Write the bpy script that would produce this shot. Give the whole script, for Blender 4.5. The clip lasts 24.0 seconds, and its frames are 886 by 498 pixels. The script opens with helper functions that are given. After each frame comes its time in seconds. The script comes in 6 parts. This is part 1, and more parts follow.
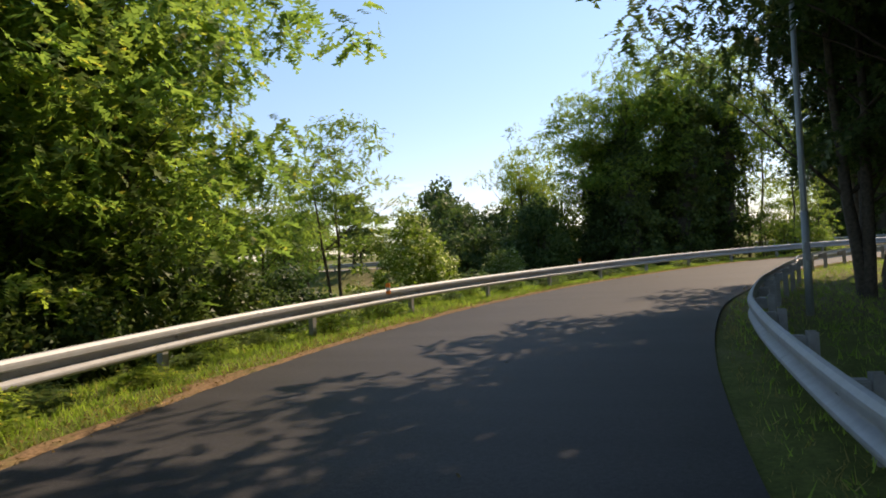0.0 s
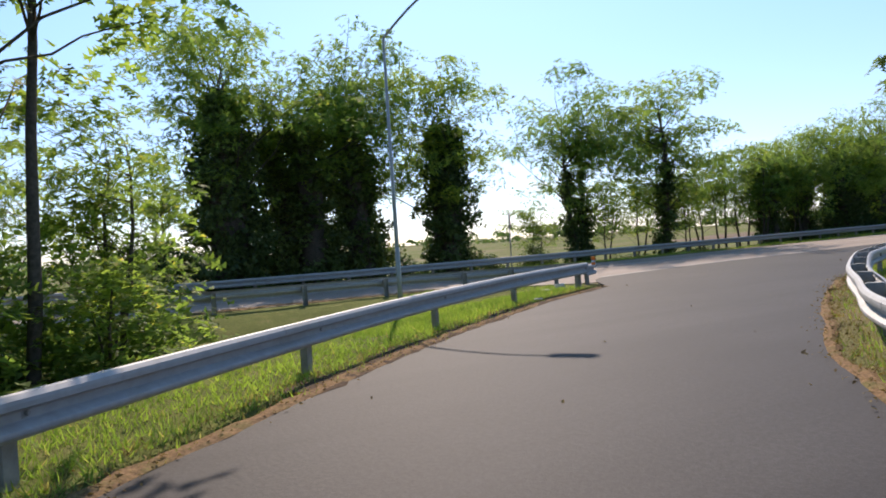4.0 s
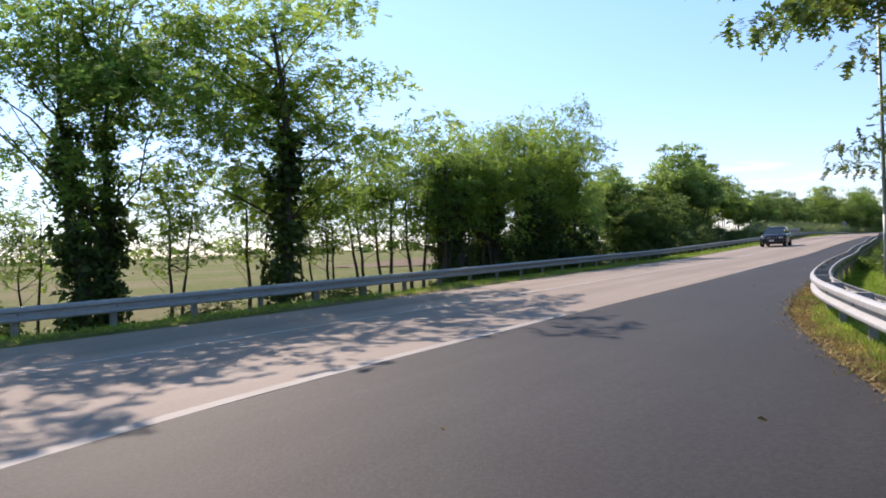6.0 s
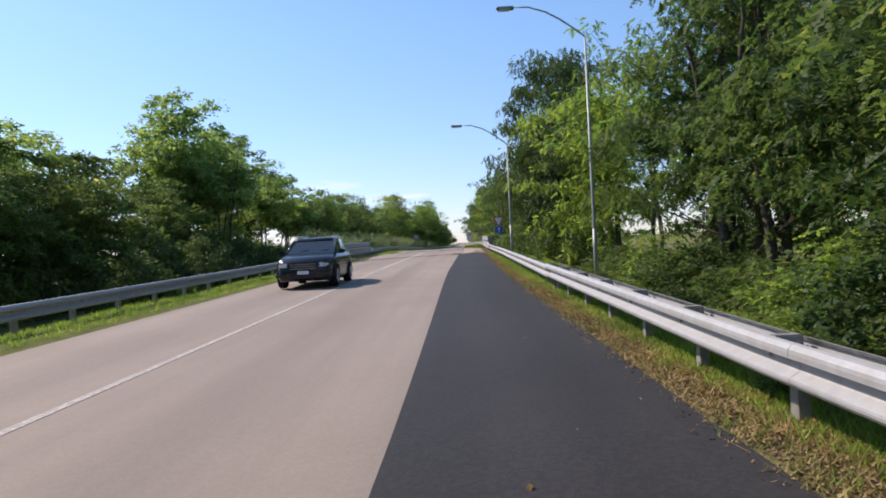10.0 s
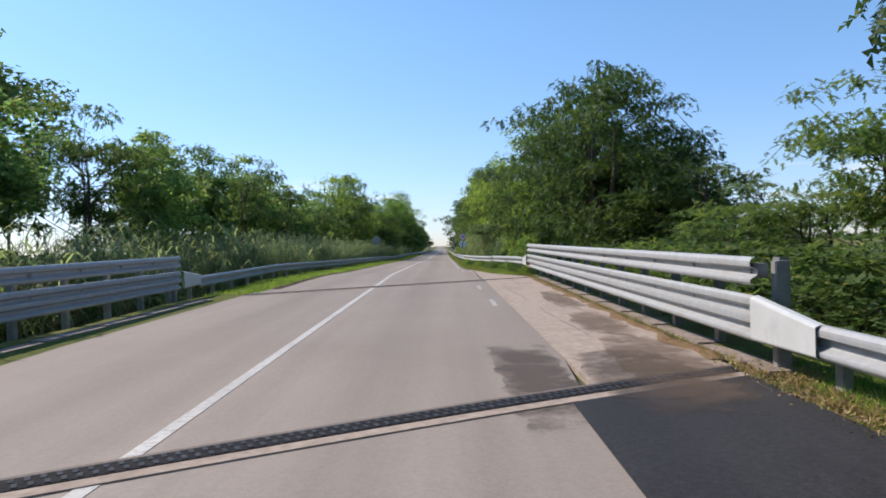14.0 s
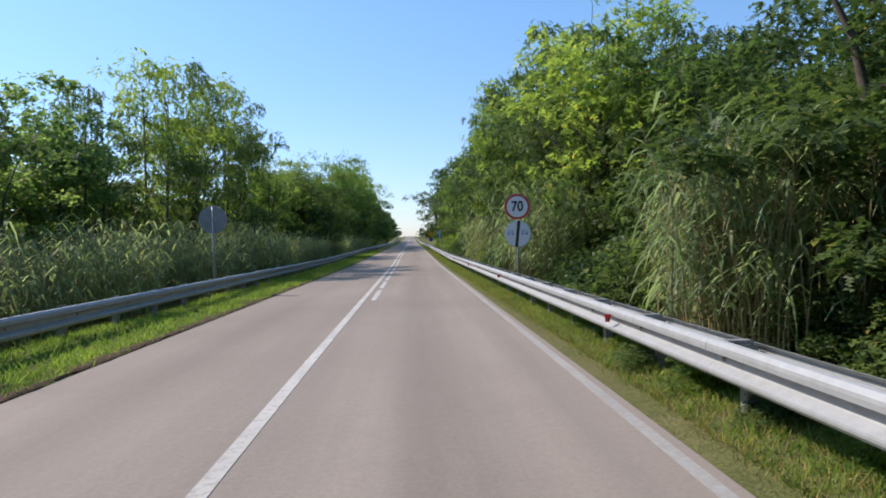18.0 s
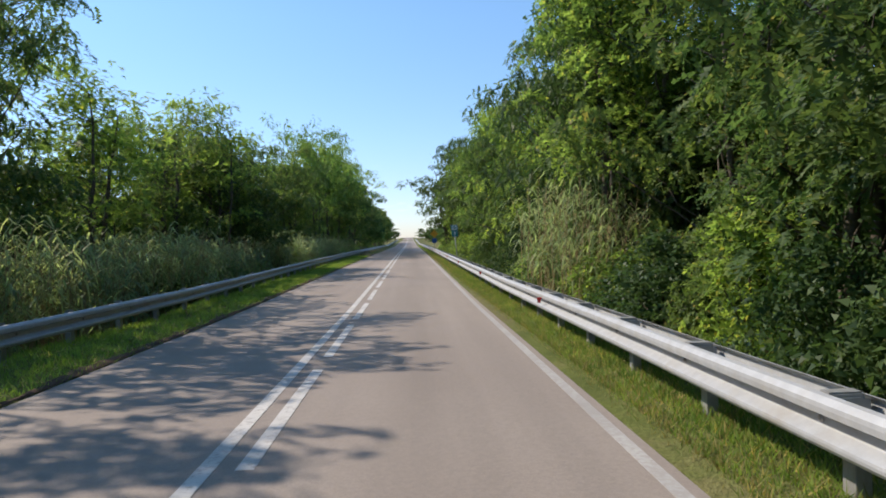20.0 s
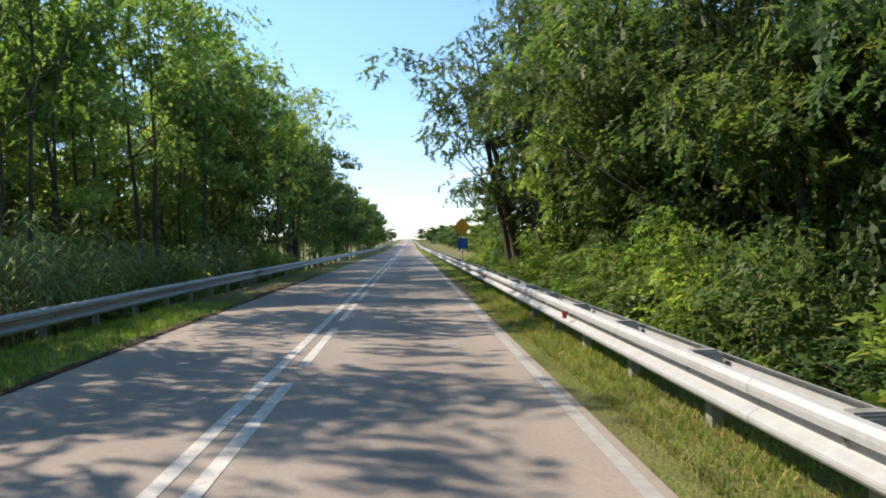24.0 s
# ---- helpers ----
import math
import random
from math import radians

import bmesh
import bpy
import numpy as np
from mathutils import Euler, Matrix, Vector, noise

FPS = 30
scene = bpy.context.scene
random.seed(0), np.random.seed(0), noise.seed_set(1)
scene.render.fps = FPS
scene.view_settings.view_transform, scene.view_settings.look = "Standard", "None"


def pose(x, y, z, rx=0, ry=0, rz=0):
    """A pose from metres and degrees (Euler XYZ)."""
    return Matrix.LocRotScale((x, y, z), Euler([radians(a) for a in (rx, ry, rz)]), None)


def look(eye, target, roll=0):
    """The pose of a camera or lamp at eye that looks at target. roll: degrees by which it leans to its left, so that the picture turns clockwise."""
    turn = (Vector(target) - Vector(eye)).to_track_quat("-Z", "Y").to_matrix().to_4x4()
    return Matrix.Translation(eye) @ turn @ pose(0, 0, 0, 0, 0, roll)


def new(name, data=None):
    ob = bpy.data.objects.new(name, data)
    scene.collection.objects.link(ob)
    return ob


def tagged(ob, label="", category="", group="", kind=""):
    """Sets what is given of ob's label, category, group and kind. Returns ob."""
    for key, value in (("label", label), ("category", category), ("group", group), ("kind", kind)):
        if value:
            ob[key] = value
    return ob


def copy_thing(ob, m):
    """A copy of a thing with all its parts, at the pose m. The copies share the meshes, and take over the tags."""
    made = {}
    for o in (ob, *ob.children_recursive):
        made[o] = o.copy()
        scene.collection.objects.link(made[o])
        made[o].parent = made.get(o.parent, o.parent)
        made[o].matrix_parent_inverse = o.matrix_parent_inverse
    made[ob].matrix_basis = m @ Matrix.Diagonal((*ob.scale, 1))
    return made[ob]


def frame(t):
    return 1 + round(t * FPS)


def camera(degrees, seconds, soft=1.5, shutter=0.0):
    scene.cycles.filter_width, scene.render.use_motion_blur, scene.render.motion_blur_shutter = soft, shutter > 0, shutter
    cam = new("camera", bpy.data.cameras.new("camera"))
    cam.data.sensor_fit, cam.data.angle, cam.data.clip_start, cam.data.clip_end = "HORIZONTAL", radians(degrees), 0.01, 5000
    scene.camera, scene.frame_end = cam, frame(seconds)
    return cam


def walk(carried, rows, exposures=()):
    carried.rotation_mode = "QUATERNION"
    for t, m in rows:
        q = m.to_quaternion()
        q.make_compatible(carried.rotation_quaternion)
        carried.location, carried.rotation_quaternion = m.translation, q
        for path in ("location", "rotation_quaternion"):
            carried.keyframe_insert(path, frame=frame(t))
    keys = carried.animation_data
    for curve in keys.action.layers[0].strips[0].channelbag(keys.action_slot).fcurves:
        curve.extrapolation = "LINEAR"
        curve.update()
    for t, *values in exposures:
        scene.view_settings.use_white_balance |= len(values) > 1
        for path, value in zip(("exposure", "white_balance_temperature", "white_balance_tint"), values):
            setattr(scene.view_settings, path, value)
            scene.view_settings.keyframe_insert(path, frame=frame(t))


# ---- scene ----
cam = camera(65.53, 24.0, 1.8)
ROWS = [
    (0.0, 60.387, -112.045, 2.113, 90.10, 3.44, 105.63),
    (0.5, 55.128, -112.433, 2.099, 90.09, 3.44, 102.00),
    (1.0, 49.885, -112.685, 2.116, 90.03, 3.53, 96.75),
    (1.5, 44.879, -112.402, 2.137, 89.96, 3.64, 91.22),
    (2.0, 39.747, -111.390, 2.098, 89.73, 3.79, 84.91),
    (2.5, 34.795, -110.031, 2.114, 89.59, 3.93, 78.54),
    (4.5, 18.327, -97.304, 2.116, 89.53, 3.61, 54.60),
    (5.0, 14.944, -93.101, 2.132, 89.53, 3.34, 48.11),
    (5.5, 11.982, -88.942, 2.115, 89.63, 2.76, 41.89),
    (6.0, 9.599, -84.529, 2.140, 89.86, 2.15, 35.51),
    (6.5, 7.853, -80.038, 2.169, 89.85, 2.57, 29.65),
    (7.0, 6.622, -75.376, 2.230, 89.64, 3.14, 23.83),
    (7.5, 5.987, -70.352, 2.230, 89.93, 3.44, 18.97),
    (8.0, 5.471, -65.362, 2.301, 89.98, 3.70, 14.21),
    (8.5, 4.824, -60.353, 2.274, 89.84, 3.34, 6.76),
    (9.0, 4.551, -55.420, 2.297, 89.75, 3.06, 3.97),
    (9.5, 4.381, -50.461, 2.312, 89.61, 3.22, 2.79),
    (11.5, 3.417, -29.233, 2.561, 89.86, 1.63, 0.68),
    (12.0, 3.221, -23.610, 2.654, 89.81, 1.43, 0.47),
    (12.5, 2.994, -17.934, 2.761, 89.73, 1.31, 0.28),
    (13.0, 2.702, -12.173, 2.854, 89.64, 1.32, 0.05),
    (13.5, 2.492, -6.453, 2.927, 89.64, 1.49, 0.10),
    (14.0, 2.277, -0.546, 2.998, 89.79, 1.53, 0.06),
    (14.5, 2.102, 5.456, 3.060, 89.94, 1.66, -0.17),
    (15.0, 1.875, 11.626, 3.142, 89.95, 1.83, -0.53),
    (15.5, 1.684, 17.842, 3.227, 89.74, 1.83, -0.90),
    (16.0, 1.471, 24.159, 3.271, 89.30, 1.70, -1.53),
    (16.5, 1.367, 30.582, 3.345, 89.05, 1.58, -1.70),
    (17.0, 1.333, 37.107, 3.270, 88.75, 1.46, -2.20),
    (17.5, 1.293, 43.726, 3.253, 88.82, 1.33, -2.49),
    (18.0, 1.302, 50.422, 3.170, 88.89, 1.29, -2.62),
    (18.5, 1.384, 57.179, 3.183, 88.76, 1.36, -2.72),
    (19.0, 1.357, 64.037, 3.117, 88.46, 1.53, -2.63),
    (19.5, 1.414, 70.904, 3.059, 88.88, 1.65, -2.71),
    (21.5, 1.565, 98.540, 2.772, 89.16, 1.17, -2.77),
    (22.0, 1.570, 105.304, 2.741, 89.47, 0.75, -2.83),
    (22.5, 1.575, 111.936, 2.775, 89.27, 0.59, -3.05),
    (23.0, 1.560, 118.584, 2.800, 89.12, 0.79, -3.00),
    (23.5, 1.600, 125.202, 2.798, 89.15, 1.09, -2.98),
    (24.0, 1.655, 131.821, 2.796, 89.17, 1.40, -2.79),
]
walk(cam, [(t, pose(x, y, z, a, b, c)) for t, x, y, z, a, b, c in ROWS], exposures=[(0.0, 0.22, 8800, 17), (1.0, 0.4, 7700, 12), (2.5, 0.34, 7350, 14), (5.0, 0.14, 7250, 19), (6.0, 0.38, 7150, 19), (7.0, 0.34, 7150, 19), (8.0, 0.16, 7050, 20), (9.0, 0.1, 7000, 19), (13.0, 0.05, 7100, 16), (14.0, 0.04, 6650, 12), (15.0, -0.22, 6600, 12), (16.0, -0.08, 6550, 13), (17.0, 0.03, 6550, 13), (19.0, 0.1, 6700, 12), (22.0, 0.3, 7150, 11), (23.0, 0.48, 7250, 11), (24.0, 0.56, 7300, 10)])

# ---------------------------------------------------------------- world, sun
SUN_YAW, SUN_ELEV = 63.0, 43.0
world = bpy.data.worlds.new("world")
scene.world = world
world.use_nodes = True
wn, wl = world.node_tree.nodes, world.node_tree.links
wn.clear()
sky = wn.new("ShaderNodeTexSky")
sky.sky_type, sky.sun_disc = "NISHITA", False
sky.sun_elevation, sky.sun_rotation = radians(SUN_ELEV), radians(-SUN_YAW)
sky.air_density, sky.dust_density, sky.ozone_density = 0.85, 0.2, 1.6
bg, wo = wn.new("ShaderNodeBackground"), wn.new("ShaderNodeOutputWorld")
bg.inputs["Strength"].default_value = 0.18
tint = wn.new("ShaderNodeMix")
tint.data_type, tint.blend_type = "RGBA", "MULTIPLY"
tint.inputs["Factor"].default_value = 1.0
way = wn.new("ShaderNodeTexCoord")
axes = wn.new("ShaderNodeSeparateXYZ")
wl.new(way.outputs["Generated"], axes.inputs[0])
haze = wn.new("ShaderNodeValToRGB")
haze.color_ramp.elements.new(0.3)
haze.color_ramp.elements.new(0.4)
for el, (at, col) in zip(haze.color_ramp.elements, ((0.0, (0.62, 0.66, 0.84, 1)), (0.14, (0.72, 0.85, 1.02, 1)), (0.3, (0.80, 1.02, 1.14, 1)), (0.62, (0.86, 1.14, 1.24, 1)))):
    el.position, el.color = at, col
wl.new(axes.outputs["Z"], haze.inputs["Fac"])
wl.new(sky.outputs["Color"], tint.inputs["A"])
wl.new(haze.outputs["Color"], tint.inputs["B"])
# thin streaks of fair-weather cloud low over the horizon
spread = wn.new("ShaderNodeMapping")
spread.inputs["Scale"].default_value, spread.inputs["Location"].default_value = (5.0, 5.0, 34.0), (0.4, 0.0, 0.3)
wl.new(way.outputs["Generated"], spread.inputs["Vector"])
puff = wn.new("ShaderNodeTexNoise")
puff.inputs["Scale"].default_value, puff.inputs["Detail"].default_value = 1.6, 5.0
wl.new(spread.outputs["Vector"], puff.inputs["Vector"])
cover = wn.new("ShaderNodeValToRGB")
cover.color_ramp.elements[0].position, cover.color_ramp.elements[1].position = 0.56, 0.74
wl.new(puff.outputs["Fac"], cover.inputs["Fac"])
low = wn.new("ShaderNodeValToRGB")
low.color_ramp.elements.new(0.5)
for el, (at, v) in zip(low.color_ramp.elements, ((0.0, 0.3), (0.075, 0.7), (0.115, 0.0))):
    el.position, el.color = at, (v, v, v, 1)
wl.new(axes.outputs["Z"], low.inputs["Fac"])
share = wn.new("ShaderNodeMath")
share.operation = "MULTIPLY"
wl.new(cover.outputs["Color"], share.inputs[0])
wl.new(low.outputs["Color"], share.inputs[1])
cloud = wn.new("ShaderNodeMix")
cloud.data_type = "RGBA"
cloud.inputs["B"].default_value = (6.0, 5.9, 5.9, 1)
wl.new(share.outputs[0], cloud.inputs["Factor"])
wl.new(tint.outputs["Result"], cloud.inputs["A"])
wl.new(cloud.outputs["Result"], bg.inputs["Color"])
wl.new(bg.outputs["Background"], wo.inputs["Surface"])

sun_data = bpy.data.lights.new("sun", "SUN")
sun_data.energy, sun_data.angle, sun_data.color = 5.3, radians(0.53), (1.0, 0.91, 0.815)
sun = new("sun", sun_data)
_e, _a = radians(SUN_ELEV), radians(SUN_YAW)
sun.matrix_world = look((0, 0, 60), (60 / math.tan(_e) * math.sin(_a), -60 / math.tan(_e) * math.cos(_a), 0))

# ---------------------------------------------------------------- shape of the land
KNOTS = (-400, -90, -40, -10, 10, 30, 60, 95, 150, 260, 420, 2000)
SLOPES = (0.0, 0.0054, 0.0168, 0.0116, 0.011, -0.0072, -0.0092, -0.0012, -0.0034, 0.006, 0.014)
BASE_Z = 0.61


def zr(y):
    """Height of the carriageway along the main road."""
    y = np.asarray(y, float)
    z = np.zeros_like(y) + BASE_Z
    for a, b, m in zip(KNOTS[:-1], KNOTS[1:], SLOPES):
        z = z + m * np.clip(y - a, 0, min(b, 520) - a)
    return z


def z1(y):
    return float(zr(y))


def xc(y):
    """Centre line of the main road; it bends away behind the junction."""
    y = np.asarray(y, float)
    d = np.clip(-60 - y, 0, None)
    return np.where(d < 60, -d * d / 750, -4.8 - (d - 60) * 0.16)


def smooth(pts, step):
    """A rounded polyline through pts with points about step apart."""
    p = np.array(pts, float)
    p = np.vstack([2 * p[0] - p[1], p, 2 * p[-1] - p[-2]])
    out = []
    for i in range(1, len(p) - 2):
        a, b, c, d = p[i - 1:i + 3]
        n = max(1, int(round(np.linalg.norm(c - b) / step)))
        for k in range(n):
            t = k / n
            out.append(0.5 * (2 * b + (c - a) * t + (2 * a - 5 * b + 4 * c - d) * t * t + (3 * b - a - 3 * c + d) * t ** 3))
    out.append(p[-2])
    return np.array(out)


def resample(p, step):
    seg = np.linalg.norm(np.diff(p, axis=0), axis=1)
    s = np.concatenate([[0], np.cumsum(seg)])
    n = max(1, int(round(s[-1] / step)))
    u = np.linspace(0, s[-1], n + 1)
    return np.stack([np.interp(u, s, p[:, k]) for k in range(p.shape[1])], 1)


def side(p):
    """Unit normals to the left of a polyline."""
    t = np.gradient(p, axis=0)
    t /= np.linalg.norm(t, axis=1)[:, None]
    return np.stack([-t[:, 1], t[:, 0]], 1)


RAMP_L = [(106, -95.5), (90, -105), (78, -111.2), (68, -115), (60, -116.5), (52.1, -117.1), (46.5, -116.6), (41.5, -115.6), (35.5, -113.7), (29.8, -111.1), (24.3, -107.9),
          (20.3, -104.6), (16.4, -100.6), (13.1, -96.8), (10.7, -93.5), (9.1, -91.1), (7.6, -88.2)]
RAMP_R = [(103.2, -90.3), (87.6, -99.8), (76.1, -105.9), (67.1, -109.5), (60, -111.2), (53.1, -111.3), (45.9, -110.5), (41.4, -109.4), (37.7, -108.3), (34, -107.1), (29.9, -104.7),
          (25.4, -101.4), (20.9, -97.6), (17.7, -94.3), (16.1, -91.9), (14.8, -89.9), (13.4, -87.4), (12.4, -85.5)]
MERGE_L = [(7.6, -88.2), (4.6, -85.6), (3.85, -80), (3.7, -72), (3.68, -60), (3.53, -48), (3.48, -38), (3.3, -20), (3.35, -8), (3.4, 6.1)]
MERGE_R = [(12.4, -85.5), (11.5, -83.2), (10.45, -80.4), (9.4, -77.9), (8.2, -74.0), (7.3, -70.0), (6.84, -64), (6.62, -56), (6.24, -49), (5.95, -40), (5.45, -20), (5.4, -8), (5.4, 7.2)]


def fixed(p, n):
    """n points evenly along a polyline."""
    seg = np.concatenate([[0], np.cumsum(np.linalg.norm(np.diff(p, axis=0), axis=1))])
    u = np.linspace(0, seg[-1], n)
    return np.stack([np.interp(u, seg, p[:, k]) for k in (0, 1)], 1)


ramp_l = np.vstack([fixed(smooth(RAMP_L, 0.5), 130)[:-1], fixed(smooth(MERGE_L, 0.5), 130)])
ramp_r = np.vstack([fixed(smooth(RAMP_R, 0.5), 130)[:-1], fixed(smooth(MERGE_R, 0.5), 130)])
RAMP_MID, RAMP_HALF = (ramp_l + ramp_r) / 2, np.linalg.norm(ramp_l - ramp_r, axis=1) / 2


def outside(x, y):
    """Metres outside the paved corridor, for arrays."""
    x, y = np.asarray(x, float), np.asarray(y, float)
    c = xc(y)
    right = np.interp(y, [-500, -90.4, -88.6, -84, -80, 5, 8, 25, 28.5, 33, 900], [3.6, 3.6, 6.6, 6.6, 3.6, 3.6, 5.4, 5.4, 4.0, 3.45, 3.09])
    left = np.interp(y, [-500, 26, 36, 900], [3.1, 3.1, 2.68, 2.68])
    d = np.maximum(x - c - right, c - left - x)
    shape = d.shape
    xs, ys, dd = x.ravel(), y.ravel(), d.ravel().copy()
    near = (ys < 14) & (ys > -135) & (xs < 125) & (xs > -2)
    if near.any():
        q = np.stack([xs[near], ys[near]], 1)
        r = np.full(len(q), 1e9)
        for m, w in zip(RAMP_MID, RAMP_HALF):
            r = np.minimum(r, np.hypot(q[:, 0] - m[0], q[:, 1] - m[1]) - w)
        dd[near] = np.minimum(dd[near], r)
    return dd.reshape(shape)


def ground_z(x, y):
    """Height of the natural ground."""
    x, y = np.asarray(x, float), np.asarray(y, float)
    d = outside(x, y)
    inner = ((x > 7) & (y > -112) & (y < -60)) * 1.0
    t = np.clip((d - 1.3) / 5.0, 0, 1)
    t = t * t * (3 - 2 * t)
    bump = 0.10 * np.sin(x * 0.31 + 1.3) * np.cos(y * 0.27) + 0.05 * np.sin(x * 0.9 + y * 0.7)
    under = np.where(d < 0.05, -0.06, -0.015)
    return zr(np.clip(y, -300, 520)) + under + np.where(d > 0.3, 0.03, 0) - t * (1.25 - 0.95 * inner) + bump * np.clip(d - 0.6, 0, 2) / 2


def gz(x, y):
    return float(ground_z(np.array([x]), np.array([y]))[0])


# ---------------------------------------------------------------- materials
def material(name):
    m = bpy.data.materials.new(name)
    m.use_nodes = True
    m.node_tree.nodes.clear()
    n, l = m.node_tree.nodes, m.node_tree.links
    return m, n, l, n.new("ShaderNodeOutputMaterial")


def noise_node(n, l, scale, detail=4.0, rough=0.55, coord=None, stretch=None):
    tx = n.new("ShaderNodeTexNoise")
    tx.inputs["Scale"].default_value, tx.inputs["Detail"].default_value, tx.inputs["Roughness"].default_value = scale, detail, rough
    src = coord
    if stretch:
        mp = n.new("ShaderNodeMapping")
        mp.inputs["Scale"].default_value = stretch
        l.new(coord, mp.inputs["Vector"])
        src = mp.outputs["Vector"]
    if src:
        l.new(src, tx.inputs["Vector"])
    return tx.outputs["Fac"]


def ramp_node(n, l, fac, stops):
    r = n.new("ShaderNodeValToRGB")
    e = r.color_ramp.elements
    while len(e) < len(stops):
        e.new(0.5)
    for el, (p, c) in zip(e, stops):
        el.position, el.color = p, (*c, 1) if len(c) == 3 else c
    l.new(fac, r.inputs["Fac"])
    return r.outputs["Color"]


def mix_node(n, l, fac, a, b, blend="MIX"):
    m = n.new("ShaderNodeMix")
    m.data_type, m.blend_type = "RGBA", blend
    for sock, v in ((m.inputs["Factor"], fac), (m.inputs["A"], a), (m.inputs["B"], b)):
        if isinstance(v, (int, float)):
            sock.default_value = v
        elif isinstance(v, tuple):
            sock.default_value = (*v, 1)
        else:
            l.new(v, sock)
    return m.outputs["Result"]


def world_coord(n):
    return n.new("ShaderNodeNewGeometry").outputs["Position"]


def bumped(n, l, height, strength, distance):
    b = n.new("ShaderNodeBump")
    b.inputs["Strength"].default_value, b.inputs["Distance"].default_value = strength, distance
    l.new(height, b.inputs["Height"])
    return b.outputs["Normal"]


def asphalt(name, lo, hi, stain, grain, rough=0.85, streak=0.5, spec=0.35, lanes=0.0):
    """lanes: how strongly oil and rubber have darkened the middle of both lanes."""
    m, n, l, out = material(name)
    p = world_coord(n)
    big = noise_node(n, l, 0.22, 4, 0.6, p)
    lane = noise_node(n, l, 1.0, 4, 0.6, p, (1.3, 0.045, 1.0))
    fine = noise_node(n, l, 95.0, 3, 0.7, p)
    speck = noise_node(n, l, 38.0, 2, 0.8, p)
    chip = noise_node(n, l, 21.0, 3, 0.75, p)
    c = ramp_node(n, l, big, [(0.3, lo), (0.7, hi)])
    c = mix_node(n, l, ramp_node(n, l, lane, [(0.35, (0, 0, 0)), (0.7, (streak,) * 3)]), c, stain)
    c = mix_node(n, l, 0.65, c, ramp_node(n, l, fine, [(0.38, tuple(1 - grain for _ in range(3))), (0.62, tuple(1 + grain for _ in range(3)))]), "MULTIPLY")
    c = mix_node(n, l, 0.5, c, ramp_node(n, l, chip, [(0.4, tuple(1 - grain * 0.8 for _ in range(3))), (0.62, tuple(1 + grain * 0.8 for _ in range(3)))]), "MULTIPLY")
    c = mix_node(n, l, ramp_node(n, l, speck, [(0.66, (0, 0, 0)), (0.74, (0.25,) * 3)]), c, hi)
    if lanes:
        sp, ab = n.new("ShaderNodeSeparateXYZ"), n.new("ShaderNodeMath")
        ab.operation = "ABSOLUTE"
        l.new(p, sp.inputs[0])
        l.new(sp.outputs["X"], ab.inputs[0])
        half = n.new("ShaderNodeMath")
        half.operation, half.inputs[1].default_value = "MULTIPLY", 0.25
        l.new(ab.outputs[0], half.inputs[0])
        belt = ramp_node(n, l, half.outputs[0], [(0.22, (0, 0, 0)), (0.36, (lanes,) * 3), (0.42, (lanes,) * 3), (0.56, (0, 0, 0))])
        patchy = ramp_node(n, l, noise_node(n, l, 0.5, 4, 0.6, p, (1.0, 0.12, 1.0)), [(0.3, (0.35,) * 3), (0.65, (1, 1, 1))])
        c = mix_node(n, l, mix_node(n, l, 1.0, belt, patchy, "MULTIPLY"), c, tuple(v * 0.55 for v in lo))
    b = n.new("ShaderNodeBsdfPrincipled")
    l.new(c, b.inputs["Base Color"])
    b.inputs["Roughness"].default_value = rough
    b.inputs["Specular IOR Level"].default_value = spec
    l.new(bumped(n, l, chip, 0.4, 0.008), b.inputs["Normal"])
    l.new(b.outputs[0], out.inputs[0])
    return m


def plain(name, colour, rough=0.6, metal=0.0, vary=0.15, scale=6.0, bump=0.0, spec=0.5, dirt=None, dirt_scale=1.2):
    m, n, l, out = material(name)
    p = world_coord(n)
    f = noise_node(n, l, scale, 5, 0.6, p)
    lo, hi = tuple(c * (1 - vary) for c in colour), tuple(min(1, c * (1 + vary)) for c in colour)
    c = ramp_node(n, l, f, [(0.3, lo), (0.7, hi)])
    if dirt:
        g = noise_node(n, l, dirt_scale, 5, 0.7, p)
        c = mix_node(n, l, ramp_node(n, l, g, [(0.5, (0, 0, 0)), (0.78, (0.75,) * 3)]), c, dirt)
    b = n.new("ShaderNodeBsdfPrincipled")
    l.new(c, b.inputs["Base Color"])
    b.inputs["Roughness"].default_value, b.inputs["Metallic"].default_value = rough, metal
    b.inputs["Specular IOR Level"].default_value = spec
    if bump:
        l.new(bumped(n, l, f, bump, 0.01), b.inputs["Normal"])
    l.new(b.outputs[0], out.inputs[0])
    return m


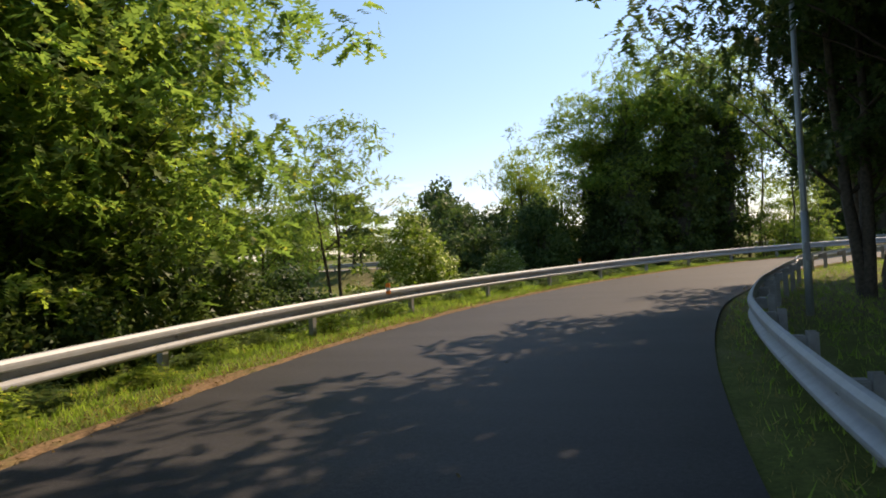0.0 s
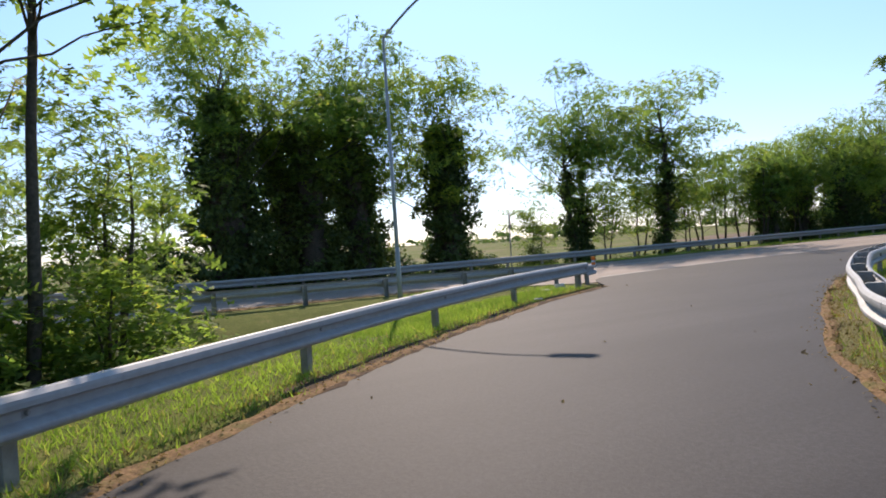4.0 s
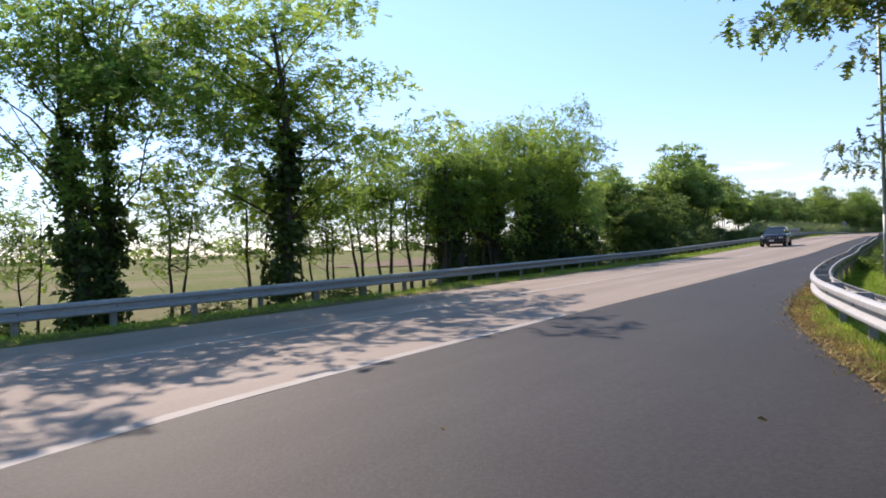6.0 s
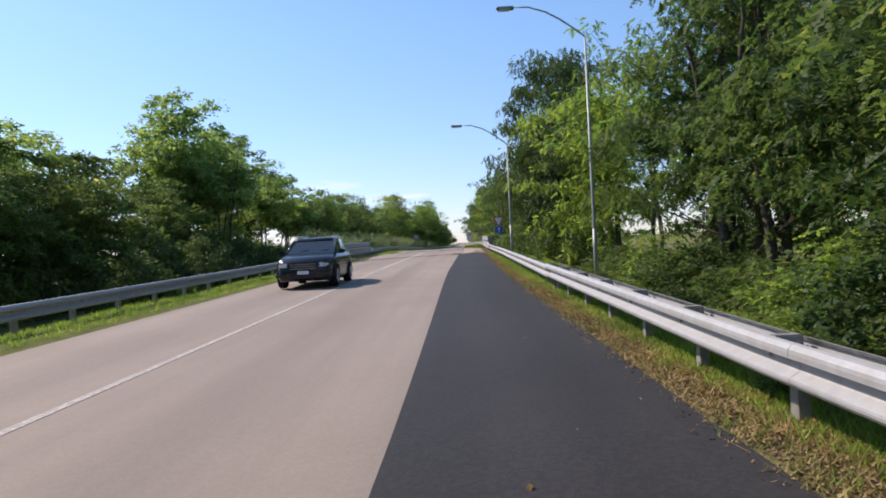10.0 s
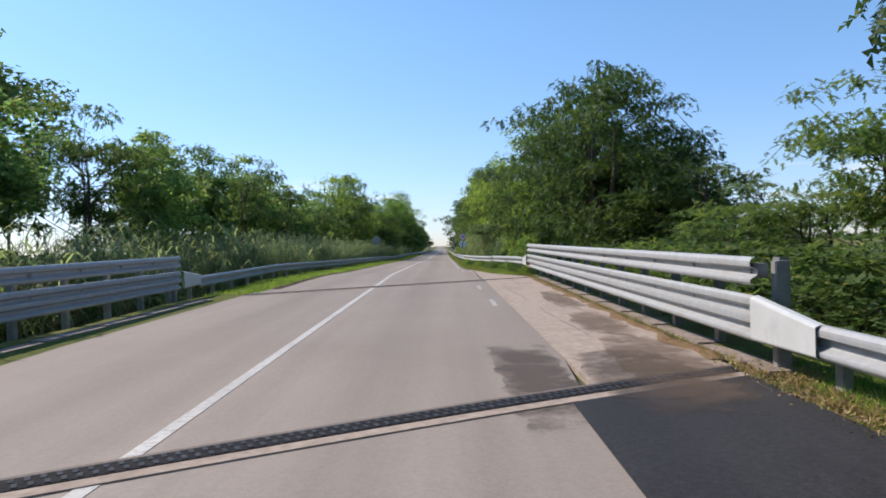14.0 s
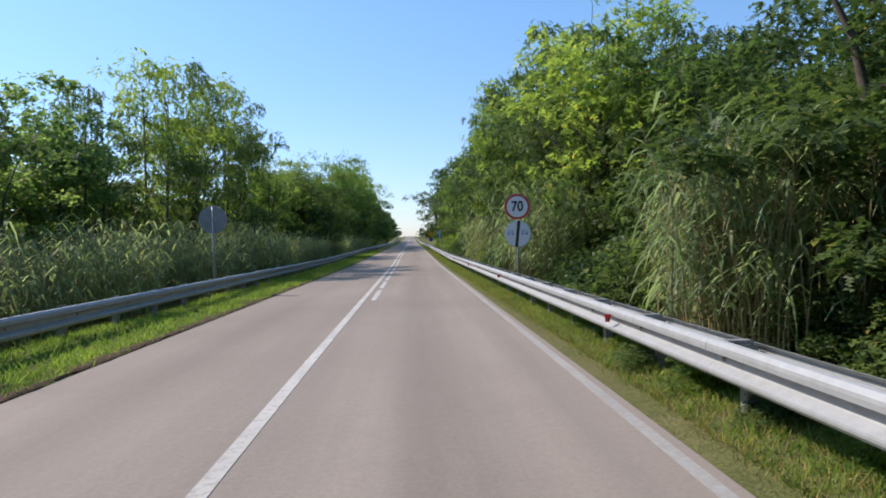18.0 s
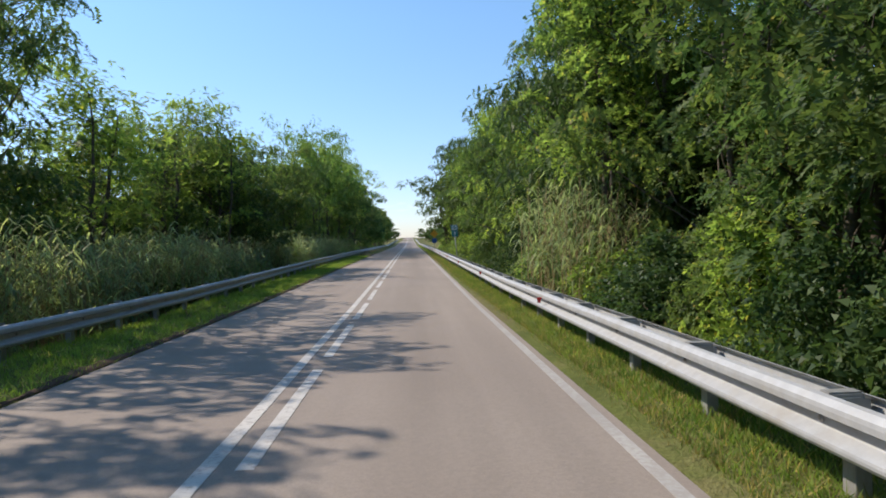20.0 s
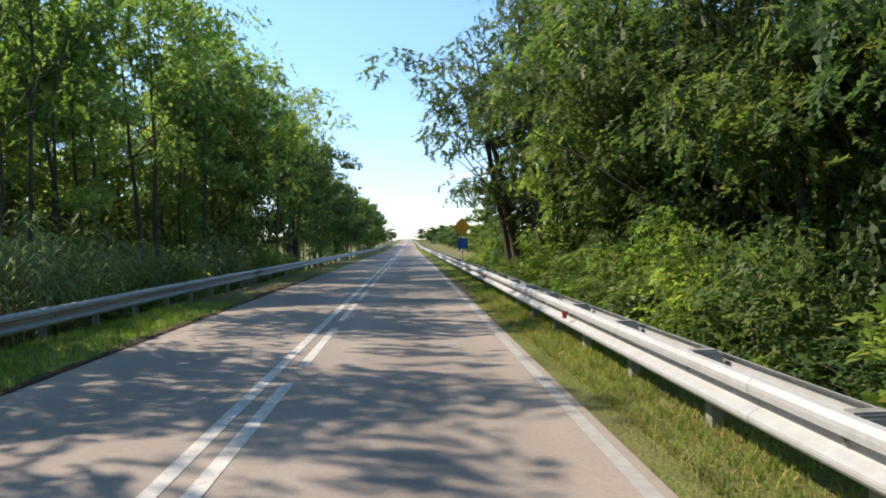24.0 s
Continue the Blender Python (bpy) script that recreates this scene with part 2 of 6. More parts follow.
def leaf_material(name, dark, light, accent=None, through_light=0.35, gloss=0.45, patch=0.35, accent_from=0.93):
    """Leaves: each one its own shade, light shining through."""
    m, n, l, out = material(name)
    g = n.new("ShaderNodeNewGeometry")
    c = ramp_node(n, l, g.outputs["Random Per Island"], [(0.0, dark), (0.55, light)] + ([(accent_from, light), (accent_from + 0.07, accent)] if accent else [(1.0, light)]))
    big = noise_node(n, l, patch, 3, 0.6, g.outputs["Position"])
    c = mix_node(n, l, 1.0, c, ramp_node(n, l, big, [(0.3, (0.58, 0.66, 0.6)), (0.7, (1.28, 1.2, 1.04))]), "MULTIPLY")
    oi = n.new("ShaderNodeObjectInfo")
    c = mix_node(n, l, 1.0, c, ramp_node(n, l, oi.outputs["Random"], [(0.0, (0.68, 0.78, 0.8)), (1.0, (1.2, 1.12, 0.92))]), "MULTIPLY")
    b = n.new("ShaderNodeBsdfPrincipled")
    l.new(c, b.inputs["Base Color"])
    b.inputs["Roughness"].default_value, b.inputs["Specular IOR Level"].default_value = gloss + 0.15, 0.2
    t = n.new("ShaderNodeBsdfTranslucent")
    l.new(mix_node(n, l, 1.0, c, (1.6, 1.66, 1.15), "MULTIPLY"), t.inputs["Color"])
    mx = n.new("ShaderNodeMixShader")
    mx.inputs[0].default_value = through_light
    l.new(b.outputs[0], mx.inputs[1])
    l.new(t.outputs[0], mx.inputs[2])
    l.new(mx.outputs[0], out.inputs[0])
    return m


def ground_material():
    m, n, l, out = material("meadow_soil")
    p = world_coord(n)
    a = noise_node(n, l, 0.05, 5, 0.6, p)
    b_ = noise_node(n, l, 1.7, 6, 0.65, p)
    d = noise_node(n, l, 22.0, 4, 0.7, p)
    grass = ramp_node(n, l, b_, [(0.25, (0.075, 0.095, 0.025)), (0.55, (0.13, 0.15, 0.04)), (0.8, (0.22, 0.185, 0.085))])
    c = mix_node(n, l, ramp_node(n, l, a, [(0.48, (0, 0, 0)), (0.62, (0.8,) * 3)]), grass, (0.2, 0.16, 0.09))
    c = mix_node(n, l, 0.7, c, ramp_node(n, l, d, [(0.3, (0.55,) * 3), (0.7, (1.3,) * 3)]), "MULTIPLY")
    b = n.new("ShaderNodeBsdfPrincipled")
    l.new(c, b.inputs["Base Color"])
    b.inputs["Roughness"].default_value, b.inputs["Specular IOR Level"].default_value = 0.95, 0.1
    l.new(bumped(n, l, d, 0.8, 0.05), b.inputs["Normal"])
    l.new(b.outputs[0], out.inputs[0])
    return m


def paint_material(name, bare, share, tone=1.0):
    m, n, l, out = material(name)
    p = world_coord(n)
    f = noise_node(n, l, 14.0, 5, 0.75, p)
    g = noise_node(n, l, 0.8, 3, 0.6, p)
    c = ramp_node(n, l, g, [(0.3, (0.46 * tone, 0.44 * tone, 0.41 * tone)), (0.7, (0.62 * tone, 0.6 * tone, 0.56 * tone))])
    c = mix_node(n, l, ramp_node(n, l, f, [(bare, (0, 0, 0)), (bare + 0.14, (share,) * 3)]), c, (0.27, 0.24, 0.22))
    b = n.new("ShaderNodeBsdfPrincipled")
    l.new(c, b.inputs["Base Color"])
    b.inputs["Roughness"].default_value = 0.75
    l.new(b.outputs[0], out.inputs[0])
    return m


M_OLD = asphalt("old_pale_asphalt", (0.25, 0.206, 0.173), (0.312, 0.264, 0.224), (0.21, 0.177, 0.152), 0.13, 0.85, 0.75, 0.35, 0.35)
M_NEW = asphalt("new_dark_asphalt", (0.026, 0.0245, 0.0245), (0.041, 0.039, 0.039), (0.021, 0.02, 0.0205), 0.5, 0.7, 0.7, 0.24)
M_PATCH = asphalt("asphalt_patch", (0.15, 0.12, 0.102), (0.19, 0.155, 0.134), (0.12, 0.097, 0.083), 0.3)
M_CONC = plain("weathered_concrete", (0.35, 0.28, 0.228), 0.9, 0, 0.24, 9, 0.5, 0.3, (0.24, 0.185, 0.15), 0.9)
M_CRACK = plain("dirt_filled_crack", (0.13, 0.11, 0.095), 0.95, 0, 0.3, 20)
M_STAIN = plain("grimy_concrete", (0.275, 0.22, 0.185), 0.9, 0, 0.35, 7, 0.4, 0.3, (0.17, 0.135, 0.11), 2.5)
def stain_material(name, colour, strength, rough=0.85):
    """A stain that soaks out towards its rim with a blotchy outline."""
    m, n, l, out = material(name)
    tc = n.new("ShaderNodeTexCoord")
    sep = n.new("ShaderNodeSeparateXYZ")
    l.new(tc.outputs["Generated"], sep.inputs[0])

    def calc(op, a, b):
        q = n.new("ShaderNodeMath")
        q.operation = op
        for s, v in zip(q.inputs, (a, b)):
            if isinstance(v, (int, float)):
                s.default_value = v
            else:
                l.new(v, s)
        return q.outputs[0]
    fx = calc("MULTIPLY", calc("MULTIPLY", sep.outputs["X"], calc("SUBTRACT", 1.0, sep.outputs["X"])), 4.0)
    fy = calc("MULTIPLY", calc("MULTIPLY", sep.outputs["Y"], calc("SUBTRACT", 1.0, sep.outputs["Y"])), 4.0)
    f = calc("MULTIPLY", calc("POWER", calc("MULTIPLY", fx, fy), 0.6), 1.0)
    p = world_coord(n)
    f = calc("ADD", f, calc("MULTIPLY", calc("SUBTRACT", noise_node(n, l, 2.6, 6, 0.7, p), 0.62), 1.9))
    cov = ramp_node(n, l, f, [(0.05, (0, 0, 0)), (0.6, (strength,) * 3)])
    b = n.new("ShaderNodeBsdfPrincipled")
    b.inputs["Base Color"].default_value = (*colour, 1)
    b.inputs["Roughness"].default_value, b.inputs["Specular IOR Level"].default_value = rough, 0.2
    t = n.new("ShaderNodeBsdfTransparent")
    mx = n.new("ShaderNodeMixShader")
    l.new(cov, mx.inputs[0])
    l.new(t.outputs[0], mx.inputs[1])
    l.new(b.outputs[0], mx.inputs[2])
    l.new(mx.outputs[0], out.inputs[0])
    return m


M_OIL = stain_material("old_tar_stain", (0.1, 0.08, 0.07), 0.62)
M_RUST = stain_material("brown_dirt_stain", (0.15, 0.105, 0.075), 0.5)
M_SEAM = paint_material("dull_edge_paint", 0.42, 0.7, 0.54)
M_PANEL = plain("dull_zinc_panel", (0.56, 0.57, 0.56), 0.5, 0.15, 0.12, 4, 0, 0.5, (0.38, 0.38, 0.36), 2.0)
M_PAINT = paint_material("worn_road_paint", 0.5, 0.75, 0.88)
M_FADED = paint_material("faded_road_paint", 0.38, 0.9)
M_EDGE = paint_material("thin_edge_paint", 0.42, 0.6, 0.62)
M_STEEL = plain("galvanised_steel", (0.355, 0.365, 0.37), 0.55, 0.12, 0.1, 9, 0.05, 0.4, (0.3, 0.28, 0.24), 2.2)
M_POST = plain("dull_zinc_post", (0.3, 0.3, 0.29), 0.6, 0.4, 0.2, 8, 0.1, 0.4, (0.2, 0.17, 0.13), 3)
M_POLE = plain("grey_green_pole", (0.3, 0.33, 0.32), 0.5, 0.3, 0.1, 5)
M_RUBBER = plain("black_joint_rubber", (0.022, 0.022, 0.024), 0.9, 0, 0.4, 20, 0.5, 0.1)
M_RIB = plain("worn_rubber_rib", (0.045, 0.05, 0.06), 0.8, 0, 0.5, 15, 0, 0.15)
M_RED = plain("red_reflector", (0.55, 0.02, 0.02), 0.3)
M_AMBER = plain("amber_sign_foil", (0.85, 0.36, 0.02), 0.45, 0, 0.1)
M_ORANGE = plain("orange_plastic", (0.85, 0.22, 0.03), 0.45, 0, 0.1)
M_SIGNWHITE = plain("white_sign_foil", (0.74, 0.76, 0.78), 0.35, 0, 0.04)
M_SIGNRED = plain("red_sign_foil", (0.5, 0.055, 0.04), 0.4, 0, 0.1)
M_SIGNBLUE = plain("blue_sign_foil", (0.015, 0.1, 0.42), 0.4, 0, 0.08)
M_SIGNGREEN = plain("teal_sign_foil", (0.004, 0.16, 0.185), 0.4, 0, 0.1)
M_SIGNBLACK = plain("black_sign_foil", (0.012, 0.012, 0.02), 0.5)
M_SIGNBACK = plain("grey_sign_back", (0.3, 0.31, 0.32), 0.5, 0.5, 0.15)
M_GROUND = ground_material()
M_DEBRIS = plain("dry_leaf_debris", (0.19, 0.12, 0.065), 0.95, 0, 0.55, 26, 0.9, 0.1, (0.085, 0.11, 0.03), 3.0)
M_FIELD = plain("ploughed_soil", (0.17, 0.125, 0.085), 0.95, 0, 0.3, 1.5, 0.8, 0.1, (0.12, 0.085, 0.06), 0.2)
M_DARK_GROUND = plain("dark_crumbly_ground", (0.075, 0.05, 0.034), 0.95, 0, 0.5, 18, 1.0, 0.1, (0.16, 0.11, 0.06), 4)
M_BARK = plain("grey_brown_bark", (0.09, 0.075, 0.058), 0.9, 0, 0.4, 14, 0.8, 0.2)
M_LOCUST = leaf_material("locust_leaves", (0.106, 0.178, 0.058), (0.212, 0.298, 0.088), (0.457, 0.411, 0.109), 0.62)
M_DENSE = leaf_material("roadside_leaves", (0.053, 0.1, 0.041), (0.122, 0.183, 0.068), (0.313, 0.263, 0.096), 0.46)
M_DEEP = leaf_material("dark_glossy_leaves", (0.038, 0.076, 0.034), (0.082, 0.13, 0.05), (0.205, 0.222, 0.095), 0.38, 0.35)
M_IVY = leaf_material("ivy_leaves", (0.036, 0.065, 0.033), (0.096, 0.143, 0.052), (0.161, 0.196, 0.085), 0.25, 0.35)
M_POPLAR = leaf_material("poplar_leaves", (0.112, 0.19, 0.08), (0.22, 0.31, 0.132), (0.463, 0.384, 0.181), 0.62)
M_VINE = leaf_material("flowering_vine_leaves", (0.095, 0.161, 0.038), (0.208, 0.284, 0.066), (0.700, 0.700, 0.624), 0.45, 0.45, 0.35, 0.8)
M_REED = leaf_material("reed_leaves", (0.15, 0.2, 0.125), (0.30, 0.37, 0.23), (0.46, 0.45, 0.3), 0.5, 0.4)
M_OLIVE = leaf_material("olive_grass_blades", (0.085, 0.155, 0.036), (0.17, 0.25, 0.07), (0.38, 0.32, 0.15), 0.4, 0.6, 1.6, 0.85)
M_CANE = plain("dry_reed_cane", (0.27, 0.2, 0.095), 0.8, 0, 0.35, 12)
M_GRASS = leaf_material("grass_blades", (0.118, 0.206, 0.043), (0.232, 0.342, 0.088), (0.47, 0.38, 0.22), 0.45, 0.5, 0.9)
M_STRAW = leaf_material("dead_grass", (0.24, 0.17, 0.085), (0.42, 0.32, 0.17), (0.3, 0.2, 0.1), 0.2, 0.6, 0.9)
M_EARTH = plain("tan_crumbled_earth", (0.26, 0.165, 0.1), 0.95, 0, 0.45, 24, 0.9, 0.1, (0.13, 0.08, 0.045), 2.5)
M_DRYGRASS = leaf_material("dry_grass_blades", (0.2, 0.17, 0.07), (0.34, 0.28, 0.13), (0.18, 0.24, 0.06), 0.3, 0.6, 0.9)


# ---------------------------------------------------------------- mesh helpers
def mesh_np(name, verts, faces, mat, smooth_shade=False, flat_mats=None):
    """A mesh from an array of vertices and one array of equal-sized faces."""
    v, f = np.asarray(verts, np.float32), np.asarray(faces, np.int32)
    me = bpy.data.meshes.new(name)
    k = f.shape[1]
    me.vertices.add(len(v))
    me.vertices.foreach_set("co", v.ravel())
    me.loops.add(f.size)
    me.loops.foreach_set("vertex_index", f.ravel())
    me.polygons.add(len(f))
    me.polygons.foreach_set("loop_start", np.arange(0, f.size, k, dtype=np.int32))
    me.polygons.foreach_set("use_smooth", np.full(len(f), smooth_shade))
    me.update(calc_edges=True)
    me.validate()
    me.materials.append(mat)
    return me


def from_bm(name, bm, mat, smooth_shade=False):
    me = bpy.data.meshes.new(name)
    bmesh.ops.recalc_face_normals(bm, faces=bm.faces)
    for f in bm.faces:
        f.smooth = smooth_shade
    bm.to_mesh(me)
    bm.free()
    me.materials.append(mat)
    return me


def thing(name, place, label, category, group="", kind="", rz=0.0):
    ob = new(name)
    ob.empty_display_size = 0.2
    ob.matrix_world = pose(*place, 0, 0, rz)
    return tagged(ob, label, category, group, kind)


def part(name, me, parent, label="", m=None):
    ob = new(name, me)
    ob.parent = parent
    if m is not None:
        ob.matrix_local = m
    return tagged(ob, label)


def add_box(bm, cx, cy, cz, sx, sy, sz, bevel=0.0, rz=0.0):
    r = bmesh.ops.create_cube(bm, size=1)["verts"]
    bmesh.ops.transform(bm, matrix=pose(cx, cy, cz, 0, 0, rz) @ Matrix.Diagonal((sx, sy, sz, 1)), verts=r)
    if bevel:
        es = list({e for v in r for e in v.link_edges})
        bmesh.ops.bevel(bm, geom=es, offset=bevel, segments=2, affect="EDGES")
    return bm


def add_tube(bm, pts, radii, sides=8):
    pts = [Vector(p) for p in pts]
    rings = []
    for i, p in enumerate(pts):
        d = (pts[min(i + 1, len(pts) - 1)] - pts[max(i - 1, 0)]).normalized()
        u = d.cross(Vector((0, 1, 0.01)) if abs(d.z) > 0.8 else Vector((0, 0, 1))).normalized()
        w = d.cross(u)
        rings.append([bm.verts.new(p + (u * math.cos(6.28318 * k / sides) + w * math.sin(6.28318 * k / sides)) * radii[i]) for k in range(sides)])
    for a, b in zip(rings[:-1], rings[1:]):
        for k in range(sides):
            bm.faces.new((a[k], a[(k + 1) % sides], b[(k + 1) % sides], b[k]))
    bm.faces.new(rings[0][::-1])
    bm.faces.new(rings[-1])
    return bm


def strip(name, left, right, lift, mat, label, category, thick=0.08, across=1, kind="structure"):
    """A paved sheet between two edge lines of equal length, with its own thickness."""
    n = len(left)
    cols = [left + (right - left) * k / across for k in range(across + 1)]
    top = [np.column_stack([c, zr(c[:, 1]) + lift]) for c in cols]
    low = [top[0] - (0, 0, thick), top[-1] - (0, 0, thick)]
    v = np.vstack(top + low)
    f = []
    for k in range(across):
        for i in range(n - 1):
            f.append((k * n + i, (k + 1) * n + i, (k + 1) * n + i + 1, k * n + i + 1))
    a, b = (across + 1) * n, (across + 2) * n
    for i in range(n - 1):
        f.append((a + i, i, i + 1, a + i + 1))
        f.append((across * n + i, b + i, b + i + 1, across * n + i + 1))
    me = mesh_np(name, v, np.array(f), mat)
    return tagged(new(name, me), label, category, "", kind)


# ---------------------------------------------------------------- ground and roads
def grid_axis(fine_lo, fine_hi, step, far):
    a = np.arange(fine_lo, fine_hi + step, step)
    out = step * 1.25 ** np.arange(1, 60)
    out = np.cumsum(out)
    out = out[out < far]
    return np.concatenate([(fine_lo - out)[::-1], a, fine_hi + out])


gx, gy = grid_axis(-26, 84, 1.1, 2600), grid_axis(-136, 200, 1.8, 3000)
GX, GY = np.meshgrid(gx, gy, indexing="ij")
gv = np.stack([GX, GY, ground_z(GX, GY)], -1).reshape(-1, 3)
ni, nj = GX.shape
ii, jj = np.meshgrid(np.arange(ni - 1), np.arange(nj - 1), indexing="ij")
q0 = (ii * nj + jj).ravel()
ground = new("ground", mesh_np("ground", gv, np.stack([q0, q0 + nj, q0 + nj + 1, q0 + 1], 1), M_GROUND, True))
tagged(ground, "flat grassy ground with drier earth patches and sunken fields", "ground", "", "structure")

fx, fy = np.linspace(-60, -25, 60), np.linspace(-20, 70, 50)
FX, FY = np.meshgrid(fx, fy, indexing="ij")
fv = np.stack([FX, FY, ground_z(FX, FY) + 0.09 + 0.03 * np.sin(FX * 1.9)], -1).reshape(-1, 3)
ii, jj = np.meshgrid(np.arange(59), np.arange(49), indexing="ij")
q0 = (ii * 50 + jj).ravel()
tagged(new("field", mesh_np("field", fv, np.stack([q0, q0 + 50, q0 + 51, q0 + 1], 1), M_FIELD, True)), "bare brown ploughed field beyond the roadside trees", "field", "", "structure")

JOINT_SLOPE = 0.58
ys = np.concatenate([np.arange(-420, -130, 6.0), np.arange(-130, 240, 2.0), np.arange(240, 900, 10.0)])
right_edge = np.interp(ys, [-420, -90, -88, -86, -84, -80, -72, -48, -38, -20, -8, 5, 7, 30, 37, 900], [3.55, 3.9, 6.3, 7.4, 6.4, 3.75, 3.7, 3.57, 3.57, 3.32, 3.37, 3.42, 3.72, 3.72, 3.2, 3.13])
old_l = np.stack([xc(ys) - np.interp(ys, [26, 36], [3.12, 2.7]) - np.interp(ys, [4, 9, 20, 27], [0, 0.5, 0.5, 0]) * 1.0, ys], 1)
old_r = np.stack([xc(ys) + right_edge + np.interp(ys, [-88, -86, 2, 5], [0, 0.5, 0.5, 0]), ys], 1)
strip("road", old_l, old_r, 0.0, M_OLD, "old pale pinkish-grey asphalt carriageway of the main road", "road", across=4)

strip("slip_road", ramp_l, ramp_r, 0.012, M_NEW, "fresh dark asphalt slip road that runs into the main road", "road", across=3)

cy = np.arange(6, 33.1, 0.75)
conc_l = np.stack([np.interp(cy, [6, 25, 28, 33], [3.72, 3.7, 3.52, 3.5]), cy + 0.0], 1)
conc_r = np.stack([np.interp(cy, [6, 25, 28.2, 30, 33], [5.42, 5.42, 4.15, 3.85, 3.56]), cy + np.interp(cy, [6, 8], [1.0, 0.0])], 1)
strip("bridge_margin", conc_l, conc_r, 0.016, M_CONC, "cracked pale concrete margin strip along the bridge", "pavement", across=2)


# ---------------------------------------------------------------- road markings and joints
def line(name, y0, y1, x, w, label, lift=0.005, mat=None):
    y = np.linspace(y0, y1, max(2, int((y1 - y0) / 2) + 1))
    a = np.stack([xc(y) + x - w / 2, y], 1)
    b = np.stack([xc(y) + x + w / 2, y], 1)
    return strip(name, a, b, lift, mat or M_PAINT, label, "road marking", 0.004)


line("centre_line", -12, 900, 0.0, 0.13, "worn white solid centre line on pale asphalt")
line("centre_line", -400, -12, 0.0, 0.12, "badly faded centre line by the junction", 0.005, M_FADED)
line("edge_line", 36, 900, 3.05, 0.11, "worn pale edge line beside the grass verge", 0.005, M_EDGE)
line("edge_line", -57, -48.4, 3.45, 0.15, "dull worn edge line along the asphalt seam", 0.005, M_SEAM)
mouth = fixed(smooth(MERGE_L[1:4], 0.5), 30) - (0.02, 0)
strip("edge_line", mouth - (0.2, 0), mouth, 0.0135, M_SEAM, "broad pale edge line along the mouth of the slip road", "road marking", 0.006)
for y in np.arange(126.0 - 12 * 4.82, 330, 4.82):
    line("dash", y, y + 3.85, 0.28, 0.13, "worn white dash beside the centre line")
for y, x in ((14.5, 3.38), (19.5, 3.32), (30.0, 3.12)):
    line("dash", y, y + 1.6, x, 0.1, "short faded white edge dash on the bridge", 0.005, M_FADED)


def joint(y0, name):
    th = thing(name, (0, 0, 0), "dark rubber expansion joint across the bridge deck", "expansion joint", "expansion joints")
    x = np.linspace(-3.6, 5.4, 37)
    y = y0 + JOINT_SLOPE * x - 0.012 * np.clip(x, 0, 9) ** 2
    for nm, off, w, lift, mat in (("rubber_strip", 0, 0.29, 0.02, M_RUBBER), ("concrete_lip", -0.24, 0.18, 0.0135, M_CONC), ("concrete_lip", 0.18, 0.07, 0.0175, M_PATCH)):
        a, b = np.stack([x, y + off - w / 2], 1), np.stack([x, y + off + w / 2], 1)
        ob = strip(nm, b, a, lift, mat, "", "", 0.04)
        for key in ("label", "category", "kind"):
            if key in ob:
                del ob[key]
        ob.parent = th
    bm = bmesh.new()
    rng = random.Random(5)
    for k in range(110):
        xx = -3.5 + 8.8 * k / 110
        yy = y0 + JOINT_SLOPE * xx - 0.012 * max(xx, 0) ** 2
        for off in (-0.07, 0.07):
            add_box(bm, xx, yy + off, z1(yy) + 0.021, 0.035, 0.085, 0.008, 0, 30)
    tagged(part("ribs", from_bm("rib", bm, M_RIB), th), kind="stuff")
    return th


joint(4.1, "expansion_joint")
joint(21.7, "expansion_joint")
def stain(left, right, label, seed, mat=M_PATCH, lift=0.02):
    """A dark patch with ragged edges between two short lines."""
    n = 40
    t = np.linspace(0, 1, n)
    wv = np.array([[noise.noise(Vector((i * 0.35, seed, k))) for i in range(n)] for k in (0, 7)]) * 0.14
    a = np.stack([np.interp(t, np.linspace(0, 1, len(left)), [q[0] for q in left]) + wv[0], np.interp(t, np.linspace(0, 1, len(left)), [q[1] for q in left])], 1)
    b = np.stack([np.interp(t, np.linspace(0, 1, len(right)), [q[0] for q in right]) + wv[1], np.interp(t, np.linspace(0, 1, len(right)), [q[1] for q in right])], 1)
    return strip("tar_patch", a, b, lift, mat, label, "road patch", 0.004)


stain([(2.9, 4.6), (2.85, 6.6), (2.8, 9.0)], [(3.62, 4.6), (3.62, 6.8), (3.6, 9.2)], "dark irregular tar stain on the bridge deck", 2, M_OIL, 0.0055)
stain([(3.75, 4.9), (3.75, 6.5), (3.8, 8.4)], [(4.9, 4.9), (5.1, 6.4), (4.8, 8.2)], "dark tar stain soaking into the concrete margin", 3, M_OIL)
stain([(4.1, 5.2), (4.2, 7.0), (4.5, 9.8)], [(5.3, 5.2), (5.35, 7.0), (5.25, 9.8)], "brown dirt stain on the concrete margin", 4, M_RUST, 0.0235)
stain([(4.5, 9.4), (4.4, 11.2), (4.7, 13.0)], [(5.2, 9.4), (5.3, 11.2), (5.2, 13.0)], "brown dirt stain on the concrete margin", 5, M_RUST)
stain([(4.7, 13.4), (4.6, 15.2), (4.8, 18.0)], [(5.25, 13.4), (5.3, 15.4), (5.2, 18.2)], "brown dirt stain on the concrete margin", 6, M_RUST)

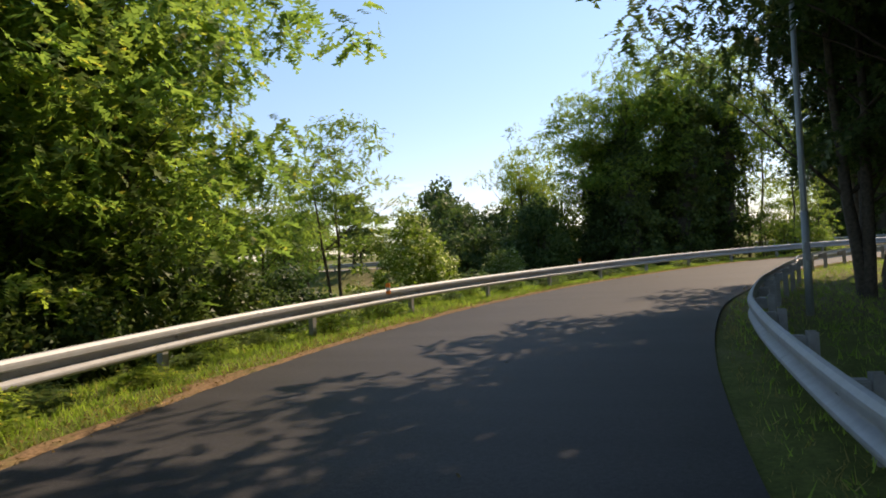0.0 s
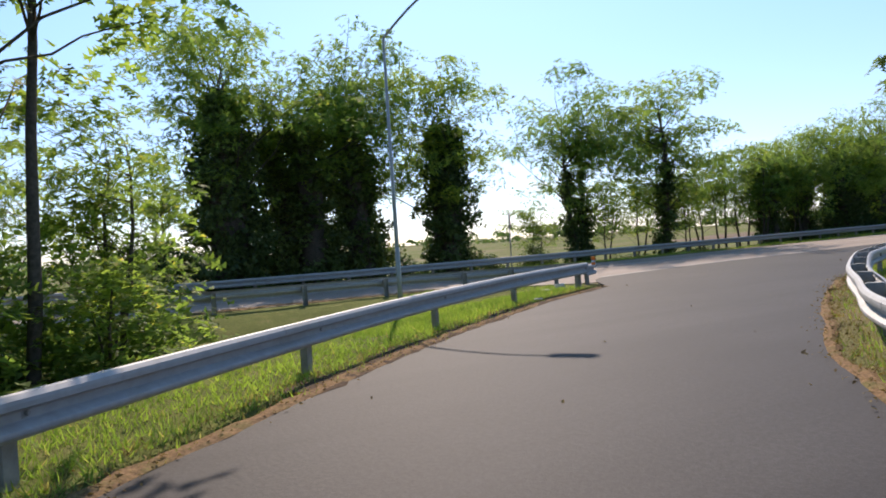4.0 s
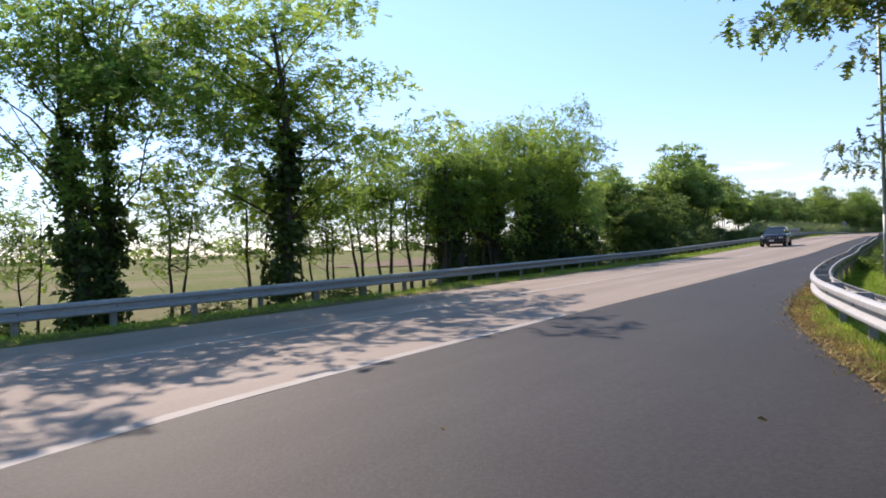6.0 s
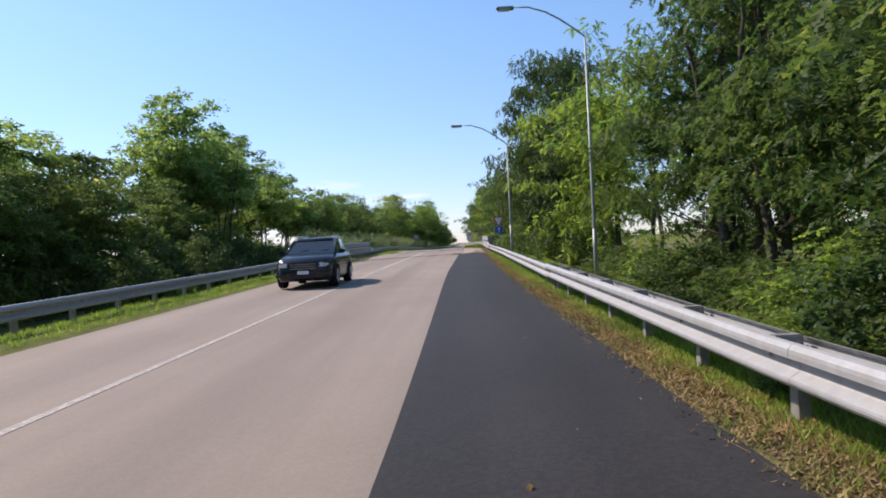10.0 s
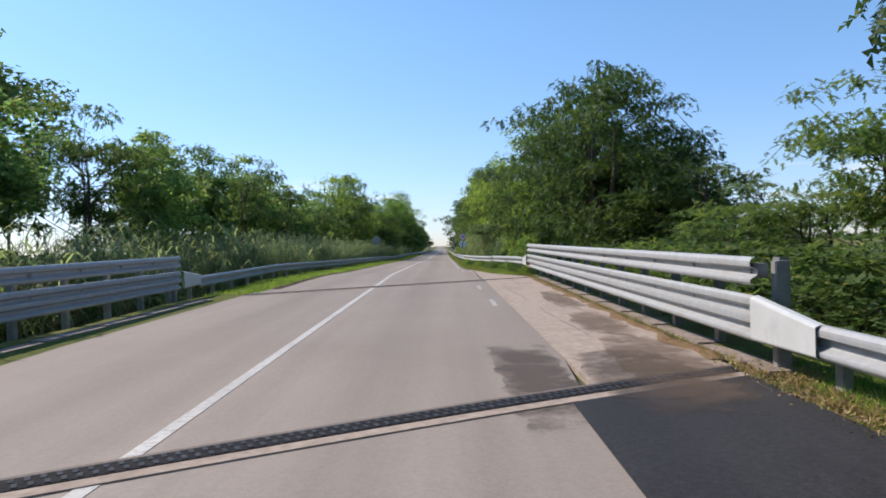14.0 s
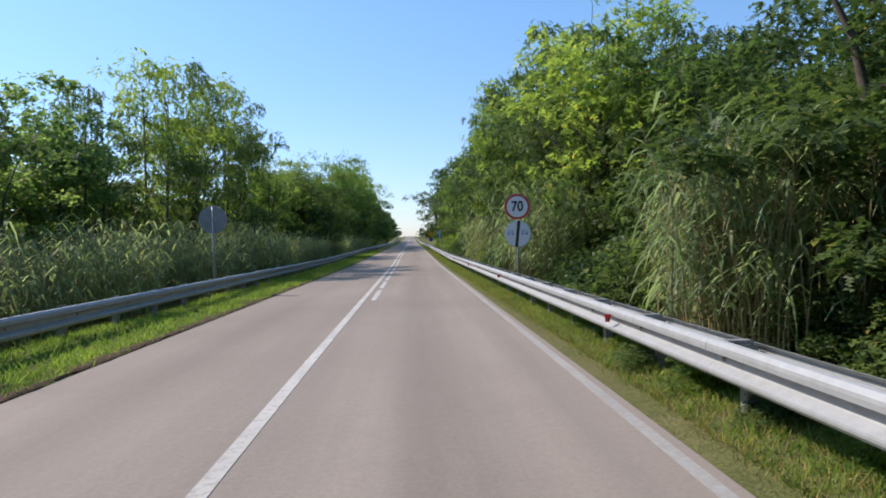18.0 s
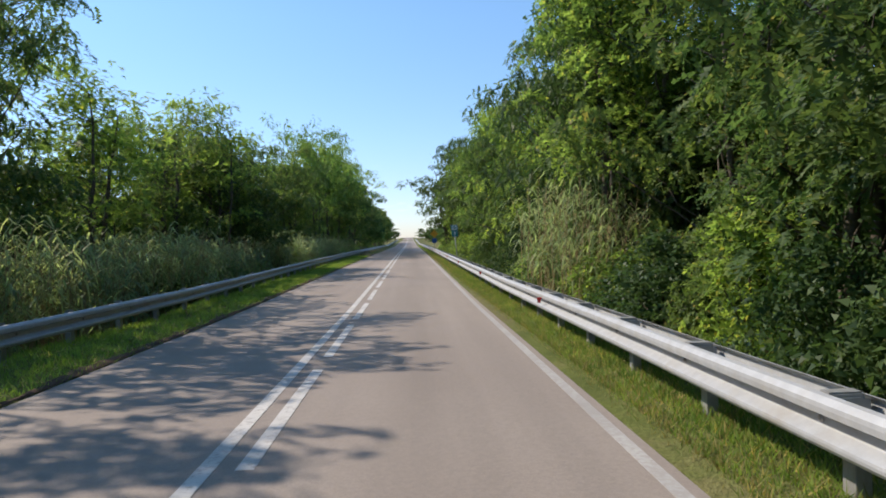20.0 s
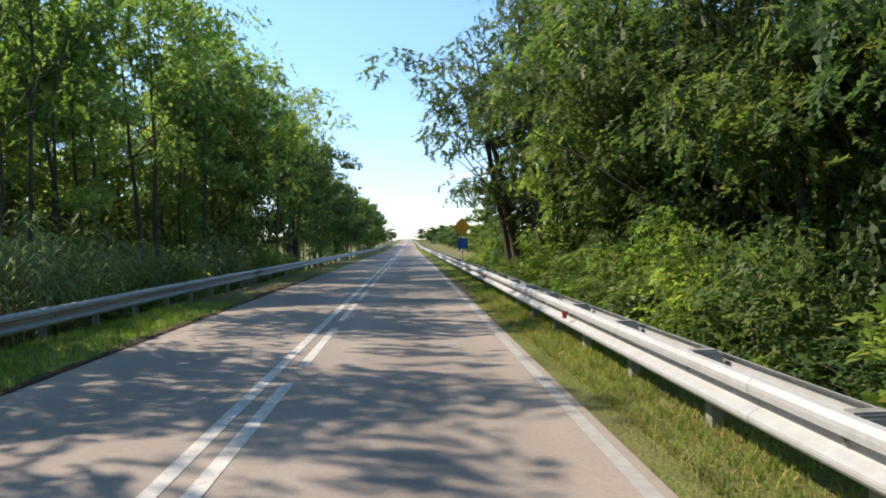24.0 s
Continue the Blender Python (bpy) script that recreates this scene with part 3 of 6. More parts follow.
for k, (xa, ya, yb) in enumerate(((4.3, 9.5, 14.0), (4.9, 12.0, 17.0), (4.6, 20.0, 25.0), (4.1, 16.0, 21.0))):
    yy = np.arange(ya, yb, 0.25)
    xx = xa + np.array([0.18 * noise.noise(Vector((v * 0.35, k * 3.1, 0))) + 0.05 * noise.noise(Vector((v * 1.9, k, 2))) for v in yy])
    ww = 0.002 + 0.005 * np.abs(np.sin(yy * 1.3 + k))
    strip("crack", np.stack([xx - ww, yy], 1), np.stack([xx + ww, yy], 1), 0.021 if xa > 3.6 else 0.004, M_CRACK, "thin dark crack running along the deck", "crack", 0.003)

yy = np.arange(23.0, 32.6, 0.3)
xx = 3.6 + np.array([0.03 * noise.noise(Vector((v * 0.9, 4.4, 0))) for v in yy])
strip("crack", np.stack([xx - 0.03, yy], 1), np.stack([xx + 0.035, yy], 1), 0.0205, M_CRACK, "dark dirt-filled gap beside the concrete margin", "crack", 0.02)

# ---------------------------------------------------------------- crash barriers
W_PROFILE = ((0.05, -0.155), (0.06, -0.15), (0.08, -0.125), (0.083, -0.105), (0.08, -0.088), (0.008, -0.045), (0.0, -0.037), (0.0, 0.02), (0.008, 0.03), (0.08, 0.052), (0.083, 0.088), (0.08, 0.115), (0.05, 0.148), (0.02, 0.155))
T_PROFILE = ((0.05, -0.25), (0.06, -0.246), (0.08, -0.222), (0.083, -0.2), (0.08, -0.18), (0.0, -0.135), (0.0, -0.09), (0.08, -0.045), (0.083, 0.0), (0.08, 0.03), (0.0, 0.06), (0.0, 0.105),
             (0.08, 0.15), (0.083, 0.19), (0.08, 0.218), (0.06, 0.244), (0.04, 0.25))


def beam_mesh(pts, nrm, zc, profile, mat, profile_b=None, dzb=0.0):
    """A folded steel beam swept along pts; nrm points to the traffic. profile_b: what the section turns into at the far end."""
    n, th = len(pts), 0.006
    pr = np.array(profile)
    k = len(pr)
    v = []
    for i, (p, d) in enumerate(zip(pts, nrm)):
        q, dz = pr, 0.0
        if profile_b is not None:
            t = i / (n - 1)
            q, dz = pr + (np.array(profile_b) - pr) * t, dzb * t
        for s in (0, -th):
            for a, b in q:
                v.append((p[0] + d[0] * (a + s), p[1] + d[1] * (a + s), zr(p[1]) + zc + dz + b))
    f = []
    for i in range(n - 1):
        o, o2 = i * 2 * k, (i + 1) * 2 * k
        for j in range(k - 1):
            f.append((o + j, o2 + j, o2 + j + 1, o + j + 1))
            f.append((o + k + j, o + k + j + 1, o2 + k + j + 1, o2 + k + j))
        f.append((o, o + k, o2 + k, o2))
        f.append((o + k - 1, o2 + k - 1, o2 + 2 * k - 1, o + 2 * k - 1))
    for o in (0, (n - 1) * 2 * k):
        for j in range(k - 1):
            f.append((o + j, o + j + 1, o + k + j + 1, o + k + j))
    return mesh_np("beam", np.array(v), np.array(f), mat)


def post_mesh(h, w=0.12, d=0.09, mat=None):
    """A C-shaped sigma post, open to one side."""
    bm = bmesh.new()
    add_box(bm, 0, 0, h / 2 - 0.3, 0.008, w, h + 0.6)
    add_box(bm, d / 2, w / 2, h / 2 - 0.3, d, 0.008, h + 0.6)
    add_box(bm, d / 2, -w / 2, h / 2 - 0.3, d, 0.008, h + 0.6)
    return from_bm("post", bm, mat or M_POST)


def spacer_mesh(length):
    bm = bmesh.new()
    add_box(bm, -length / 2, 0, 0, length, 0.11, 0.16, 0.012)
    add_box(bm, -length / 2, 0, 0.0, length * 0.7, 0.14, 0.1)
    return from_bm("spacer", bm, M_POST)


def bolt_mesh():
    bm = bmesh.new()
    bmesh.ops.create_cone(bm, cap_ends=True, segments=8, radius1=0.024, radius2=0.014, depth=0.016, matrix=pose(0, 0, 0, 0, 90, 0))
    return from_bm("bolt", bm, M_POST)


BOLT = bolt_mesh()
POST, SPACER_S, SPACER_L = post_mesh(0.58), spacer_mesh(0.17), spacer_mesh(0.22)


def barrier(pts, hand, label, spacing=2.0, top=0.62, double=False, step=0.5, seg=4.0, group="crash barriers", bolts=True):
    """A barrier along the face line pts. hand: +1 when the traffic is to the left of the line's way, -1 to the right."""
    p = resample(np.array(pts, float), step)
    nr = side(p) * hand
    zc = top - 0.155
    th = thing("crash_barrier", (float(p[0][0]), float(p[0][1]), 0), label, "crash barrier", group)
    inv = th.matrix_world.inverted()
    k = int(round(seg / step))
    for i in range(0, len(p) - 1, k):
        j = min(i + k, len(p) - 1)
        if j - i < 1:
            continue
        sl = slice(i, j + 1)
        ob = part("beam", beam_mesh(p[sl] - nr[sl] * 0.08 + nr[sl] * (0.003 if (i // k) % 2 else 0.0), nr[sl], zc, W_PROFILE, M_STEEL), th)
        ob.matrix_local = inv
        if double:
            ob = part("rear_beam", beam_mesh(p[sl] - nr[sl] * 0.30, -nr[sl], zc - 0.02, W_PROFILE, M_STEEL), th)
            ob.matrix_local = inv
    q = resample(p, spacing)
    qn = side(q) * hand
    for a, d in zip(q, qn):
        ang = math.degrees(math.atan2(d[1], d[0]))
        off = 0.235 if double else 0.26
        c = a - d * off
        part("post", POST, th, "", inv @ pose(c[0], c[1], z1(a[1]), 0, 0, ang + 180))
        b = a - d * 0.08
        part("spacer", SPACER_L if double else SPACER_S, th, "", inv @ pose(b[0], b[1], z1(a[1]) + zc + (0.075 if double else 0), 0, 0, ang))
        if bolts:
            for dz in (0.0,):
                e = a - d * 0.064
                part("bolt", BOLT, th, "", inv @ pose(e[0], e[1], z1(a[1]) + zc + dz, 0, 0, ang))
    return th, p, nr


def offset(pts, d):
    """A line beside pts, d metres to its left; d may be pairs of x and metres."""
    p = resample(smooth(pts, 0.5), 0.5)
    if isinstance(d, (list, tuple)):
        d = np.interp(p[:, 0], [q[0] for q in d], [q[1] for q in d])[:, None]
    return p + side(p) * d


# outer rail of the slip road, round the nose of the traffic island and back beside the main road
outer = offset(RAMP_L[1:], ((36, 0.5), (46, 0.95)))
nose = smooth([(7.12, -88.45), (6.5, -87.55), (5.9, -87.2), (5.3, -87.4), (4.8, -88.2), (4.3, -89.4), (3.9, -90.6)], 0.25)
back = np.array([(xc(y) + 4.6 + 0.0 * y, y) for y in np.arange(-90.4, -150, -2.0)])
barrier(outer, -1, "long weathered W-beam barrier curving along the slip road's outer verge", 4.0, 0.7)
barrier(nose, -1, "tight rounded barrier end at the tip of the island", 1.6, 0.62, step=0.2, seg=1.6, bolts=False)
barrier([(3.9, -90.6)] + [tuple(b) for b in back[1:]], -1, "W-beam barrier along the back of the grassy island", 2.4, 0.62)

inner_pts = offset(RAMP_R[1:], ((32, -0.38), (37, -0.75), (44, -0.8), (50, -0.45)))
cut = int(np.argmin(np.abs(inner_pts[:, 0] - 21)))
barrier(inner_pts[:cut + 1], 1, "curved steel barrier on the inside of the bend", 2.0, 0.62)
inner2 = np.vstack([inner_pts[cut:], offset(MERGE_R[:11], -0.38)[2:]])
inner2 = inner2[inner2[:, 1] < -27.5]
barrier(inner2, 1, "double-faced steel barrier with spacer blocks beside the merging lane", 2.0, 0.66, True)
right_a = np.array([(np.interp(y, [-27.5, -15, 5.7], [6.02, 5.85, 5.6]), y) for y in np.arange(-28.5, 5.75, 1.0375)])
barrier(right_a, 1, "sunlit single W-beam barrier beside the dark lane", 2.0, 0.64)


def rail_right(y):
    return np.interp(y, [28.6, 34, 42, 50, 60, 100, 900], [5.55, 4.98, 4.1, 3.78, 3.72, 3.78, 3.78])


barrier(np.array([(rail_right(y), y) for y in np.arange(28.6, 36.1, 1.0)]), 1, "single W-beam barrier leading away from the bridge", 2.0, 0.64)
barrier(np.array([(rail_right(y), y) for y in np.arange(36.1, 150, 1.0)]), 1, "double-faced white-lit steel barrier along the grass verge", 2.0, 0.62, True)
barrier(np.array([(rail_right(y), y) for y in np.arange(149.1, 420, 4.0)]), 1, "distant double-faced barrier running to the horizon", 4.0, 0.62, True, 4.0, 16, bolts=False)


def rail_left(y):
    return xc(y) + np.interp(y, [-300, -60, -20, -4, 2, 30, 40, 60, 100, 120, 900], [-4.75, -4.75, -4.5, -4.75, -5.0, -5.0, -4.35, -4.1, -4.1, -4.35, -4.35])


barrier(np.array([(rail_left(y), y) for y in np.arange(-150, -1.9, 1.0)]), -1, "grey backlit W-beam barrier beside the opposite lane", 2.0, 0.6)
barrier(np.array([(rail_left(y), y) for y in np.arange(19.9, 160, 1.0)]), -1, "grey shaded W-beam barrier along the reed bed", 2.0, 0.58)
barrier(np.array([(rail_left(y), y) for y in np.arange(159, 420, 4.0)]), -1, "distant grey barrier on the opposite side", 4.0, 0.58, False, 4.0, 16, bolts=False)


def bridge_rail(x0, y0, y1, hand, label):
    """Three-wave beam with a W-beam above it on tall posts, and sloping end pieces."""
    th = thing("bridge_barrier", (x0, y0, 0), label, "bridge barrier", "bridge barriers")
    inv = th.matrix_world.inverted()
    n = np.array([[-hand, 0.0]])
    y = np.arange(y0, y1 + 0.01, 0.5)
    p = np.stack([np.full(len(y), x0 - hand * 0.0), y], 1)
    nr = np.repeat(n, len(p), 0)
    for i in range(0, len(p) - 1, 8):
        sl = slice(i, min(i + 9, len(p)))
        part("three_wave_beam", beam_mesh(p[sl], nr[sl], 0.55, T_PROFILE, M_STEEL), th).matrix_local = inv
        part("top_beam", beam_mesh(p[sl], nr[sl], 1.06, W_PROFILE, M_STEEL), th).matrix_local = inv
    tall = post_mesh(1.2, 0.14, 0.1)
    for yy in np.arange(y0 + 0.15, y1, 1.72):
        part("post", tall, th, "", inv @ pose(x0 + hand * 0.28, yy, z1(yy), 0, 0, 0 if hand > 0 else 180))
        for zc in (0.55, 1.06):
            part("spacer", SPACER_S, th, "", inv @ pose(x0 + hand * 0.0, yy, z1(yy) + zc, 0, 0, 180 if hand > 0 else 0))
            part("bolt", BOLT, th, "", inv @ pose(x0 - hand * 0.018, yy, z1(yy) + zc + (0.095 if zc < 1 else 0), 0, 0, 180 if hand > 0 else 0))
    for yy in (y0 - 0.02, y1 + 0.02):
        bm = bmesh.new()
        add_box(bm, x0 + hand * 0.24, yy, z1(yy) + 0.55, 0.16, 0.12, 1.24, 0.012)
        part("end_post", from_bm("end_post", bm, M_POST), th).matrix_local = inv
    flat = np.array([(0.0, -0.25), (0.05, -0.245), (0.085, -0.22)] + [(0.09, -0.2 + 0.04 * j) for j in range(11)] + [(0.085, 0.22), (0.05, 0.245), (0.0, 0.25)])
    narrow = flat * np.array([1.0, 0.62])
    for ya, yb, dx in ((y0 + 0.0, y0 - 1.3, 0.0), (y1, y1 + 1.3, 0.0)):
        yy = np.linspace(ya, yb, 6)
        pp = np.stack([np.full(6, x0), yy], 1)
        part("transition_panel", beam_mesh(pp, nr[:6], 0.55, flat, M_PANEL, narrow, -0.065), th, "dull grey flared transition panel").matrix_local = inv
    return th


bridge_rail(5.66, 6.9, 27.2, 1, "tall bright three-wave bridge barrier with an upper rail")
bridge_rail(-5.05, -0.6, 18.6, -1, "tall shaded three-wave bridge barrier of the opposite side")

# kerb under the bridge rails
for xx, ya, yb in ((5.62, 6.6, 26.4), (-4.45, -1.5, 19.5)):
    bm = bmesh.new()
    for k in range(int((yb - ya) / 2)):
        y = ya + 2 * k
        add_box(bm, xx + 0.16, y + 1, z1(y + 1) - 0.13, 0.34, 1.994, 0.3, 0.02)
    tagged(new("kerb", from_bm("kerb", bm, M_STAIN)), "mossy concrete kerb under the bridge barrier", "kerb", "", "structure")


# reflectors on the barriers
def reflector(x, y, z, face):
    th = thing("barrier_reflector", (x, y, z), "small red triangular reflector on the steel beam", "reflector", "barrier reflectors")
    bm = bmesh.new()
    vs = [bm.verts.new(c) for c in ((-0.012, 0, -0.045), (0.012, 0, -0.045), (0.045, 0, 0.045), (-0.045, 0, 0.045))]
    f = bm.faces.new(vs)
    r = bmesh.ops.extrude_face_region(bm, geom=[f])["geom"]
    bmesh.ops.translate(bm, verts=[g for g in r if isinstance(g, bmesh.types.BMVert)], vec=(0, 0.02, 0))
    part("lens", from_bm("lens", bm, M_RED), th)
    bm = bmesh.new()
    add_box(bm, 0.0, 0.03, 0, 0.06, 0.012, 0.1)
    part("bracket", from_bm("bracket", bm, M_POST), th)
    return th


for y in (48.5, 58.7, 69.3, 79.6, 89.8, 100.2, 110.5, 120.8, 131, 141.0, 151):
    reflector(float(rail_right(y)) - 0.055, y, z1(y) + 0.49, 0)
reflector(5.58, 26.3, z1(26) + 0.42, 0)
reflector(5.58, 2.7, z1(2) + 0.49, 0)


def delineator(x, y, z, rz):
    th = thing("delineator", (x, y, z), "orange and white reflector paddle clipped on the barrier", "delineator", "delineators", "", rz)
    for nm, zz, hh, mat in (("orange_band", 0.17, 0.1, M_ORANGE), ("white_band", 0.09, 0.06, M_SIGNWHITE), ("orange_foot", 0.02, 0.08, M_ORANGE)):
        bm = bmesh.new()
        add_box(bm, 0, 0, zz, 0.11, 0.05, hh, 0.015)
        part(nm, from_bm(nm, bm, mat), th)


for (x, y, rz) in ((46.5, -117.2, 80), (34.0, -114.1, 70), (57.5, -117.4, 90)):
    delineator(x, y, z1(y) + 0.65, rz)
delineator(7.0, -88.1, z1(-88) + 0.62, 45)


# ---------------------------------------------------------------- street lamps and signs
def street_lamp(x, y, rz, h=9.4, arm=2.4):
    th = thing("street_lamp", (x, y, gz(x, y)), "tall tapered grey-green steel street lamp with a curved arm", "street lamp", "street lamps", "", rz)
    bm = bmesh.new()
    add_tube(bm, [(0, 0, -0.2), (0, 0, 2.2), (0, 0, h - 1.0)], [0.062, 0.056, 0.036], 12)
    part("pole", from_bm("pole", bm, M_POLE, True), th)
    bm = bmesh.new()
    add_tube(bm, [(0, 0, 0), (0, 0, 0.9), (0, 0, 1.8)], [0.068, 0.067, 0.064], 12)
    part("base_sleeve", from_bm("base_sleeve", bm, M_POLE, True), th)
    bm = bmesh.new()
    pts = [(-arm * t * 0.98, 0, h - 1.0 + 1.15 * math.sin(min(1, t * 1.15) * 1.45)) for t in (0, 0.04, 0.1, 0.2, 0.35, 0.55, 0.8, 1.0)]
    add_tube(bm, pts, [0.036, 0.035, 0.034, 0.033, 0.032, 0.03, 0.028, 0.026], 8)
    part("arm", from_bm("arm", bm, M_POLE, True), th)
    bm = bmesh.new()
    add_box(bm, -arm - 0.28, 0, pts[-1][2] - 0.02, 0.62, 0.26, 0.1, 0.035)
    head = part("lamp_head", from_bm("lamp_head", bm, M_SIGNBACK), th)
    bm = bmesh.new()
    add_box(bm, -arm - 0.32, 0, pts[-1][2] - 0.085, 0.4, 0.18, 0.03, 0.01)
    part("lens", from_bm("lens", bm, M_SIGNWHITE), head)
    bm = bmesh.new()
    add_box(bm, 0.0, -0.064, 1.1, 0.09, 0.012, 0.32, 0.004)
    part("hatch", from_bm("hatch", bm, M_SIGNBACK), th)
    return th


street_lamp(47.2, -109.2, 90)
street_lamp(5.3, -93.4, 180 + 35, 8.4)
street_lamp(8.5, -61.5, 0)
street_lamp(21.8, -96.2, 62)
street_lamp(8.5, -21.5, 0)
street_lamp(6.5, -7.8, 0, 7.2)


def flat_mesh(name, outline, mat, y0=0.0, depth=0.003):
    """A thin plate in the xz plane, facing -y."""
    bm = bmesh.new()
    vs = [bm.verts.new((a, y0, b)) for a, b in outline]
    f = bm.faces.new(vs)
    r = bmesh.ops.extrude_face_region(bm, geom=[f])["geom"]
    bmesh.ops.translate(bm, verts=[g for g in r if isinstance(g, bmesh.types.BMVert)], vec=(0, -depth, 0))
    return from_bm(name, bm, mat)


def circle(r, cz=0.0, n=40):
    return [(r * math.cos(6.283185 * k / n), cz + r * math.sin(6.283185 * k / n)) for k in range(n)]


def rounded_tri(s, up, r=0.06):
    """A triangle of side s with rounded corners, centred on its middle."""
    out = []
    R = s / math.sqrt(3)
    for k in range(3):
        a = math.radians((90 if up else -90) + 120 * k)
        cx, cz = (R - 2 * r) * math.cos(a), (R - 2 * r) * math.sin(a)
        for j in range(-3, 4):
            b = a + math.radians(20 * j)
            out.append((cx + r * math.cos(b), cz + r * math.sin(b)))
    return out


def text_mesh(txt, size, mat, parent, place, bold=0.0, sx=1.0):
    cu = bpy.data.curves.new("numeral", "FONT")
    cu.body, cu.size, cu.align_x, cu.align_y, cu.extrude, cu.offset = txt, size, "CENTER", "CENTER", 0.0015, bold
    ob = new("numerals", cu)
    dg = bpy.context.evaluated_depsgraph_get()
    me = bpy.data.meshes.new_from_object(ob.evaluated_get(dg))
    bpy.data.objects.remove(ob)
    me.materials.clear()
    me.materials.append(mat)
    return part("numerals", me, parent, "", pose(*place, 90, 0, 0) @ Matrix.Diagonal((sx, 1, 1, 1)))


def sign_post(th, top, lean=0.0):
    bm = bmesh.new()
    add_tube(bm, [(lean, 0.05, -0.6), (0, 0.05, top)], [0.03, 0.03], 10)
    part("post", from_bm("post", bm, M_SIGNBACK, True), th)


def disc_sign(th, z, r, rim, face, rimmat):
    d = part("disc", flat_mesh("disc", circle(r, z), rimmat, 0.02, 0.02), th)
    if rim:
        part("white_edge", flat_mesh("white_edge", circle(r * 1.015, z), M_SIGNWHITE, 0.012, 0.008), d)
        part("face", flat_mesh("face", circle(r - rim, z), face, -0.0005, 0.002), d)
    part("back_plate", flat_mesh("back_plate", circle(r * 0.99, z), M_SIGNBACK, 0.03, 0.006), d)
    part("clamp", flat_mesh("clamp", [(-0.12, z - 0.03), (0.12, z - 0.03), (0.12, z + 0.03), (-0.12, z + 0.03)], M_SIGNBACK, 0.09, 0.06), th)
    return d


def car_glyph(cx, cz, s, mat, parent):
    """The outline of a car from behind."""
    bm = bmesh.new()
    for a, b, w, h in ((0, 0, 0.2, 0.012), (0, 0.055, 0.2, 0.012), (-0.095, 0.028, 0.012, 0.06), (0.095, 0.028, 0.012, 0.06), (0, 0.115, 0.13, 0.01), (-0.07, -0.022, 0.035, 0.03), (0.07, -0.022, 0.035, 0.03),
                       (-0.06, 0.028, 0.04, 0.014), (0.06, 0.028, 0.04, 0.014)):
        add_box(bm, cx + a * s, -0.004, cz + b * s, w * s, 0.003, h * s)
    add_box(bm, 0, 0, 0, 0.0001, 0.0001, 0.0001)
    for sg in (-1, 1):
        for t in range(4):
            add_box(bm, cx + sg * (0.065 + 0.008 * t) * s, -0.004, cz + (0.105 - 0.015 * t) * s, 0.012 * s, 0.003, 0.018 * s)
    return part("car_symbol", from_bm("car_symbol", bm, mat), parent)


# speed limit with the end of the no-overtaking zone below it
X, Y = 4.2, 69.1
s = thing("speed_limit_sign", (X, Y, z1(Y)), "round red-rimmed 70 sign over a pale end-of-zone disc on one post", "road sign", "", "", -3)
sign_post(s, 2.65)
d70 = disc_sign(s, 2.38, 0.355, 0.07, M_SIGNWHITE, M_SIGNRED)
text_mesh("70", 0.38, M_SIGNBLACK, d70, (0, -0.0045, 2.38), 0.011, 0.86)
d2 = disc_sign(s, 1.64, 0.36, 0.012, M_SIGNWHITE, M_SIGNBACK)
part("slash", flat_mesh("slash", [(-0.08, 1.292), (0.0, 1.282), (0.08, 1.99), (0.0, 1.996)], M_SIGNBLACK, -0.003, 0.002), d2)
car_glyph(-0.19, 1.64, 0.85, M_SIGNBLUE, d2)
car_glyph(0.19, 1.64, 0.85, M_SIGNBLUE, d2)


def yield_pair(x, y, rz, zy, zd, side_len=0.9, r=0.3, label="red-rimmed give way triangle above a blue arrow disc on a post"):
    th = thing("give_way_sign", (x, y, z1(y)), label, "road sign", "give way signs", "", rz)
    sign_post(th, zy + 0.3)
    tri = part("triangle", flat_mesh("triangle", [(a, b + zy) for a, b in rounded_tri(side_len, False)], M_SIGNRED, 0.02, 0.02), th)
    part("face", flat_mesh("face", [(a, b + zy + 0.012) for a, b in rounded_tri(side_len * 0.66, False, 0.03)], M_SIGNWHITE, -0.0005, 0.002), tri)
    part("back_plate", flat_mesh("back_plate", [(a * 0.98, b * 0.98 + zy) for a, b in rounded_tri(side_len, False)], M_SIGNBACK, 0.03, 0.008), tri)
    d = disc_sign(th, zd, r, 0.012, M_SIGNBLUE, M_SIGNWHITE)
    ar = [(-0.035, -0.2), (0.035, -0.2), (0.035, 0.02), (0.11, 0.02), (0, 0.21), (-0.11, 0.02), (-0.035, 0.02)]
    part("arrow", flat_mesh("arrow", [(a * r / 0.3, b * r / 0.3 + zd) for a, b in ar], M_SIGNWHITE, -0.003, 0.002), d)
    return th


yield_pair(6.3, 2.3, -2, 2.3, 1.66)
yield_pair(11.1, -79.2, 50, 2.42, 1.72, 0.9, 0.3, "give way triangle over a blue arrow disc beside the merging bend")

# teal direction panel, post leaning a little
X, Y = 4.22, 118.1
s = thing("direction_sign", (X, Y, z1(Y)), "narrow teal panel with white arrow on a leaning post", "road sign", "", "", -2)
s.matrix_world = pose(X, Y, z1(Y), 0, -4, -2)
bm = bmesh.new()
add_tube(bm, [(0, 0.05, -0.6), (0, 0.05, 2.3)], [0.028, 0.028], 10)
part("post", from_bm("post", bm, M_SIGNBACK, True), s)


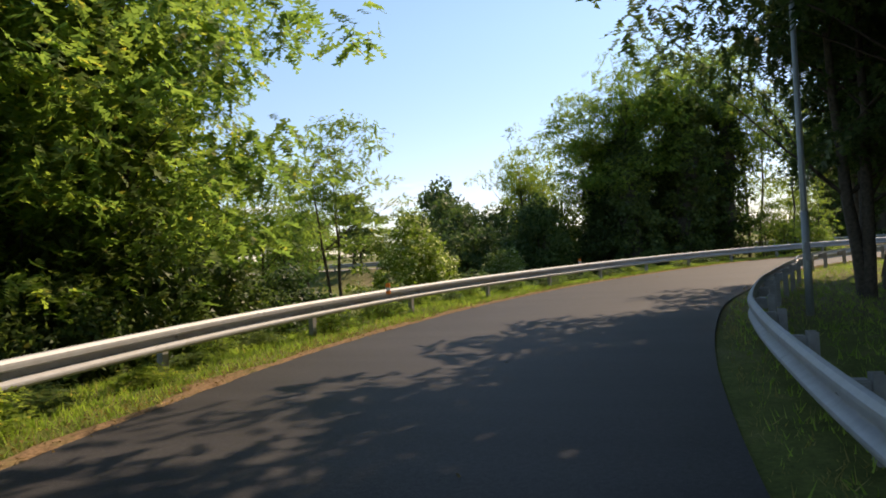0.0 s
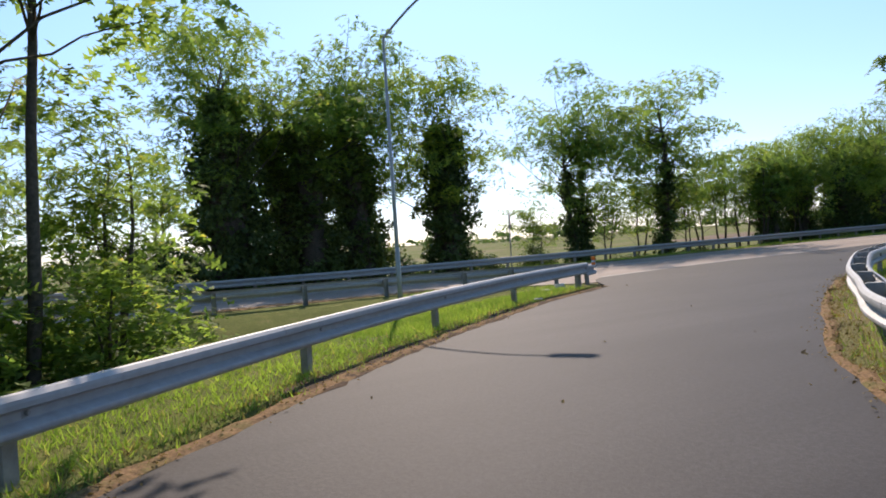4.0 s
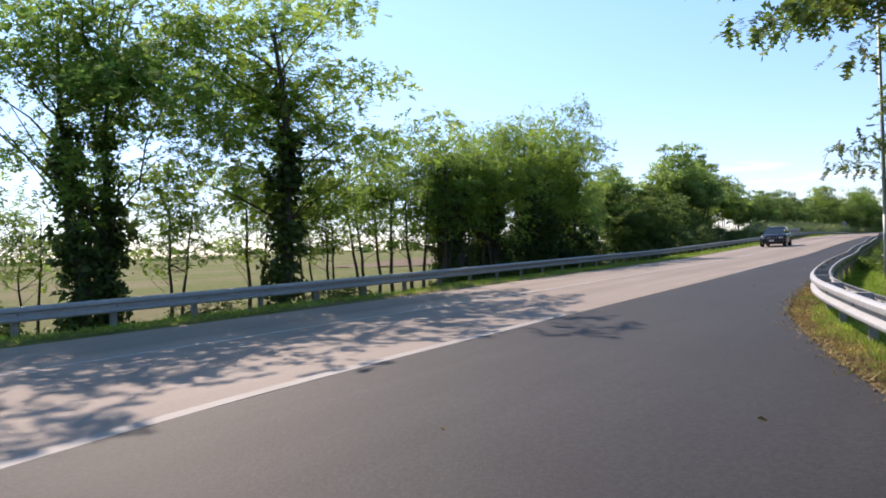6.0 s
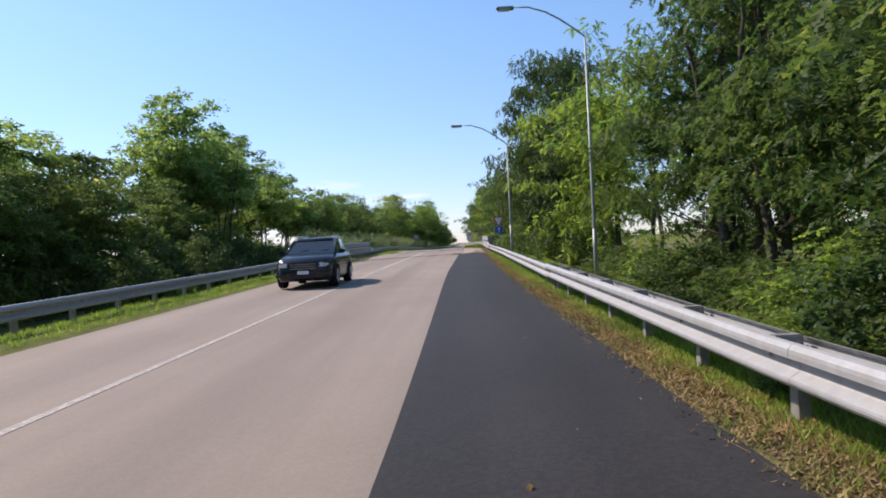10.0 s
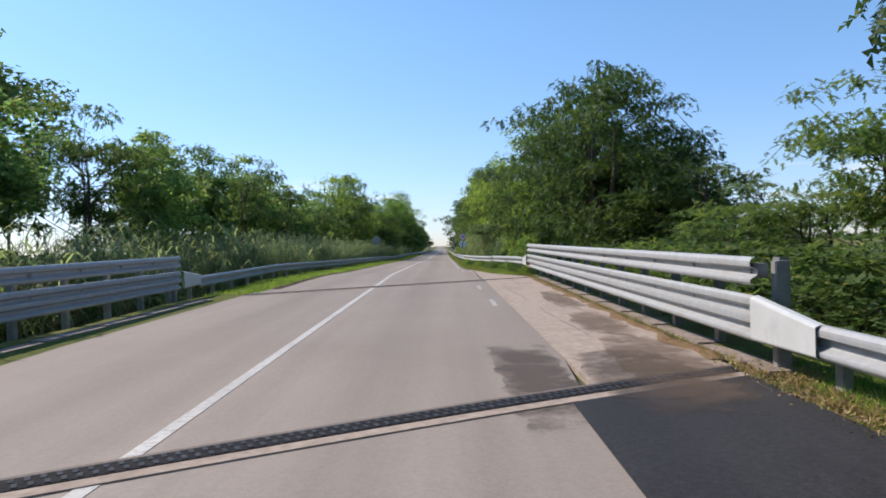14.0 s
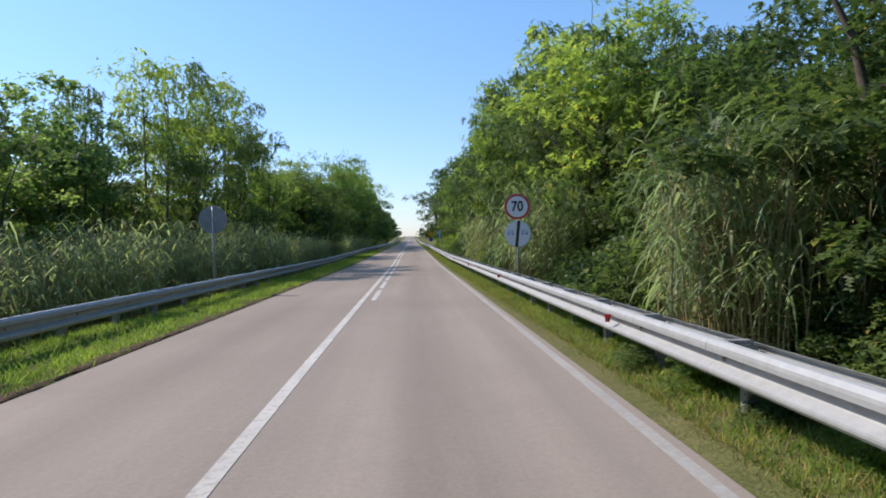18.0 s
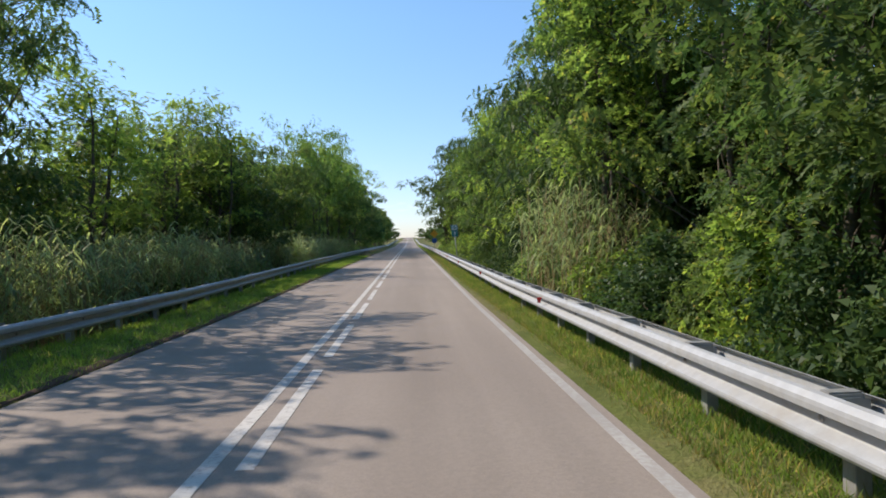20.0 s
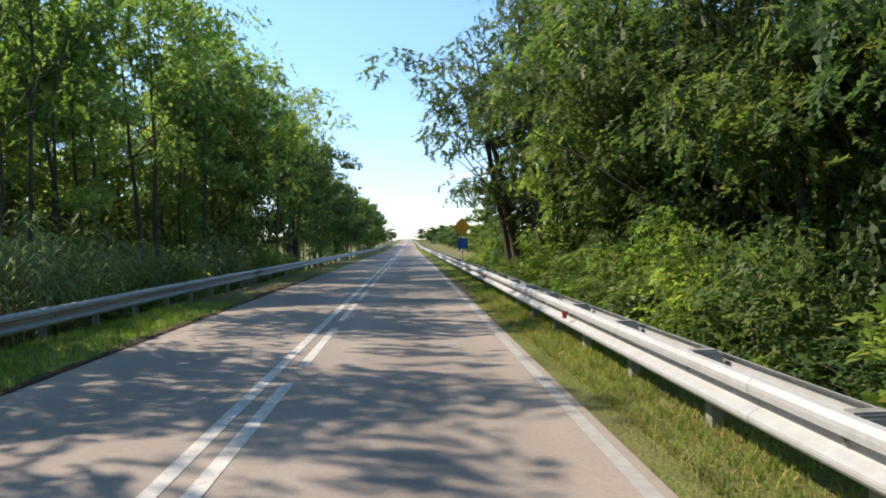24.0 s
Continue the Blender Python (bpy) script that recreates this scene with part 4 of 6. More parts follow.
def rounded_rect(w, h, cz, r=0.04):
    out = []
    for sx, sz, a0 in ((1, 1, 0), (-1, 1, 90), (-1, -1, 180), (1, -1, 270)):
        for k in range(4):
            a = math.radians(a0 + 30 * k)
            out.append((sx * (w / 2 - r) + r * math.cos(a), cz + sz * (h / 2 - r) + r * math.sin(a)))
    return out


pn = part("panel", flat_mesh("panel", rounded_rect(0.37, 0.68, 2.08), M_SIGNGREEN, 0.02, 0.02), s)
part("edge", flat_mesh("edge", rounded_rect(0.385, 0.695, 2.08), M_SIGNWHITE, 0.018, 0.008), pn)
part("white_square", flat_mesh("white_square", rounded_rect(0.28, 0.25, 2.25, 0.02), M_SIGNWHITE, -0.0005, 0.002), pn)
part("ring", flat_mesh("ring", circle(0.1, 2.25, 24), M_SIGNGREEN, -0.003, 0.001), pn)
text_mesh("A4", 0.12, M_SIGNWHITE, pn, (0, -0.0055, 2.25), 0.004)
part("arrow", flat_mesh("arrow", [(-0.03, 1.8), (0.03, 1.8), (0.03, 1.93), (0.07, 1.93), (0, 2.04), (-0.07, 1.93), (-0.03, 1.93)], M_SIGNWHITE, -0.0005, 0.002), pn)

# signs of the other direction, seen from behind
X, Y = -4.75, 71.8
s = thing("speed_limit_sign", (X, Y, z1(Y)), "grey back of a round sign facing the opposite lane", "road sign", "", "", 180)
sign_post(s, 2.7)
disc_sign(s, 2.3, 0.42, 0.1, M_SIGNWHITE, M_SIGNRED)
X, Y = -6.3, -81.6
s = thing("warning_sign", (X, Y, z1(Y)), "slim triangular warning sign seen almost edge on", "road sign", "", "", 150)
sign_post(s, 2.75)
part("triangle", flat_mesh("triangle", [(a, b + 2.25) for a, b in rounded_tri(0.9, True)], M_SIGNRED, 0.02, 0.02), s)
part("back_plate", flat_mesh("back_plate", [(a * 0.97, b * 0.97 + 2.25) for a, b in rounded_tri(0.9, True)], M_SIGNBACK, 0.05, 0.03), s)
X, Y = 4.75, 172.0
s = thing("roadworks_sign", (X, Y, z1(Y)), "orange diamond roadworks sign on a post", "road sign", "", "", 0)
sign_post(s, 2.4)
part("diamond", flat_mesh("diamond", [(0, 1.75), (0.55, 2.3), (0, 2.85), (-0.55, 2.3)], M_AMBER, 0.02, 0.02), s)
part("lower_panel", flat_mesh("lower_panel", rounded_rect(0.6, 0.6, 1.35), M_SIGNBLUE, 0.02, 0.02), s)


# ---------------------------------------------------------------- plants
def dome(rng, centres, per, spread, flat):
    """Places round each centre, most of them on the upper skin of a flattened tuft; returns the places and the way out from the tuft's heart."""
    c = np.repeat(centres, per, 0)
    n = len(c)
    d = rng.normal(0, 1, (n, 3))
    d[:, 2] = np.where(d[:, 2] < 0, d[:, 2] * 0.55, d[:, 2])
    d /= np.linalg.norm(d, axis=1)[:, None] + 1e-6
    r = spread * (0.65 + 0.7 * rng.random((len(centres), 1)).repeat(per, 0)) * (0.35 + 0.65 * rng.random((n, 1)) ** 0.6)
    return c + d * r * np.array([1.0, 1.0, flat]), d


def leaves_np(rng, centres, per, spread, size, flat=0.6, long=2.2, up=0.5, droop=0.0):
    """Small folded leaves on tufts: returns vertices and triangles. spread: radius of a tuft; flat: its height over its width."""
    p, d = dome(rng, centres, per, spread, flat)
    n = len(p)
    a = rng.random(n) * 6.28318
    ax = np.stack([np.cos(a), np.sin(a), rng.normal(-droop, 0.45, n)], 1)
    ax /= np.linalg.norm(ax, axis=1)[:, None]
    nr = rng.normal(0, 0.7, (n, 3)) + d * 0.8
    nr[:, 2] += up * 1.5
    b = np.cross(ax, nr)
    b /= np.linalg.norm(b, axis=1)[:, None] + 1e-6
    s = size * (0.6 + 0.8 * rng.random((n, 1)))
    nn_ = np.cross(b, ax) * rng.normal(0, 1, (n, 1))
    v = np.stack([p + b * s / long * 0.62, p + ax * s + nn_ * s * 0.1, p - b * s / long * 0.62], 1).reshape(-1, 3)
    return v, np.arange(n * 3).reshape(n, 3)


def fronds_np(rng, centres, per, spread, size, flat=0.6, leaflets=6, droop=0.35):
    """Feathery compound leaves: small leaflets set along a drooping stalk, per stalks on each tuft, pointing outwards."""
    c, d = dome(rng, centres, per, spread, flat)
    n = len(c)
    a = rng.random(n) * 6.28318
    ax = np.stack([np.cos(a) + d[:, 0], np.sin(a) + d[:, 1], rng.normal(-droop, 0.35, n)], 1)
    ax /= np.linalg.norm(ax, axis=1)[:, None]
    b = np.cross(ax, np.stack([rng.normal(0, 0.45, n), rng.normal(0, 0.45, n), np.ones(n)], 1))
    b /= np.linalg.norm(b, axis=1)[:, None] + 1e-6
    L = size * (0.7 + 0.6 * rng.random((n, 1)))
    V = []
    for k in range(leaflets):
        t = (k + 0.5) / leaflets
        root = c + ax * L * t + np.array([0, 0, -0.25]) * L * t * t
        sg = 1.0 if k % 2 else -1.0
        tip = root + (b * sg + ax * 0.45 + rng.normal(0, 0.2, (n, 3))) * L * (0.36 if leaflets < 8 else 0.29)
        w = ax * L * (0.9 if leaflets < 8 else 1.2) / leaflets
        V += [root - w, root + w * 1.4, tip]
    v = np.stack(V, 1).reshape(-1, 3)
    return v, np.arange(len(v)).reshape(-1, 3)


def tubes_np(curves, sides=6):
    """Tapered tubes: each curve is (points, radii)."""
    V, F, o = [], [], 0
    for pts, rad in curves:
        pts = np.asarray(pts, float)
        t = np.gradient(pts, axis=0)
        t /= np.linalg.norm(t, axis=1)[:, None] + 1e-9
        ref = np.where(np.abs(t[:, 2:3]) > 0.9, np.array([[1.0, 0, 0]]), np.array([[0, 0, 1.0]]))
        u = np.cross(t, ref)
        u /= np.linalg.norm(u, axis=1)[:, None] + 1e-9
        w = np.cross(t, u)
        a = np.arange(sides) * 6.28318 / sides
        ring = pts[:, None] + (u[:, None] * np.cos(a)[None, :, None] + w[:, None] * np.sin(a)[None, :, None]) * np.asarray(rad)[:, None, None]
        V.append(ring.reshape(-1, 3))
        for i in range(len(pts) - 1):
            for k in range(sides):
                F.append((o + i * sides + k, o + i * sides + (k + 1) % sides, o + (i + 1) * sides + (k + 1) % sides, o + (i + 1) * sides + k))
        o += len(pts) * sides
    return np.vstack(V), np.array(F)


def make_tree(seed, name, label, category, h, crown_r, crown_lo, stems, clumps, per, leaf, mat, clump_r=0.75, flat=0.55, ivy=None, trunk_r=0.16, lean=0.35, shell=0.55, long=2.2, squash=1.0, up=0.5, droop=0.0,
              limbs=20, top_r=0.35, leaflets=0, each=6):
    """A tree at the origin: stems and limbs that carry clumps of leaves. crown_lo: where the crown begins, as a share of h; ivy: (height share, radius) of the ivy sleeve."""
    rng = np.random.default_rng(seed)
    th = thing(name, (0, 0, -50), label, category)
    curves, cents, stem_pts = [], [], []
    for k in range(stems):
        a = rng.random() * 6.28
        b0 = np.array([math.cos(a), math.sin(a), 0]) * (0.0 if stems == 1 else 0.3 + 0.3 * rng.random())
        tip = np.array([math.cos(a), math.sin(a), 0]) * crown_r * lean * rng.random() + np.array([rng.normal(0, 0.3), rng.normal(0, 0.3), h * (0.66 + 0.14 * rng.random())])
        m = (b0 + tip) / 2 + np.array([rng.normal(0, 0.25), rng.normal(0, 0.25), 0])
        t = np.linspace(0, 1, 9)[:, None]
        pts = (1 - t) ** 2 * b0 + 2 * t * (1 - t) * m + t * t * tip
        pts[:, :2] += rng.normal(0, 0.05, (9, 2))
        pts[0, 2] = -0.8
        r = trunk_r * (0.75 + 0.4 * rng.random()) * np.linspace(1.15, 0.22, 9)
        curves.append((pts, r))
        stem_pts.append(pts)
    zc, rz = h * (1 + crown_lo) / 2, h * (1 - crown_lo) / 2
    tries = 0
    heart = rng.normal(0, 1, (clumps // 5, 3))
    heart *= 0.7 * rng.random((len(heart), 1)) / (np.linalg.norm(heart, axis=1)[:, None] + 1e-6)
    cents += [np.array([q[0] * crown_r, q[1] * crown_r, zc + q[2] * rz * 1.3]) for q in heart]
    while len(cents) < clumps and tries < clumps * 30:
        tries += 1
        d = rng.normal(0, 1, 3)
        d /= np.linalg.norm(d)
        rr = (shell + (1 - shell) * rng.random()) if rng.random() < 0.75 else rng.random()
        p = d * rr
        wide = np.interp(p[2], [-1, -0.4, 0.3, 1], [0.75, 1.0, 0.95, top_r + 0.35]) * squash
        lump = 1 + 0.25 * math.sin(3 * math.atan2(d[1], d[0]) + seed) + 0.15 * math.sin(5 * p[2] * 2 + seed)
        q = np.array([p[0] * crown_r * wide * lump, p[1] * crown_r * wide * lump, zc + p[2] * rz])
        if noise.noise(Vector((q[0] * 0.45 + seed, q[1] * 0.45, q[2] * 0.5))) < -0.22:
            continue
        bough = crown_r * (0.2 + 0.2 * rng.random())
        for _ in range(each):
            e = rng.normal(0, 1, 3)
            e[2] = abs(e[2]) * 0.9 - 0.25
            e /= np.linalg.norm(e) + 1e-6
            cents.append(q + e * bough * np.array([1.0, 1.0, 0.62]))
    cents = np.array(cents)
    for q in cents[rng.permutation(len(cents))[:limbs]]:
        s = stem_pts[rng.integers(len(stem_pts))]
        zq = min(q[2] - 0.75 * np.hypot(q[0], q[1]) - 0.2, s[-1, 2])
        i = int(np.clip(np.searchsorted(s[:, 2], max(zq, h * 0.12)), 1, 8))
        a = s[i]
        m = a * 0.5 + q * 0.5 + np.array([0, 0, 0.04 * np.linalg.norm(q - a)])
        t = np.linspace(0, 1, 6)[:, None]
        pts = (1 - t) ** 2 * a + 2 * t * (1 - t) * m + t * t * q
        pts[1:5] += rng.normal(0, 0.018 * min(np.linalg.norm(q - a), 4.0), (4, 3))
        curves.append((pts, np.linspace(trunk_r * 0.22, 0.006, 6)))
    core = []
    if ivy:
        hi, ri = ivy
        for sp in stem_pts:
            z = np.linspace(-0.3, hi * h, 10)
            pts = np.stack([np.interp(z, sp[:, 2], sp[:, 0]), np.interp(z, sp[:, 2], sp[:, 1]), z], 1)
            core.append((pts, ri * np.interp(z / (hi * h), [0, 0.25, 0.7, 1], [0.5, 0.55, 0.42, 0.08]) * (0.75 + 0.3 * rng.random(10))))
    for k in range(stems):
        v, f = tubes_np([curves[k]] + core[k:k + 1], 6)
        part("trunk", mesh_np("trunk", v, f, M_BARK, True), th)
    v, f = tubes_np(curves[stems:], 4)
    tagged(part("branchwork", mesh_np("branchwork", v, f, M_BARK, True), th), kind="stuff")
    if leaflets:
        v, f = fronds_np(rng, cents, per, clump_r * 0.74, leaf, flat + 0.1, leaflets, droop + 0.2)
    else:
        v, f = leaves_np(rng, cents, per, clump_r * 0.85, leaf, flat + 0.1, long, up, droop)
    part("crown", mesh_np("crown", v, f, mat), th)
    if ivy:
        ic = []
        for sp in stem_pts:
            for k in range(int(16 * hi * h * (0.35 + ri))):
                z = rng.random() ** 0.9 * hi * h
                c = np.array([np.interp(z, sp[:, 2], sp[:, 0]), np.interp(z, sp[:, 2], sp[:, 1]), z])
                a = rng.random() * 6.28
                rad = ri * (0.5 + 0.5 * rng.random()) * np.interp(z / (hi * h), [0, 0.25, 0.7, 1], [1.0, 1.15, 0.85, 0.2]) * (1 + 0.28 * math.sin(z * 1.7 + a * 2 + seed) + 0.15 * math.sin(z * 4.1))
                ic.append(c + np.array([math.cos(a) * rad, math.sin(a) * rad, 0]))
        v, f = leaves_np(rng, np.array(ic), 44, 0.42, 0.15, 0.9, 1.1, 0.1, 0.5)
        part("ivy", mesh_np("ivy", v, f, M_IVY), th, "dark sleeve of ivy round the trunk")
    return th


def make_bush(seed, name, label, r, h, clumps, per, leaf, mat, clump_r=0.5, long=1.8, category="shrub", leaflets=0):
    rng = np.random.default_rng(seed)
    th = thing(name, (0, 0, -50), label, category)
    cents = []
    for _ in range(clumps):
        a, q, z = rng.random() * 6.28, rng.random() ** 0.45, rng.random()
        rad = r * q * math.sqrt(max(0.05, 1 - (z * 0.95) ** 2)) * (1 + 0.25 * math.sin(3 * a + seed))
        cents.append((math.cos(a) * rad, math.sin(a) * rad, z * h * (0.8 + 0.2 * math.sin(2 * a + seed))))
    cents = np.array(cents)
    st = []
    for q in cents[:14]:
        st.append((np.array([[q[0] * 0.15, q[1] * 0.15, -0.4], [q[0] * 0.4, q[1] * 0.4, q[2] * 0.5], q]), (0.035, 0.022, 0.008)))
    v, f = tubes_np(st, 5)
    tagged(part("branchwork", mesh_np("branchwork", v, f, M_BARK, True), th), kind="stuff")
    if leaflets:
        v, f = fronds_np(rng, cents, per, clump_r, leaf, 0.7, leaflets, 0.1)
    else:
        v, f = leaves_np(rng, cents, per, clump_r, leaf, 0.7, long, 0.5, 0.1)
    part("foliage", mesh_np("foliage", v, f, mat), th)
    return th


def make_reeds(seed, canes, rx, ry, h, leaf_n=7):
    """A stand of giant reed: upright canes with long arching leaves."""
    rng = np.random.default_rng(seed)
    th = thing("reed_clump", (0, 0, -50), "tall grey-green giant reeds with arching leaves and dry lower stems", "reeds")
    curves, V, F = [], [], []
    for _ in range(canes):
        x, y = rng.uniform(-rx, rx), rng.uniform(-ry, ry)
        hh = h * (0.7 + 0.35 * rng.random())
        lx, ly = rng.normal(0, 0.14, 2) * hh
        t = np.linspace(0, 1, 5)
        pts = np.stack([x + lx * t ** 2, y + ly * t ** 2, hh * t - 0.3], 1)
        curves.append((pts, np.linspace(0.014, 0.005, 5)))
        for k in range(leaf_n):
            u = 0.3 + 0.7 * (k + rng.random()) / leaf_n
            b = np.array([x + lx * u * u, y + ly * u * u, hh * u - 0.3])
            a = rng.random() * 6.28
            L, w = 0.5 + 0.35 * rng.random(), 0.018 + 0.014 * rng.random()
            o = np.array([math.cos(a), math.sin(a), 0])
            sd = np.array([-o[1], o[0], 0]) * w
            rise, fall = 0.55 + 0.3 * rng.random(), 0.5 + 0.7 * rng.random()
            q = [b + o * L * s + np.array([0, 0, L * (rise * s * 1.6 - fall * 1.5 * s * s)]) for s in (0, 0.4, 0.75, 1.0)]
            i0 = len(V)
            V += [q[0] - sd * 0.6, q[0] + sd * 0.6, q[1] - sd, q[1] + sd, q[2] - sd * 0.7, q[2] + sd * 0.7, q[3] - sd * 0.08, q[3] + sd * 0.08]
            F += [(i0, i0 + 1, i0 + 3, i0 + 2), (i0 + 2, i0 + 3, i0 + 5, i0 + 4), (i0 + 4, i0 + 5, i0 + 7, i0 + 6)]
    v, f = tubes_np(curves, 3)
    tagged(part("cane_mass", mesh_np("cane_mass", v, f, M_CANE), th), kind="stuff")
    tagged(part("leaf_mass", mesh_np("leaf_mass", np.array(V), np.array(F), M_REED), th), kind="stuff")
    return th


LOCUST = [make_tree(11 + k, "locust_tree", "airy yellow-green locust tree with bare forked stems", "tree", 11, 3.7, 0.22, 2, 150, 17, 0.29, M_LOCUST, 0.85, 0.5, None, 0.1, 0.5, 0.4, limbs=40, leaflets=9, each=4) for k in range(3)]
LEAFY = [make_tree(21 + k, "leafy_locust", "broad locust tree with feathery foliage hanging to the ground", "tree", 10.5, 3.9, 0.06, 3, 460, 17, 0.28, M_LOCUST, 0.78, 0.5, None, 0.15, 0.5, 0.6, droop=0.3, leaflets=9, each=4) for k in range(2)]
FEATHER = [make_tree(24 + k, "feathery_tree", "mid-green feathery roadside tree leafy down to the ground", "tree", 10.5, 3.9, 0.05, 3, 260, 19, 0.28, M_DENSE, 0.78, 0.45, None, 0.15, 0.5, 0.6, droop=0.3, limbs=40, leaflets=9) for k in range(3)]
LOCUST_IVY = [make_tree(31 + k, "ivy_clad_tree", "locust tree with ivy-wrapped trunk and light feathery crown", "tree", 12, 4.3, 0.22, 2 - k % 2, 300, 24, 0.27, M_LOCUST, 0.9, 0.5, (0.5, 0.42), 0.18, 0.45, 0.4, limbs=50, leaflets=6, each=4) for k in range(2)]
IVY_COLUMN = [make_tree(41 + k, "ivy_column_tree", "broad dark column of ivy topped by thin pale foliage", "tree", 12, 4.4, 0.34, 2, 260, 22, 0.28, M_LOCUST, 0.9, 0.5, (0.7, 1.3), 0.2, 0.25, 0.4, limbs=36, leaflets=6, each=4) for k in range(3)]
WALNUT = make_tree(65, "walnut_tree", "spreading tree with long dark drooping leaves over the lane", "tree", 11, 5.4, 0.42, 2, 200, 22, 0.42, M_DENSE, 0.8, 0.5, None, 0.16, 0.5, 0.6, droop=0.4, limbs=10, leaflets=9, each=4)
SHADE = [make_tree(67 + k, "shady_tree", "dense dark green tree leafy down to the ground", "tree", 12, 4.2, 0.03, 3, 330, 20, 0.29, M_DEEP, 0.85, 0.5, None, 0.2, 0.5, 0.62, droop=0.3, limbs=40, leaflets=9) for k in range(2)]
DENSE = [make_tree(51 + k, "roadside_tree", "dense leafy roadside tree with foliage down to the ground", "tree", 10.5, 3.6, 0.04, 3, 210, 80, 0.21, M_DENSE, 0.75, 0.5, None, 0.13, 0.4, 0.62, 1.9, 1.0, 0.5, 0.2, each=3) for k in range(4)]
DEEP = [make_tree(61 + k, "dark_tree", "tall dark green tree with heavy hanging foliage", "tree", 12.5, 4.2, 0.16, 2, 300, 20, 0.29, M_DEEP, 0.85, 0.5, None, 0.2, 0.5, 0.55, droop=0.3, limbs=44, leaflets=9) for k in range(3)]
POPLAR = [make_tree(71 + k, "young_poplar", "slender many-stemmed poplar with thin open crown", "tree", 10, 1.9, 0.16, 4, 150, 70, 0.15, M_POPLAR, 0.55, 0.8, None, 0.06, 0.8, 0.35, 1.4, 1.0, 0.2, 0.2, 40, 0.5, each=3) for k in range(3)]
FAR = [make_tree(81 + k, "distant_tree", "rounded mid-green tree in the distant roadside row", "tree", 9, 3.6, 0.05, 2, 95, 46, 0.4, M_DENSE, 0.95, 0.55, None, 0.14, 0.3, 0.6, 1.7, 1.0, 0.5, 0.0, 8, each=3) for k in range(3)]
BUSH = [make_bush(91 + k, "shrub", "low tangled green shrub", 1.7, 1.9, 80, 13, 0.24, M_DENSE, leaflets=5) for k in range(2)]
PALE_BUSH = [make_bush(93 + k, "pale_shrub", "sunlit yellow-green shrub of young locust shoots", 1.6, 2.4, 84, 13, 0.25, M_LOCUST, leaflets=5) for k in range(2)]
IVY_BUSH = [make_bush(95 + k, "ivy_thicket", "dark thicket smothered in climbing plants", 2.2, 2.6, 130, 62, 0.14, M_DEEP) for k in range(2)]
VINE = make_bush(99, "vine_mound", "mound of flowering vine over a shrub with cream blossom", 2.4, 4.2, 190, 120, 0.11, M_VINE, 0.45, 1.4)
REEDS = [make_reeds(101 + k, 84, 1.1, 1.4, 3.5) for k in range(3)]
PROTOS = [WALNUT] + SHADE + FEATHER + LOCUST + LEAFY + LOCUST_IVY + IVY_COLUMN + DENSE + DEEP + POPLAR + FAR + BUSH + PALE_BUSH + IVY_BUSH + [VINE] + REEDS
place_rng = random.Random(7)


def plant(protos, x, y, h=1.0, w=None, label="", group="", sink=0.0):
    """A copy of one of protos on the ground, h times as high and w times as wide."""
    p = protos[place_rng.randrange(len(protos))] if isinstance(protos, list) else protos
    w = w or h
    x, y = float(x), float(y)
    m = pose(x, y, gz(x, y) - sink, 0, 0, place_rng.uniform(0, 360)) @ Matrix.Diagonal((w, w, h, 1))
    ob = copy_thing(p, m)
    if label:
        ob["label"] = label
    if group:
        ob["group"] = group
    return ob


# slip road, outer side
plant(LEAFY, 48.6, -122.6, 1.1, 1.25, "large sunlit yellow-green locust tree leaning over the barrier")
plant(LEAFY, 47.2, -124.8, 1.1, 1.15, "", "locusts by the outer barrier")
plant(LEAFY, 50.5, -123.2, 0.95, 1.0, "", "locusts by the outer barrier")
plant(LEAFY, 52.6, -124.5, 1.05, 1.1, "", "locusts by the outer barrier")
plant(LEAFY, 57.0, -126.0, 1.0, 1.0, "", "locusts by the outer barrier")
plant(LOCUST, 44.5, -128.5, 0.85, 1.0, "", "locusts by the outer barrier")
# dark bushes added below the crowns to stand in for the deep shade there
for x, y in ((50.0, -121.6), (53.0, -121.9), (56.0, -122.2), (47.2, -122.0)):
    plant(IVY_BUSH, x, y, 1.25, 0.9, "", "thicket behind the barrier")
plant(DEEP, 56.5, -123.0, 0.55, 0.75, "", "locusts by the outer barrier")
for x, y in ((58, -120.8), (54.2, -121.0), (51, -121.2), (47.5, -120.8), (61, -121.5), (44.6, -120.6), (64, -121)):
    plant(IVY_BUSH, x, y, 0.8, 0.75, "", "thicket behind the barrier")
plant(LOCUST, 37.2, -122.6, 0.74, 0.68, "small feathery locust sapling with sparse leaves")
for x, y, h, w in ((41.5, -123.5, 0.5, 0.55), (38.5, -127.0, 0.6, 0.7), (33.0, -126.5, 0.5, 0.65), (29.0, -128.0, 0.62, 0.7), (43.5, -125.5, 0.7, 0.75)):
    plant(LOCUST, x, y, h, w, "", "locusts by the outer barrier")
for x, y in ((24, -140), (14, -144), (4, -142), (-6, -140), (33, -146), (-16, -132), (-22, -126), (45, -142)):
    plant(FAR, x, y, place_rng.uniform(0.7, 1.0), 1.1, "", "field trees beyond the slip road")
plant(VINE, 33.9, -120.9, 1.05, 1.0)
plant(BUSH, 31.0, -119.0, 0.9, 1.0, "", "undergrowth behind the barrier")
plant(BUSH, 38.5, -120.2, 0.8, 0.9, "", "undergrowth behind the barrier")
